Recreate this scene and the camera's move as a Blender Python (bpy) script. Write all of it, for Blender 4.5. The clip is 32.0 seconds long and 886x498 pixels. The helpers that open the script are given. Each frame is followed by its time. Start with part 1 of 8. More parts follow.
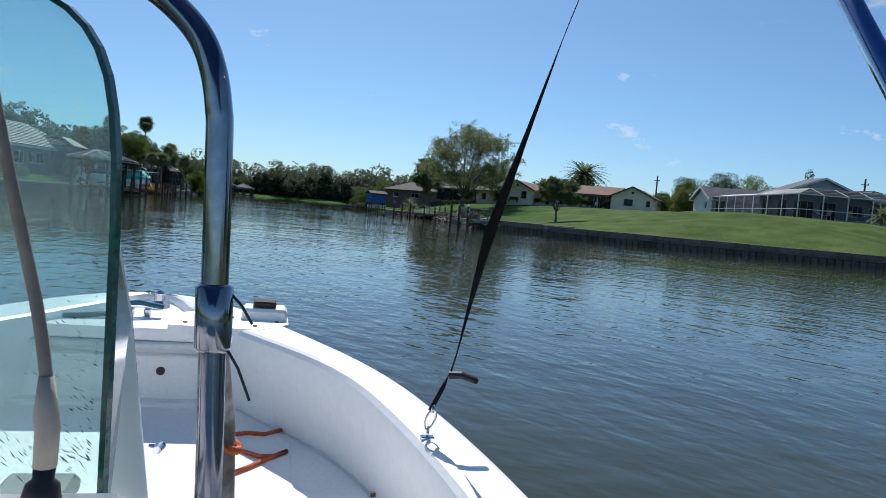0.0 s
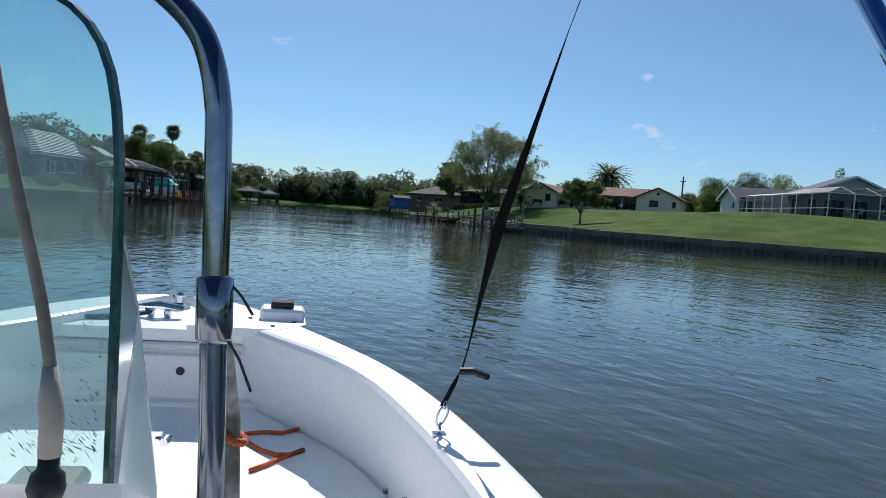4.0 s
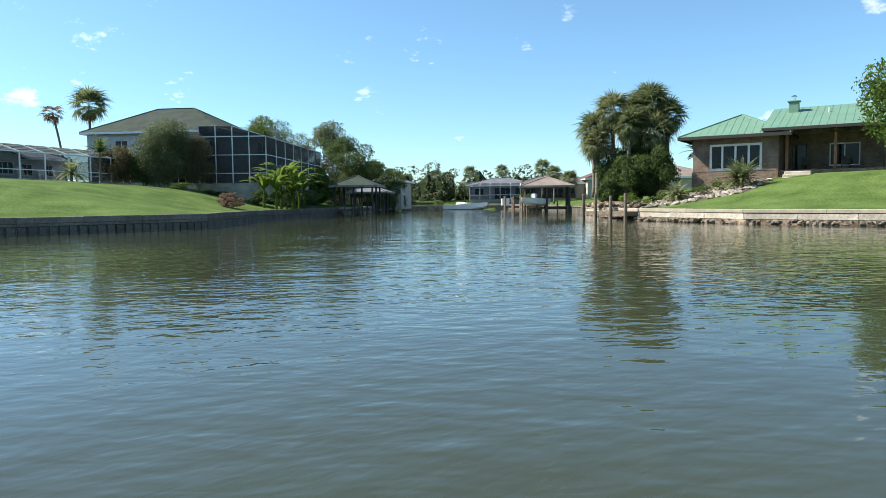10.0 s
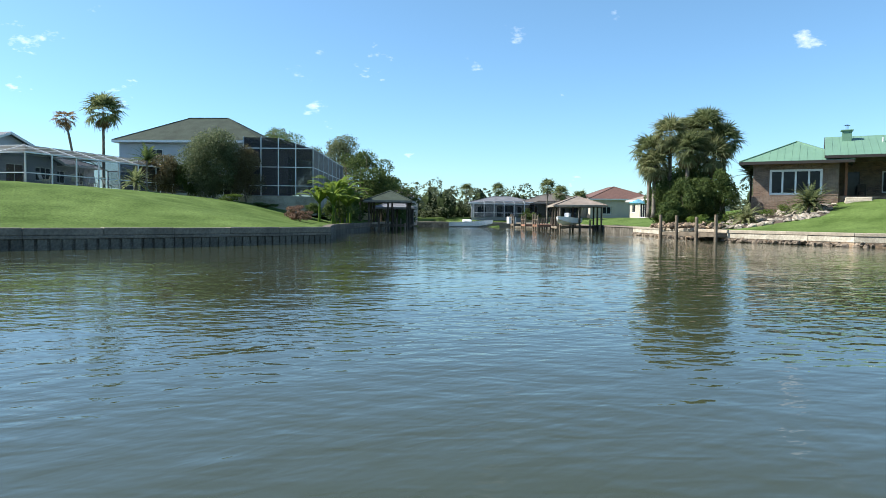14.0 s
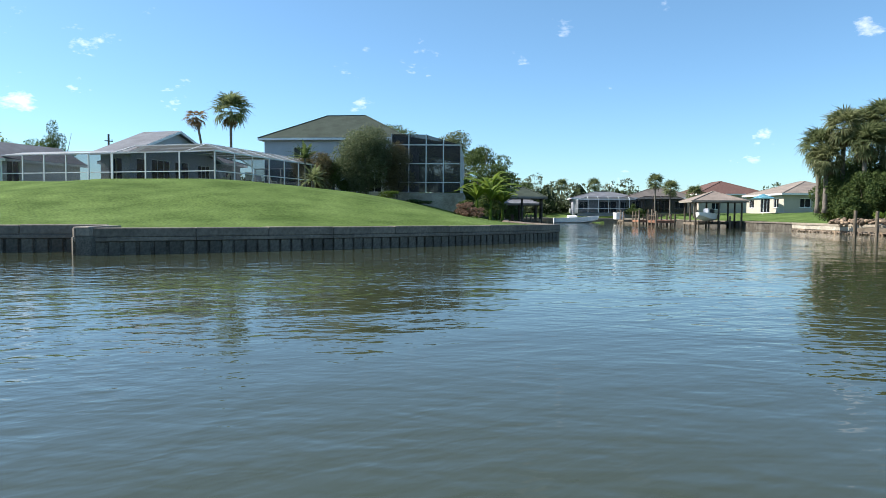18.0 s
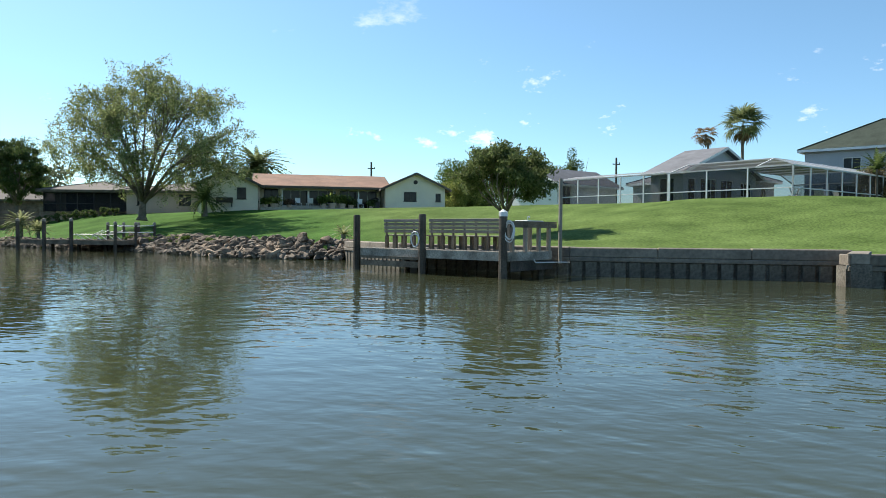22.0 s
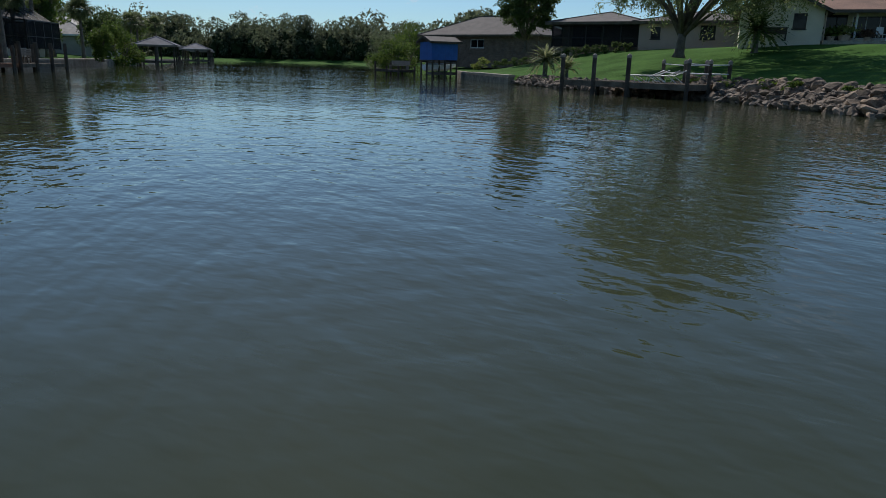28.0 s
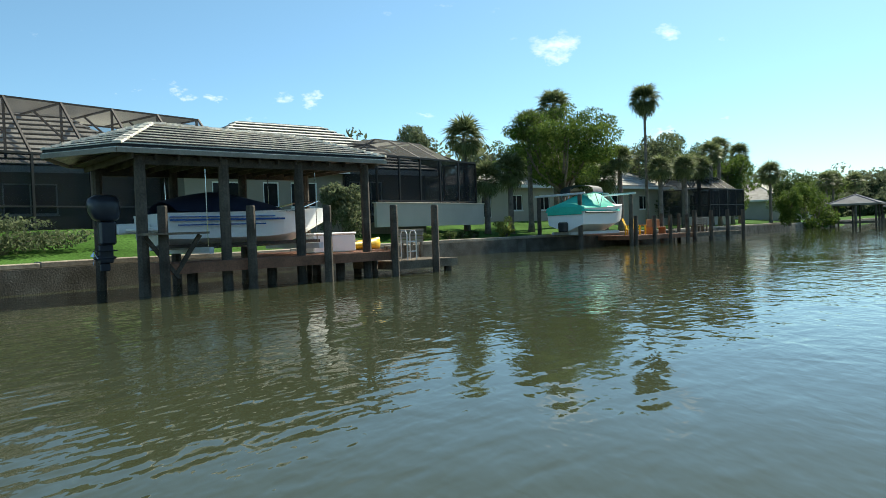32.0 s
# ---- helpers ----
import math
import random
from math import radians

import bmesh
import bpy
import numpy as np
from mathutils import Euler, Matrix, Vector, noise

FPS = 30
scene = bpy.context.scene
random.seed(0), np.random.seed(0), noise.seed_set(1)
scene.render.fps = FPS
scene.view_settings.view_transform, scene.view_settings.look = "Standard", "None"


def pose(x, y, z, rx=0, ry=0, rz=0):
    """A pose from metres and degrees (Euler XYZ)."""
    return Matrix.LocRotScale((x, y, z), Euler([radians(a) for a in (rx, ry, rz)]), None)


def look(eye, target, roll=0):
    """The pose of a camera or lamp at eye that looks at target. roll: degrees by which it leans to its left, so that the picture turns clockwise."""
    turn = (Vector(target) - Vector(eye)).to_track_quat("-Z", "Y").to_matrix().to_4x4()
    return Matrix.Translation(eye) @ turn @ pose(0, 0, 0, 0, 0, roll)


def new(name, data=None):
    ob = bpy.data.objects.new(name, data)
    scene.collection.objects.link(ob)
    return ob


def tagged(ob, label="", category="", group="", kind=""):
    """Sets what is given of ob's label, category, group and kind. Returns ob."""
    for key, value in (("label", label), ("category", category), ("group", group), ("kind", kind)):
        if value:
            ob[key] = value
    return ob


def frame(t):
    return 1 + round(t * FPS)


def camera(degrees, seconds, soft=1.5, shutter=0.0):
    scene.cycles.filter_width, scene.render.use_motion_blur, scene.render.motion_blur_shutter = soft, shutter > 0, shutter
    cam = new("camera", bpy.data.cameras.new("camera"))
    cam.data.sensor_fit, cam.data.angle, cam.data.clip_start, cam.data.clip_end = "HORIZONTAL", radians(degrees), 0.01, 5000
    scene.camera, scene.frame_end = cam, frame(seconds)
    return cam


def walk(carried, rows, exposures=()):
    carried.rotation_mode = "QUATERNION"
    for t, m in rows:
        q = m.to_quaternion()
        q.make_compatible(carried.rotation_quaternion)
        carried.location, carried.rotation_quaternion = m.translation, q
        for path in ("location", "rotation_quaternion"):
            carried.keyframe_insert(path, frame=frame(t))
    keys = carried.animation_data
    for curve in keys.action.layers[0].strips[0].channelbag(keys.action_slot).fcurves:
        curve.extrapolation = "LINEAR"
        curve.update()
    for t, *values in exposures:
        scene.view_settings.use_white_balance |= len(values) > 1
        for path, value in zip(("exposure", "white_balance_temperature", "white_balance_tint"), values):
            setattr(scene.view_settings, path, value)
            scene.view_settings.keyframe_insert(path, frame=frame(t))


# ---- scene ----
cam = camera(64.92, 32.0, soft=0.8)
PATH = [
    (0.0, pose(10.075, -49.999, 1.351, 86.740, -4.854, 19.733)),
    (0.5, pose(10.076, -49.993, 1.342, 86.838, -4.047, 20.140)),
    (1.0, pose(10.076, -49.986, 1.332, 86.936, -3.240, 20.548)),
    (1.5, pose(10.076, -49.990, 1.329, 86.749, -3.306, 20.823)),
    (2.0, pose(10.077, -49.993, 1.325, 86.563, -3.371, 21.059)),
    (2.5, pose(10.082, -49.993, 1.325, 86.613, -3.471, 21.209)),
    (3.5, pose(10.103, -49.984, 1.329, 86.830, -3.945, 21.576)),
    (4.5, pose(10.130, -49.974, 1.334, 86.997, -4.518, 21.493)),
    (5.0, pose(10.175, -49.926, 1.327, 87.330, -3.304, 15.902)),
    (5.5, pose(10.237, -49.867, 1.330, 87.456, -3.679, 10.224)),
    (6.0, pose(10.299, -49.808, 1.333, 84.870, -3.166, 6.137)),
    (6.2, pose(9.960, -49.373, 1.332, 84.707, -2.656, 3.540)),
    (6.5, pose(8.435, -47.205, 1.367, 84.419, -1.749, -3.301)),
    (7.0, pose(5.807, -43.253, 1.305, 82.841, -0.401, -18.699)),
    (7.5, pose(4.858, -41.644, 1.303, 82.912, 0.570, -29.402)),
    (8.0, pose(4.316, -40.652, 1.301, 85.050, 0.797, -40.385)),
    (8.5, pose(3.765, -39.672, 1.300, 86.162, 0.414, -46.735)),
    (9.0, pose(3.154, -38.716, 1.300, 86.865, 0.349, -48.385)),
    (9.5, pose(2.474, -37.774, 1.299, 86.624, 0.300, -49.796)),
    (10.0, pose(1.754, -36.829, 1.298, 86.139, 0.591, -50.877)),
    (10.5, pose(1.008, -35.894, 1.301, 87.106, 0.494, -51.260)),
    (11.0, pose(0.282, -34.941, 1.298, 87.426, 1.030, -50.683)),
    (11.5, pose(-0.420, -33.960, 1.301, 87.624, 0.977, -51.145)),
    (12.0, pose(-1.129, -32.989, 1.299, 86.854, 0.350, -52.206)),
    (12.5, pose(-1.845, -32.044, 1.299, 86.664, 0.492, -53.331)),
    (13.0, pose(-2.557, -31.115, 1.299, 87.096, -0.289, -53.960)),
    (13.5, pose(-3.243, -30.181, 1.298, 87.356, -0.546, -54.736)),
    (15.5, pose(-6.139, -26.517, 1.300, 87.745, -0.356, -55.673)),
    (16.0, pose(-6.793, -25.485, 1.289, 87.893, 0.602, -56.012)),
    (16.5, pose(-7.410, -24.413, 1.300, 87.904, -0.244, -55.053)),
    (17.0, pose(-7.997, -23.337, 1.299, 87.402, 0.290, -56.828)),
    (17.5, pose(-8.585, -22.281, 1.301, 87.200, -0.047, -55.875)),
    (18.0, pose(-9.205, -21.242, 1.304, 87.114, -0.440, -51.355)),
    (18.5, pose(-9.854, -20.252, 1.302, 87.880, -0.450, -45.380)),
    (19.0, pose(-10.507, -19.308, 1.304, 88.236, -0.124, -40.886)),
    (19.5, pose(-11.209, -18.405, 1.302, 88.266, -0.325, -39.353)),
    (20.0, pose(-11.865, -17.437, 1.302, 88.411, -0.756, -36.725)),
    (20.5, pose(-12.534, -16.444, 1.300, 88.708, -0.857, -33.591)),
    (21.0, pose(-13.210, -15.462, 1.294, 89.179, -1.201, -29.611)),
    (21.5, pose(-13.827, -14.443, 1.297, 88.849, -0.988, -25.251)),
    (22.0, pose(-14.434, -13.366, 1.303, 88.532, -0.419, -16.967)),
    (22.5, pose(-15.073, -12.272, 1.313, 88.113, -1.035, -9.346)),
    (23.0, pose(-15.650, -11.131, 1.296, 88.744, 1.451, -0.710)),
    (23.5, pose(-16.191, -9.964, 1.299, 88.546, 1.800, 3.642)),
    (24.0, pose(-16.754, -8.846, 1.296, 86.818, 0.753, 4.801)),
    (24.5, pose(-17.383, -7.805, 1.295, 86.451, 1.452, 7.332)),
    (25.0, pose(-17.997, -6.868, 1.302, 84.239, 2.461, 10.081)),
    (25.5, pose(-18.564, -6.039, 1.300, 84.262, 3.042, 16.152)),
    (27.5, pose(-20.550, -3.520, 1.295, 81.195, 2.008, 15.490)),
    (28.0, pose(-21.115, -2.778, 1.296, 75.031, -1.378, 17.772)),
    (28.5, pose(-21.712, -2.023, 1.296, 80.305, -1.563, 23.954)),
    (29.0, pose(-22.399, -1.198, 1.304, 81.683, 1.357, 32.413)),
    (29.5, pose(-23.079, -0.393, 1.304, 81.721, 5.690, 39.704)),
    (30.0, pose(-23.742, 0.453, 1.302, 81.528, 1.382, 50.853)),
    (30.5, pose(-24.411, 1.475, 1.298, 80.498, 1.550, 57.416)),
    (31.0, pose(-25.108, 2.513, 1.304, 83.105, 2.361, 58.405)),
    (31.5, pose(-25.810, 3.526, 1.300, 87.062, -0.761, 64.924)),
    (32.0, pose(-26.499, 4.534, 1.294, 88.467, 2.070, 70.221)),
]
walk(cam, PATH, exposures=[(0, -0.15, 6100, 14), (2.5, -0.15, 6100, 14), (4.5, -0.25, 6150, 14), (6, -0.05, 6250, 12), (7.2, 0.6, 6500, 10), (9, 0.95, 6600, 8), (16, 0.95, 6400, 9), (19, 0.8, 6450, 10), (22, 0.8, 6800, 8), (24, 0.75, 6700, 10), (25.5, 0.2, 6500, 12), (27.5, -0.35, 6250, 13), (28.5, -0.45, 6250, 13), (29.5, -0.2, 6400, 11), (30.5, 0.15, 6800, 8), (32, 0.75, 7000, 1)])

# ---- light ----
SUN_AZ, SUN_EL = radians(330), radians(43)      # clockwise from +y
world = bpy.data.worlds.new("sky")
scene.world = world
world.use_nodes = True
wn = world.node_tree
wn.nodes.clear()
w_out = wn.nodes.new("ShaderNodeOutputWorld")
w_bg = wn.nodes.new("ShaderNodeBackground")
w_sky = wn.nodes.new("ShaderNodeTexSky")
w_sky.sky_type = "NISHITA"
w_sky.sun_disc = False
w_sky.sun_elevation, w_sky.sun_rotation = SUN_EL, SUN_AZ
w_sky.air_density, w_sky.dust_density, w_sky.ozone_density = 1.0, 0.2, 1.6
w_bg.inputs["Strength"].default_value = 0.10
w_hsv = wn.nodes.new("ShaderNodeHueSaturation")
w_hsv.inputs["Saturation"].default_value = 1.12
w_mul = wn.nodes.new("ShaderNodeMix")
w_mul.data_type, w_mul.blend_type = "RGBA", "MULTIPLY"
w_mul.inputs[0].default_value = 1.0
w_mul.inputs[7].default_value = (0.93, 1.02, 1.0, 1)
wn.links.new(w_sky.outputs[0], w_hsv.inputs["Color"])
wn.links.new(w_hsv.outputs[0], w_mul.inputs[6])
# paler blue towards the horizon, and a few small fair-weather clouds
w_co = wn.nodes.new("ShaderNodeTexCoord")
w_sep = wn.nodes.new("ShaderNodeSeparateXYZ")
wn.links.new(w_co.outputs["Generated"], w_sep.inputs[0])
w_hor = wn.nodes.new("ShaderNodeMapRange")
w_hor.inputs["From Min"].default_value, w_hor.inputs["From Max"].default_value = 0.0, 0.35
w_hor.inputs["To Min"].default_value, w_hor.inputs["To Max"].default_value = 1.0, 0.0
wn.links.new(w_sep.outputs["Z"], w_hor.inputs["Value"])
w_mul2 = wn.nodes.new("ShaderNodeMix")
w_mul2.data_type, w_mul2.blend_type = "RGBA", "MULTIPLY"
w_mul2.inputs[7].default_value = (0.62, 0.80, 1.06, 1)
wn.links.new(w_hor.outputs[0], w_mul2.inputs[0])
wn.links.new(w_mul.outputs[2], w_mul2.inputs[6])
w_map = wn.nodes.new("ShaderNodeMapping")
w_map.inputs["Scale"].default_value = (8.5, 8.5, 17.0)
w_map.inputs["Location"].default_value = (3.1, 1.7, 0.4)
w_cl = wn.nodes.new("ShaderNodeTexNoise")
w_cl.inputs["Scale"].default_value, w_cl.inputs["Detail"].default_value = 1.0, 6.0
w_cl.inputs["Roughness"].default_value = 0.62
w_ramp = wn.nodes.new("ShaderNodeValToRGB")
w_ramp.color_ramp.elements[0].position, w_ramp.color_ramp.elements[1].position = 0.63, 0.73
wn.links.new(w_co.outputs["Generated"], w_map.inputs["Vector"])
wn.links.new(w_map.outputs[0], w_cl.inputs["Vector"])
wn.links.new(w_cl.outputs["Fac"], w_ramp.inputs[0])
w_band = wn.nodes.new("ShaderNodeMapRange")
w_band.inputs["From Min"].default_value, w_band.inputs["From Max"].default_value = 0.16, 0.32
w_band.inputs["To Min"].default_value, w_band.inputs["To Max"].default_value = 1.0, 0.15
wn.links.new(w_sep.outputs["Z"], w_band.inputs["Value"])
w_fac = wn.nodes.new("ShaderNodeMath")
w_fac.operation = "MULTIPLY"
wn.links.new(w_ramp.outputs[0], w_fac.inputs[0])
wn.links.new(w_band.outputs[0], w_fac.inputs[1])
w_mix = wn.nodes.new("ShaderNodeMix")
w_mix.data_type = "RGBA"
w_mix.inputs[7].default_value = (8.5, 8.8, 9.4, 1)
wn.links.new(w_fac.outputs[0], w_mix.inputs[0])
wn.links.new(w_mul2.outputs[2], w_mix.inputs[6])
wn.links.new(w_mix.outputs[2], w_bg.inputs["Color"])
wn.links.new(w_bg.outputs[0], w_out.inputs["Surface"])
sun = new("sun", bpy.data.lights.new("sun", "SUN"))
sun.data.energy, sun.data.angle, sun.data.color = 5.0, radians(0.53), (1.0, 0.95, 0.87)
to_sun = Vector((math.sin(SUN_AZ) * math.cos(SUN_EL), math.cos(SUN_AZ) * math.cos(SUN_EL), math.sin(SUN_EL)))
sun.matrix_world = look(to_sun * 50, (0, 0, 0))

# ---- materials ----
def mat(name, base, rough=0.6, metal=0.0, vary=0.12, scale=3.0, fine=40.0, bump=0.0, second=None, spread=0.35, rand=0.0, spec=0.5):
    """Two scales of colour variation, a fine bump, and an optional second colour in patches."""
    m = bpy.data.materials.new(name)
    m.use_nodes = True
    nt = m.node_tree
    b = nt.nodes["Principled BSDF"]
    b.inputs["Roughness"].default_value, b.inputs["Metallic"].default_value = rough, metal
    b.inputs["Specular IOR Level"].default_value = spec
    co = nt.nodes.new("ShaderNodeTexCoord")
    n1 = nt.nodes.new("ShaderNodeTexNoise")
    n1.inputs["Scale"].default_value, n1.inputs["Detail"].default_value = scale, 5.0
    n2 = nt.nodes.new("ShaderNodeTexNoise")
    n2.inputs["Scale"].default_value, n2.inputs["Detail"].default_value = fine, 3.0
    for n in (n1, n2):
        nt.links.new(co.outputs["Object"], n.inputs["Vector"])
    ramp = nt.nodes.new("ShaderNodeValToRGB")
    lo = [max(0, c * (1 - vary)) for c in base]
    hi = [min(1, c * (1 + vary)) for c in base]
    if second:
        hi = second
    ramp.color_ramp.elements[0].position, ramp.color_ramp.elements[1].position = 0.5 - spread / 2, 0.5 + spread / 2
    ramp.color_ramp.elements[0].color, ramp.color_ramp.elements[1].color = (*lo, 1), (*hi, 1)
    nt.links.new(n1.outputs["Fac"], ramp.inputs[0])
    hsv = nt.nodes.new("ShaderNodeHueSaturation")
    nt.links.new(ramp.outputs[0], hsv.inputs["Color"])
    mr = nt.nodes.new("ShaderNodeMapRange")
    mr.inputs["From Min"].default_value, mr.inputs["From Max"].default_value = 0.3, 0.7
    mr.inputs["To Min"].default_value, mr.inputs["To Max"].default_value = 1 - vary, 1 + vary
    nt.links.new(n2.outputs["Fac"], mr.inputs["Value"])
    val = mr.outputs[0]
    if rand:
        oi = nt.nodes.new("ShaderNodeObjectInfo")
        mr2 = nt.nodes.new("ShaderNodeMapRange")
        mr2.inputs["To Min"].default_value, mr2.inputs["To Max"].default_value = 1 - rand, 1 + rand
        nt.links.new(oi.outputs["Random"], mr2.inputs["Value"])
        mul = nt.nodes.new("ShaderNodeMath")
        mul.operation = "MULTIPLY"
        nt.links.new(val, mul.inputs[0])
        nt.links.new(mr2.outputs[0], mul.inputs[1])
        val = mul.outputs[0]
    nt.links.new(val, hsv.inputs["Value"])
    nt.links.new(hsv.outputs[0], b.inputs["Base Color"])
    if bump:
        bp = nt.nodes.new("ShaderNodeBump")
        bp.inputs["Strength"].default_value, bp.inputs["Distance"].default_value = bump, 0.02
        nt.links.new(n2.outputs["Fac"], bp.inputs["Height"])
        nt.links.new(bp.outputs[0], b.inputs["Normal"])
    return m


def leaf_mat(name, base, second, rough=0.65):
    """Foliage: each leaf its own shade, some light passing through."""
    m = bpy.data.materials.new(name)
    m.use_nodes = True
    nt = m.node_tree
    b = nt.nodes["Principled BSDF"]
    b.inputs["Roughness"].default_value = rough
    b.inputs["Specular IOR Level"].default_value = 0.12
    g = nt.nodes.new("ShaderNodeNewGeometry")
    ramp = nt.nodes.new("ShaderNodeValToRGB")
    ramp.color_ramp.elements[0].color, ramp.color_ramp.elements[1].color = (*base, 1), (*second, 1)
    nt.links.new(g.outputs["Random Per Island"], ramp.inputs[0])
    nt.links.new(ramp.outputs[0], b.inputs["Base Color"])
    tr = nt.nodes.new("ShaderNodeBsdfTranslucent")
    nt.links.new(ramp.outputs[0], tr.inputs["Color"])
    mix = nt.nodes.new("ShaderNodeMixShader")
    mix.inputs[0].default_value = 0.48
    out = nt.nodes["Material Output"]
    nt.links.new(b.outputs[0], mix.inputs[1])
    nt.links.new(tr.outputs[0], mix.inputs[2])
    nt.links.new(mix.outputs[0], out.inputs["Surface"])
    return m


def water_mat():
    m = bpy.data.materials.new("canal_water")
    m.use_nodes = True
    nt = m.node_tree
    b = nt.nodes["Principled BSDF"]
    b.inputs["Roughness"].default_value, b.inputs["IOR"].default_value = 0.02, 1.33
    co = nt.nodes.new("ShaderNodeTexCoord")
    big = nt.nodes.new("ShaderNodeTexNoise")
    big.inputs["Scale"].default_value = 0.04
    ramp = nt.nodes.new("ShaderNodeValToRGB")
    ramp.color_ramp.elements[0].color, ramp.color_ramp.elements[1].color = (0.036, 0.043, 0.024, 1), (0.046, 0.053, 0.029, 1)
    nt.links.new(co.outputs["Object"], big.inputs["Vector"])
    nt.links.new(big.outputs["Fac"], ramp.inputs[0])
    nt.links.new(ramp.outputs[0], b.inputs["Base Color"])
    last = None
    # ripples at four sizes, stretched along the breeze; calmer patches between ruffled ones
    patch = nt.nodes.new("ShaderNodeTexNoise")
    patch.inputs["Scale"].default_value, patch.inputs["Detail"].default_value = 0.085, 3.0
    nt.links.new(co.outputs["Object"], patch.inputs["Vector"])
    ruffle = nt.nodes.new("ShaderNodeMapRange")
    ruffle.inputs["From Min"].default_value, ruffle.inputs["From Max"].default_value = 0.36, 0.62
    ruffle.inputs["To Min"].default_value, ruffle.inputs["To Max"].default_value = 0.45, 1.25
    nt.links.new(patch.outputs["Fac"], ruffle.inputs["Value"])
    # (waves per metre across and along their crests, height, heading, whether the breeze ruffles it)
    for across, along, dist, turn, mod in ((0.55, 0.25, 0.022, 40, False), (1.5, 0.55, 0.010, 75, False), (3.4, 0.9, 0.0105, 14, True), (4.0, 1.1, 0.0098, 62, True), (3.2, 1.0, 0.0080, 121, True), (6.5, 2.2, 0.0062, 38, True), (12.0, 5.0, 0.0030, 80, True)):
        mp = nt.nodes.new("ShaderNodeMapping")
        mp.vector_type = "TEXTURE"
        mp.inputs["Rotation"].default_value = (0, 0, radians(turn))
        mp.inputs["Scale"].default_value = (1 / across, 1 / along, 1)
        n = nt.nodes.new("ShaderNodeTexNoise")
        n.inputs["Scale"].default_value, n.inputs["Detail"].default_value = 1.0, 1.0
        n.inputs["Distortion"].default_value = 0.35
        nt.links.new(co.outputs["Object"], mp.inputs["Vector"])
        nt.links.new(mp.outputs[0], n.inputs["Vector"])
        height = n.outputs["Fac"]
        if mod:
            amount = nt.nodes.new("ShaderNodeMath")
            amount.operation = "MULTIPLY"
            nt.links.new(height, amount.inputs[0])
            nt.links.new(ruffle.outputs[0], amount.inputs[1])
            height = amount.outputs[0]
        bp = nt.nodes.new("ShaderNodeBump")
        bp.inputs["Strength"].default_value, bp.inputs["Distance"].default_value = 1.0, dist
        nt.links.new(height, bp.inputs["Height"])
        if last:
            nt.links.new(last.outputs[0], bp.inputs["Normal"])
        last = bp
    nt.links.new(last.outputs[0], b.inputs["Normal"])
    return m


def glass_mat(name, tint, rough=0.02, alpha=0.25, ior=1.45):
    """A thin sheet: mostly clear, tinted, with a mirror gloss."""
    m = bpy.data.materials.new(name)
    m.use_nodes = True
    nt = m.node_tree
    nt.nodes.clear()
    out = nt.nodes.new("ShaderNodeOutputMaterial")
    tr = nt.nodes.new("ShaderNodeBsdfTransparent")
    tr.inputs["Color"].default_value = (*tint, 1)
    df = nt.nodes.new("ShaderNodeBsdfDiffuse")
    df.inputs["Color"].default_value = (*tint, 1)
    gl = nt.nodes.new("ShaderNodeBsdfGlossy")
    gl.inputs["Roughness"].default_value = rough
    fr = nt.nodes.new("ShaderNodeFresnel")
    fr.inputs["IOR"].default_value = ior
    mx = nt.nodes.new("ShaderNodeMixShader")
    mx.inputs[0].default_value = alpha
    mx2 = nt.nodes.new("ShaderNodeMixShader")
    nt.links.new(tr.outputs[0], mx.inputs[1])
    nt.links.new(df.outputs[0], mx.inputs[2])
    nt.links.new(fr.outputs[0], mx2.inputs[0])
    nt.links.new(mx.outputs[0], mx2.inputs[1])
    nt.links.new(gl.outputs[0], mx2.inputs[2])
    nt.links.new(mx2.outputs[0], out.inputs["Surface"])
    return m


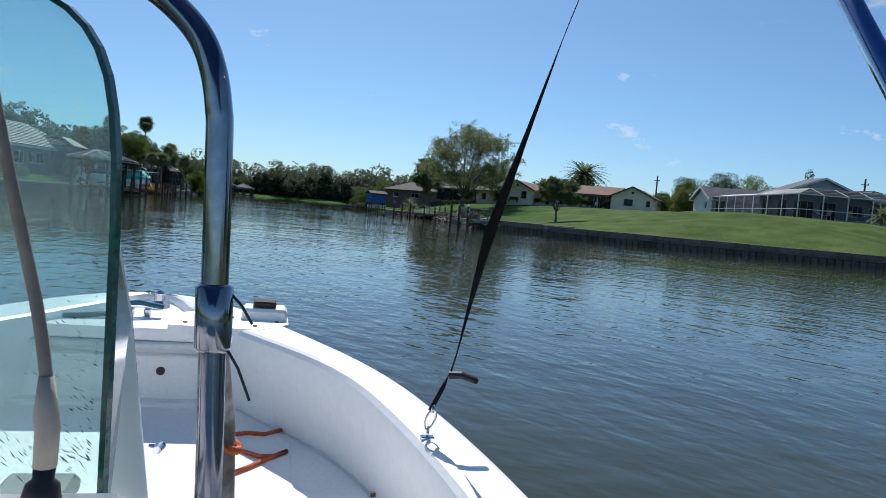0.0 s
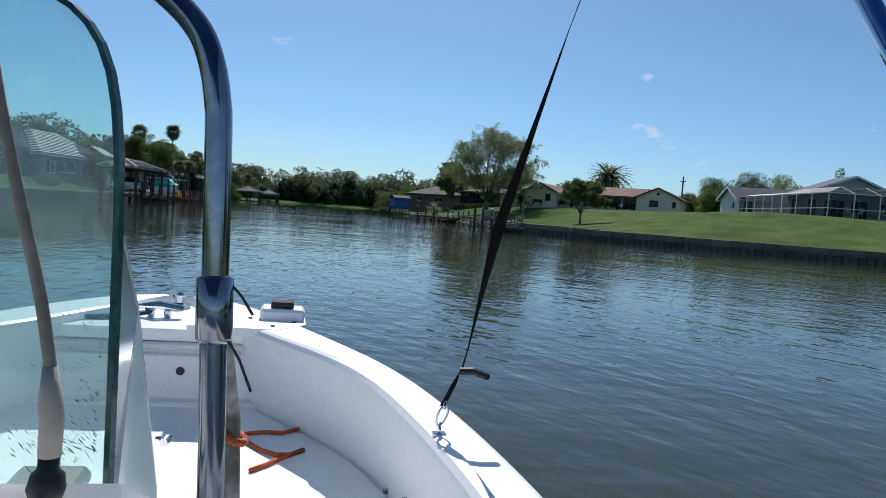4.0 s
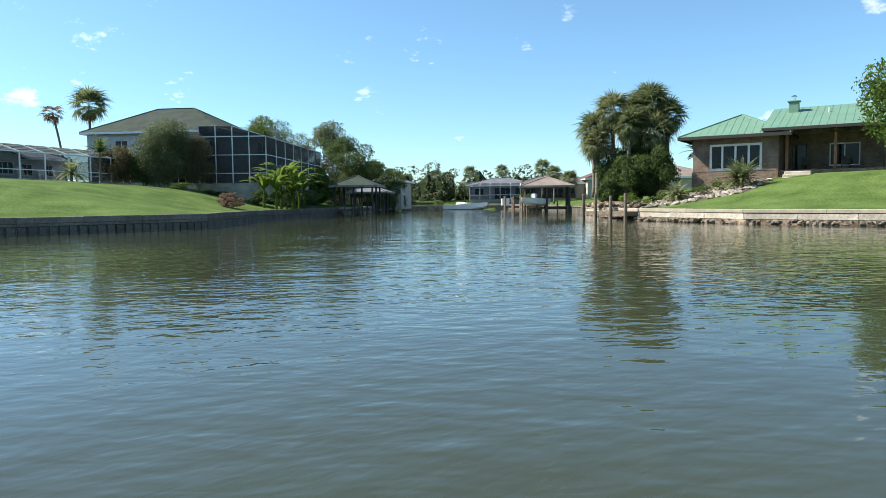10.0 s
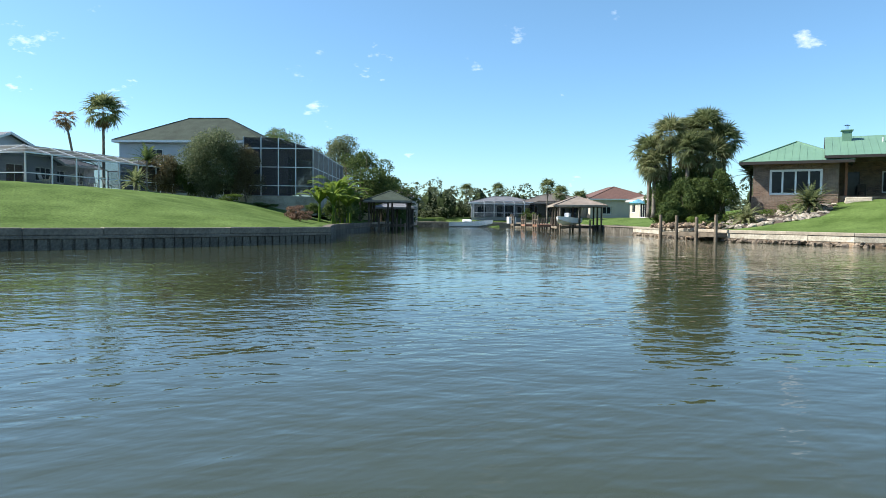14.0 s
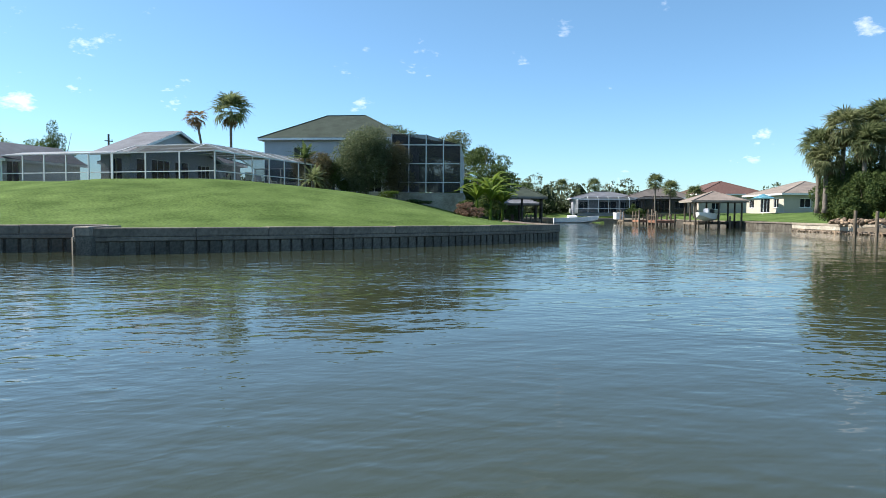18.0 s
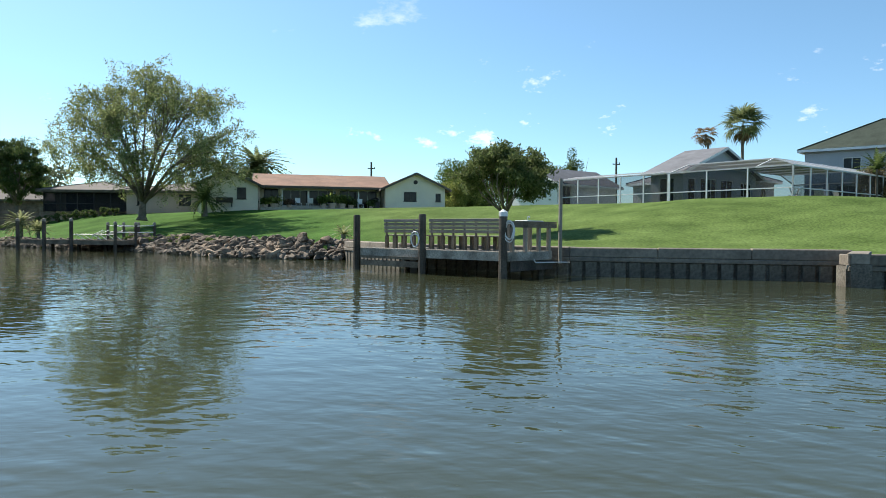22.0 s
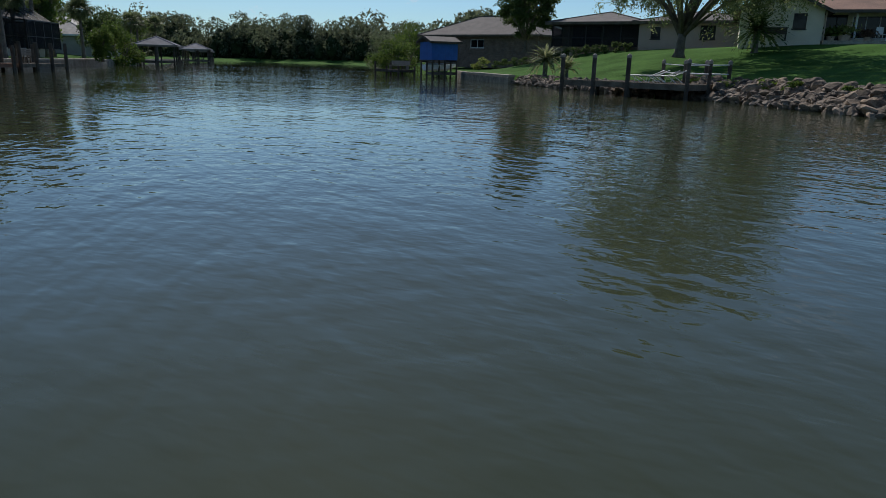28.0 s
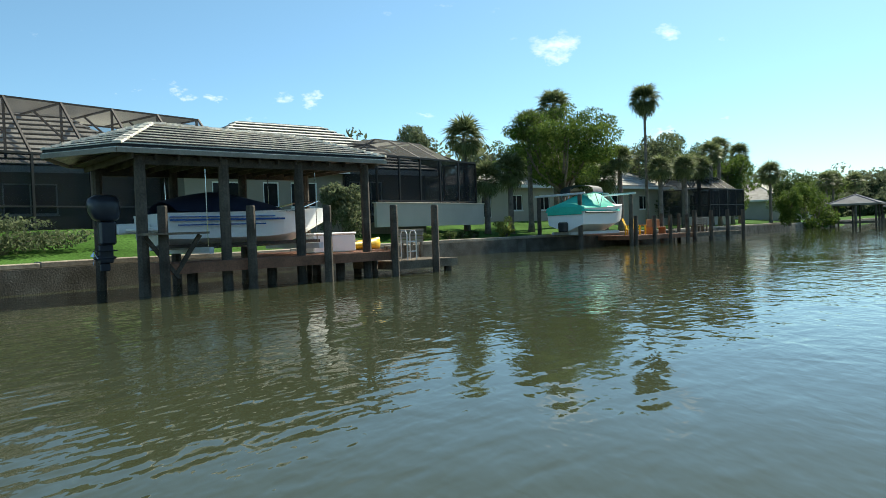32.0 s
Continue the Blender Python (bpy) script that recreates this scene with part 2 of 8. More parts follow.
M = dict(
    grass=mat("grass", (0.077, 0.132, 0.030), 0.95, vary=0.42, scale=0.45, fine=11, bump=1.0, second=(0.136, 0.196, 0.060), spread=0.6, spec=0.03),
    water=water_mat(),
    seawall=mat("seawall_concrete", (0.23, 0.185, 0.13), 0.9, vary=0.35, scale=1.6, fine=16, bump=0.6, second=(0.36, 0.30, 0.22), rand=0.2),
    rib=mat("rib_concrete", (0.105, 0.088, 0.064), 0.9, vary=0.35, scale=1.2, fine=12, bump=0.4, second=(0.19, 0.165, 0.13), rand=0.25),
    wallwet=mat("seawall_wet", (0.085, 0.068, 0.046), 0.8, vary=0.4, scale=1.5, fine=20, bump=0.6, second=(0.15, 0.135, 0.11), rand=0.2),
    cap=mat("wall_cap", (0.31, 0.262, 0.20), 0.85, vary=0.2, scale=1.0, fine=14, bump=0.4, rand=0.08),
    cap_grey=mat("wall_cap_grey", (0.162, 0.136, 0.106), 0.85, vary=0.25, scale=0.8, fine=9, bump=0.2, rand=0.1),
    cap_pale=mat("wall_cap_pale", (0.21, 0.178, 0.142), 0.85, vary=0.22, scale=0.8, fine=9, bump=0.2, rand=0.08),
    cap_dark=mat("wall_cap_dark", (0.125, 0.098, 0.070), 0.85, vary=0.25, scale=1.0, fine=14, bump=0.4, rand=0.1),
    stone_wall=mat("retaining_stone", (0.40, 0.35, 0.27), 0.85, vary=0.25, scale=1.4, fine=12, bump=0.5, second=(0.50, 0.45, 0.36), rand=0.12),
    rock=mat("rock", (0.085, 0.062, 0.045), 0.9, vary=0.4, scale=1.3, fine=9, bump=1.0, second=(0.28, 0.20, 0.13), rand=0.6),
    boulder=mat("boulder", (0.22, 0.185, 0.145), 0.9, vary=0.3, scale=1.6, fine=10, bump=0.8, second=(0.40, 0.345, 0.28), rand=0.3),
    rubble=mat("rubble", (0.07, 0.052, 0.037), 0.9, vary=0.45, scale=1.0, fine=6, bump=1.0, second=(0.28, 0.22, 0.16), spread=0.5),
    white=mat("white_paint", (0.78, 0.78, 0.76), 0.5, vary=0.05, scale=1.5, fine=20),
    alum=mat("white_aluminium", (0.72, 0.73, 0.74), 0.35, vary=0.04, scale=2, fine=20),
    bronze=mat("bronze_aluminium", (0.03, 0.024, 0.02), 0.6, vary=0.1, scale=2, fine=20),
    stucco_white=mat("white_stucco", (0.72, 0.73, 0.74), 0.85, vary=0.06, scale=0.8, fine=30, bump=0.3),
    stucco_grey=mat("pale_grey_stucco", (0.44, 0.455, 0.48), 0.85, vary=0.06, scale=0.8, fine=30, bump=0.3),
    stucco_cream=mat("cream_stucco", (0.78, 0.71, 0.57), 0.85, vary=0.07, scale=0.8, fine=30, bump=0.3),
    stucco_pink=mat("tan_stucco", (0.55, 0.42, 0.33), 0.85, vary=0.07, scale=0.8, fine=30, bump=0.3),
    stucco_beige=mat("beige_stucco", (0.47, 0.42, 0.345), 0.85, vary=0.07, scale=0.8, fine=30, bump=0.3),
    brick=mat("brown_brick", (0.20, 0.115, 0.075), 0.9, vary=0.25, scale=1.5, fine=10, bump=0.4, second=(0.30, 0.19, 0.13), rand=0.25),
    shingle_tan=mat("tan_shingles", (0.24, 0.195, 0.16), 0.9, vary=0.2, scale=1.0, fine=12, bump=0.5, rand=0.1),
    mortar=mat("mortar", (0.30, 0.26, 0.22), 0.95, vary=0.1, bump=0.2),
    shingle_grey=mat("grey_shingles", (0.125, 0.13, 0.145), 0.9, vary=0.2, scale=1.0, fine=12, bump=0.5, rand=0.1),
    shingle_green=mat("green_grey_shingles", (0.046, 0.060, 0.047), 0.95, vary=0.2, scale=1.0, fine=12, bump=0.5, rand=0.1, spec=0.2),
    shingle_brown=mat("brown_shingles", (0.105, 0.090, 0.080), 0.9, vary=0.2, scale=1.0, fine=12, bump=0.5, rand=0.1),
    shingle_red=mat("terracotta_shingles", (0.215, 0.122, 0.082), 0.9, vary=0.2, scale=0.8, fine=12, bump=0.5, rand=0.1),
    metal_green=mat("green_metal_roof", (0.135, 0.245, 0.168), 0.55, vary=0.06, scale=0.8, fine=12),
    tile_far=mat("weathered_roof_tile", (0.36, 0.33, 0.285), 0.85, vary=0.25, scale=1.2, fine=14, bump=0.5, rand=0.12),
    tile_grey=mat("grey_roof_tile", (0.70, 0.65, 0.565), 0.8, vary=0.25, scale=2.0, fine=14, bump=0.5, rand=0.12),
    wood=mat("weathered_wood", (0.135, 0.104, 0.072), 0.9, vary=0.3, scale=2.0, fine=25, bump=0.6, second=(0.23, 0.182, 0.13), rand=0.2),
    wood_deck=mat("sun_bleached_deck_wood", (0.24, 0.208, 0.165), 0.9, vary=0.3, scale=2.0, fine=25, bump=0.6, second=(0.42, 0.375, 0.31), rand=0.2),
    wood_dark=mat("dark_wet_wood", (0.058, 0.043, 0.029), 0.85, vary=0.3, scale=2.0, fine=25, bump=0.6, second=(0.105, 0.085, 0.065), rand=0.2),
    wood_grey=mat("grey_painted_wood", (0.26, 0.228, 0.185), 0.8, vary=0.15, scale=2.0, fine=25, bump=0.3, rand=0.1),
    wood_red=mat("red_brown_wood", (0.26, 0.12, 0.07), 0.8, vary=0.25, scale=2.0, fine=25, bump=0.4, rand=0.2),
    bark=mat("bark", (0.16, 0.13, 0.10), 0.95, vary=0.35, scale=3.0, fine=18, bump=0.9),
    palm_bark=mat("palm_bark", (0.17, 0.145, 0.12), 0.95, vary=0.3, scale=4.0, fine=14, bump=0.9),
    leaf=leaf_mat("broad_leaves", (0.045, 0.085, 0.016), (0.15, 0.21, 0.045)),
    leaf_light=leaf_mat("light_leaves", (0.13, 0.17, 0.035), (0.33, 0.36, 0.11)),
    leaf_spring=leaf_mat("spring_leaves", (0.11, 0.145, 0.05), (0.33, 0.36, 0.16)),
    leaf_dark=leaf_mat("dark_leaves", (0.04, 0.07, 0.023), (0.13, 0.175, 0.056)),
    # far leaves made paler and greyer: distance haze is mixed into their colour
    leaf_wood=leaf_mat("hazed_woodland_leaves", (0.06, 0.078, 0.045), (0.18, 0.205, 0.115)),
    leaf_palm=leaf_mat("palm_fronds", (0.10, 0.125, 0.05), (0.32, 0.33, 0.17), 0.6),
    leaf_sabal=leaf_mat("sabal_fans", (0.075, 0.10, 0.042), (0.23, 0.26, 0.12), 0.5),
    leaf_grey=leaf_mat("grey_green_leaves", (0.07, 0.098, 0.046), (0.21, 0.235, 0.13)),
    leaf_garden=leaf_mat("garden_tree_leaves", (0.055, 0.085, 0.028), (0.19, 0.225, 0.09)),
    leaf_olive=leaf_mat("olive_brown_leaves", (0.085, 0.070, 0.035), (0.20, 0.18, 0.10)),
    stucco_taupe=mat("taupe_stucco", (0.27, 0.23, 0.18), 0.85, vary=0.07, scale=0.8, fine=30, bump=0.3),
    leaf_banana=leaf_mat("banana_leaves", (0.07, 0.13, 0.02), (0.22, 0.29, 0.05), 0.4),
    leaf_dead=leaf_mat("dead_fronds", (0.11, 0.075, 0.04), (0.24, 0.17, 0.10)),
    leaf_pink=leaf_mat("reddish_leaves", (0.11, 0.075, 0.05), (0.24, 0.15, 0.11)),
    pane=mat("dark_window_glass", (0.014, 0.016, 0.019), 0.08, vary=0.3, scale=0.7, fine=3, spec=0.2),
    # near-black stand-in for the shade inside rooms
    dark_in=mat("dark_room_shade", (0.03, 0.03, 0.03), 0.9, vary=0.3),
    screen=glass_mat("screen_mesh", (0.66, 0.665, 0.67), 0.6, 0.03, 1.02),
    screen_dark=glass_mat("dark_screen_mesh", (0.50, 0.50, 0.51), 0.6, 0.04, 1.02),
    screen_black=glass_mat("fine_dark_mesh", (0.40, 0.39, 0.385), 0.6, 0.11, 1.02),
    gelcoat=mat("white_gelcoat", (0.945, 0.935, 0.91), 0.35, vary=0.03, scale=1.2, fine=30),
    gelcoat_deck=mat("white_deck", (0.945, 0.935, 0.91), 0.55, vary=0.04, scale=3.0, fine=60, bump=0.15),
    steel=mat("polished_steel", (0.62, 0.63, 0.65), 0.09, 1.0, vary=0.04),
    worn_tube=mat("worn_painted_tube", (0.30, 0.24, 0.18), 0.45, vary=0.3, scale=9.0, fine=70, bump=0.3, second=(0.62, 0.57, 0.50), spread=0.2),
    # steel darkened in its base colour to imitate reflections of dark surroundings
    steel_rail=mat("dark_reflecting_steel", (0.25, 0.26, 0.29), 0.13, 1.0, vary=0.12, scale=4.0, fine=60),
    blue_plastic=mat("blue_paint", (0.02, 0.09, 0.32), 0.3, vary=0.1),
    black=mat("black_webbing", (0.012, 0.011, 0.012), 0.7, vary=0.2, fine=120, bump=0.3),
    rubber=mat("black_rubber", (0.02, 0.02, 0.02), 0.5, vary=0.1),
    outboard=mat("outboard_cowl", (0.035, 0.04, 0.055), 0.3, vary=0.1),
    acrylic=glass_mat("green_acrylic", (0.78, 0.93, 0.91), 0.03, 0.09),
    acrylic_side=glass_mat("milky_acrylic", (0.84, 0.95, 0.92), 0.1, 0.6, 1.12),
    acrylic_edge=mat("acrylic_edge", (0.01, 0.075, 0.06), 0.15, vary=0.4, scale=6, fine=60),
    rope_orange=mat("orange_rope", (0.62, 0.12, 0.03), 0.7, vary=0.2, fine=200, bump=0.5),
    rope_blue=mat("blue_rope", (0.03, 0.17, 0.24), 0.7, vary=0.2, fine=200, bump=0.5),
    pale_blue=mat("pale_blue_canvas", (0.22, 0.50, 0.62), 0.8, vary=0.1, scale=2, fine=20, bump=0.3),
    teal=mat("teal_canvas", (0.03, 0.50, 0.36), 0.7, vary=0.1, scale=2, fine=20, bump=0.3),
    navy=mat("navy_canvas", (0.015, 0.02, 0.045), 0.7, vary=0.15, scale=2, fine=20, bump=0.3),
    blue_wall=mat("bright_blue_boards", (0.03, 0.13, 0.42), 0.7, vary=0.12, scale=2, fine=20, bump=0.2),
    yellow=mat("yellow_plastic", (0.75, 0.45, 0.02), 0.45, vary=0.08),
    orange_wood=mat("orange_stained_wood", (0.42, 0.17, 0.06), 0.7, vary=0.15, rand=0.1),
    foam=mat("white_vinyl", (0.70, 0.70, 0.68), 0.5, vary=0.06),
    wood_pole=mat("utility_pole_wood", (0.10, 0.085, 0.07), 0.9, vary=0.2),
    # dark colour for the shaded depth of far crowns, on their trunks too
    thicket=mat("dark_shade_core", (0.032, 0.045, 0.018), 0.95, vary=0.4, scale=0.8, fine=4, bump=0.5, spec=0.05),
    mulch=mat("mulch", (0.07, 0.05, 0.035), 0.95, vary=0.3, fine=30, bump=0.6),
    red_roof=mat("red_tile_roof", (0.12, 0.060, 0.045), 0.85, vary=0.2, fine=14, bump=0.4),
)


def brick_courses(m, mortar):
    """Courses of bricks over a far wall, by the wall's own length and height."""
    nt = m.node_tree
    b = nt.nodes["Principled BSDF"]
    old = b.inputs["Base Color"].links[0].from_socket
    co = nt.nodes.new("ShaderNodeTexCoord")
    sep = nt.nodes.new("ShaderNodeSeparateXYZ")
    comb = nt.nodes.new("ShaderNodeCombineXYZ")
    br = nt.nodes.new("ShaderNodeTexBrick")
    br.inputs["Scale"].default_value = 1.0
    br.inputs["Brick Width"].default_value, br.inputs["Row Height"].default_value = 0.22, 0.075
    br.inputs["Mortar Size"].default_value = 0.008
    br.inputs["Mortar"].default_value = (*mortar, 1)
    dark = nt.nodes.new("ShaderNodeHueSaturation")
    dark.inputs["Value"].default_value = 0.45
    nt.links.new(co.outputs["Object"], sep.inputs[0])
    nt.links.new(sep.outputs["X"], comb.inputs["X"])
    nt.links.new(sep.outputs["Z"], comb.inputs["Y"])
    nt.links.new(comb.outputs[0], br.inputs["Vector"])
    nt.links.new(old, br.inputs["Color1"])
    nt.links.new(old, dark.inputs["Color"])
    nt.links.new(dark.outputs[0], br.inputs["Color2"])
    nt.links.new(br.outputs["Color"], b.inputs["Base Color"])


brick_courses(M["brick"], (0.28, 0.24, 0.2))


def second_turf(m):
    """A deeper green turf on the gardens west of the bench dock."""
    nt = m.node_tree
    b = nt.nodes["Principled BSDF"]
    old = b.inputs["Base Color"].links[0].from_socket
    co = nt.nodes.new("ShaderNodeTexCoord")
    sep = nt.nodes.new("ShaderNodeSeparateXYZ")
    side = nt.nodes.new("ShaderNodeMapRange")
    side.inputs["From Min"].default_value, side.inputs["From Max"].default_value = -4.0, -9.0
    hue = nt.nodes.new("ShaderNodeMix")
    hue.data_type, hue.blend_type = "RGBA", "MULTIPLY"
    hue.inputs[7].default_value = (0.60, 0.86, 0.62, 1)
    nt.links.new(co.outputs["Object"], sep.inputs[0])
    nt.links.new(sep.outputs["X"], side.inputs["Value"])
    nt.links.new(side.outputs[0], hue.inputs[0])
    nt.links.new(old, hue.inputs[6])
    nt.links.new(hue.outputs[2], b.inputs["Base Color"])


second_turf(M["grass"])


# ---- building helpers ----
def part(name, bm, material, parent=None, label="", smooth=False):
    me = bpy.data.meshes.new(name)
    bmesh.ops.recalc_face_normals(bm, faces=bm.faces)
    bm.to_mesh(me)
    bm.free()
    me.materials.append(material)
    if smooth:
        me.shade_smooth()
    ob = new(name, me)
    if parent:
        ob.parent = parent
    if label:
        ob["label"] = label
    return ob


def share(name, me, parent, m=None, label=""):
    ob = new(name, me)
    ob.parent = parent
    if m is not None:
        ob.matrix_basis = m
    if label:
        ob["label"] = label
    return ob


def thing(name, label, category, group="", m=None, kind=""):
    ob = tagged(new(name), label, category, group, kind)
    ob.empty_display_size = 0.2
    if m is not None:
        ob.matrix_basis = m
    return ob


def box(bm, x0, x1, y0, y1, z0, z1, bevel=0.0, m=None):
    vs = [bm.verts.new((x, y, z)) for z in (z0, z1) for y in (y0, y1) for x in (x0, x1)]
    fs = [bm.faces.new([vs[i] for i in f]) for f in ((0, 1, 3, 2), (4, 6, 7, 5), (0, 4, 5, 1), (2, 3, 7, 6), (0, 2, 6, 4), (1, 5, 7, 3))]
    if bevel:
        es = list({e for f in fs for e in f.edges})
        r = bmesh.ops.bevel(bm, geom=es, offset=bevel, segments=1, affect="EDGES")
        vs = list({v for f in r["faces"] for v in f.verts} | {v for v in vs if v.is_valid})
    if m is not None:
        for v in vs:
            v.co = m @ v.co
    return vs


def boxes(*args, bevel=0.0):
    bm = bmesh.new()
    for a in args:
        box(bm, *a, bevel=bevel)
    return bm


def beam(bm, a, b, w, h=None, up=(0, 0, 1)):
    """A straight bar of section w by h from a to b."""
    a, b = Vector(a), Vector(b)
    d = (b - a).normalized()
    u = Vector(up)
    if abs(d.dot(u)) > 0.98:
        u = Vector((1, 0, 0))
    s = d.cross(u).normalized() * w / 2
    t = s.cross(d).normalized() * (h or w) / 2
    vs = [bm.verts.new(p + i * s + j * t) for p in (a, b) for i, j in ((-1, -1), (1, -1), (1, 1), (-1, 1))]
    for f in ((3, 2, 1, 0), (4, 5, 6, 7), (0, 1, 5, 4), (1, 2, 6, 5), (2, 3, 7, 6), (3, 0, 4, 7)):
        bm.faces.new([vs[i] for i in f])


def tube(bm, pts, radii, n=8, cap=True):
    """A round bar through the points, with a radius for each."""
    pts = [Vector(p) for p in pts]
    if not hasattr(radii, "__len__"):
        radii = [radii] * len(pts)
    rings = []
    ref = None
    for i, p in enumerate(pts):
        d = (pts[min(i + 1, len(pts) - 1)] - pts[max(i - 1, 0)]).normalized()
        if ref is None:
            ref = Vector((0, 0, 1)) if abs(d.z) < 0.9 else Vector((1, 0, 0))
        s = (ref - d * ref.dot(d)).normalized()
        ref = s
        t = d.cross(s)
        rings.append([bm.verts.new(p + (s * math.cos(a) + t * math.sin(a)) * radii[i]) for a in (2 * math.pi * k / n for k in range(n))])
    for r0, r1 in zip(rings, rings[1:]):
        for k in range(n):
            bm.faces.new((r0[k], r0[(k + 1) % n], r1[(k + 1) % n], r1[k]))
    if cap:
        bm.faces.new(rings[0][::-1])
        bm.faces.new(rings[-1])


def slab(bm, pts, t, up=None):
    """A flat polygon given thickness t, along its normal or along up."""
    pts = [Vector(p) for p in pts]
    n = (pts[1] - pts[0]).cross(pts[2] - pts[0]).normalized()
    if n.z < 0:
        n = -n
    off = (Vector(up) if up else n) * t
    lo = [bm.verts.new(p) for p in pts]
    hi = [bm.verts.new(p + off) for p in pts]
    bm.faces.new(lo[::-1])
    bm.faces.new(hi)
    k = len(pts)
    for i in range(k):
        bm.faces.new((lo[i], lo[(i + 1) % k], hi[(i + 1) % k], hi[i]))


def raw(name, verts, faces, material, parent=None, kind="", label="", smooth=False):
    me = bpy.data.meshes.new(name)
    me.from_pydata(verts, [], faces)
    me.materials.append(material)
    if smooth:
        me.shade_smooth()
    ob = new(name, me)
    if parent:
        ob.parent = parent
    return tagged(ob, label=label, kind=kind)


def wall_with_openings(length, height, thick, ops, gable=0.0):
    """A wall along +x from 0, facing -y, with openings (x0, x1, z0, z1) cut through; gable: peak height over its top."""
    bm = bmesh.new()
    xs = sorted({0, length, *[o[0] for o in ops], *[o[1] for o in ops]})
    zs = sorted({0, height, *[o[2] for o in ops], *[o[3] for o in ops]})
    for i in range(len(xs) - 1):
        z_start = None
        for j in range(len(zs) - 1):
            cx, cz = (xs[i] + xs[i + 1]) / 2, (zs[j] + zs[j + 1]) / 2
            hole = any(o[0] < cx < o[1] and o[2] < cz < o[3] for o in ops)
            if not hole and z_start is None:
                z_start = zs[j]
            if z_start is not None and (hole or j == len(zs) - 2):
                top = zs[j] if hole else zs[j + 1]
                if top > z_start:
                    box(bm, xs[i], xs[i + 1], 0, thick, z_start, top)
                z_start = None
    if gable:
        slab(bm, [(0, thick, height), (length, thick, height), (length / 2, thick, height + gable)], thick, up=(0, -1, 0))
    bmesh.ops.remove_doubles(bm, verts=bm.verts, dist=0.0005)
    return bm


def window_in(parent, m, o, thick, nx=2, nz=1, frame_mat="white", name="window", fw=0.06, pane="pane"):
    """A window in the opening o of a wall whose own frame is m: frame bars, sill and panes."""
    x0, x1, z0, z1 = o
    bm = bmesh.new()
    y0, y1 = thick * 0.25, thick * 0.7
    for a in ((x0, x0 + fw, z0, z1), (x1 - fw, x1, z0, z1), (x0 + fw, x1 - fw, z0, z0 + fw), (x0 + fw, x1 - fw, z1 - fw, z1)):
        box(bm, a[0], a[1], y0, y1, a[2], a[3])
    bmesh.ops.remove_doubles(bm, verts=bm.verts, dist=0.0005)
    w = part(name, bm, M[frame_mat], parent)
    w.matrix_basis = m
    for i in range(1, nx):
        x = x0 + (x1 - x0) * i / nx
        part("mullion", boxes((x - fw * 0.4, x + fw * 0.4, y0, y1, z0 + fw, z1 - fw)), M[frame_mat], w)
    for i in range(nx):
        xa, xb = x0 + (x1 - x0) * i / nx, x0 + (x1 - x0) * (i + 1) / nx
        part("pane", boxes((xa + fw * 0.5, xb - fw * 0.5, thick * 0.42, thick * 0.5, z0 + fw * 0.6, z1 - fw * 0.6)), M[pane], w)
    if z0 > 0.3:
        part("sill", boxes((x0 - 0.05, x1 + 0.05, -0.06, thick * 0.25, z0 - 0.06, z0 - 0.002)), M[frame_mat], w)
    return w


def pz(x, y, z=0.0, deg=0.0):
    return pose(x, y, z, 0, 0, deg)


def wall_frame(a, b, z=0.0):
    """The frame of a wall from a to b: +x along it, the outside on the -y side."""
    return pz(a[0], a[1], z, math.degrees(math.atan2(b[1] - a[1], b[0] - a[0]))), math.hypot(b[0] - a[0], b[1] - a[1])

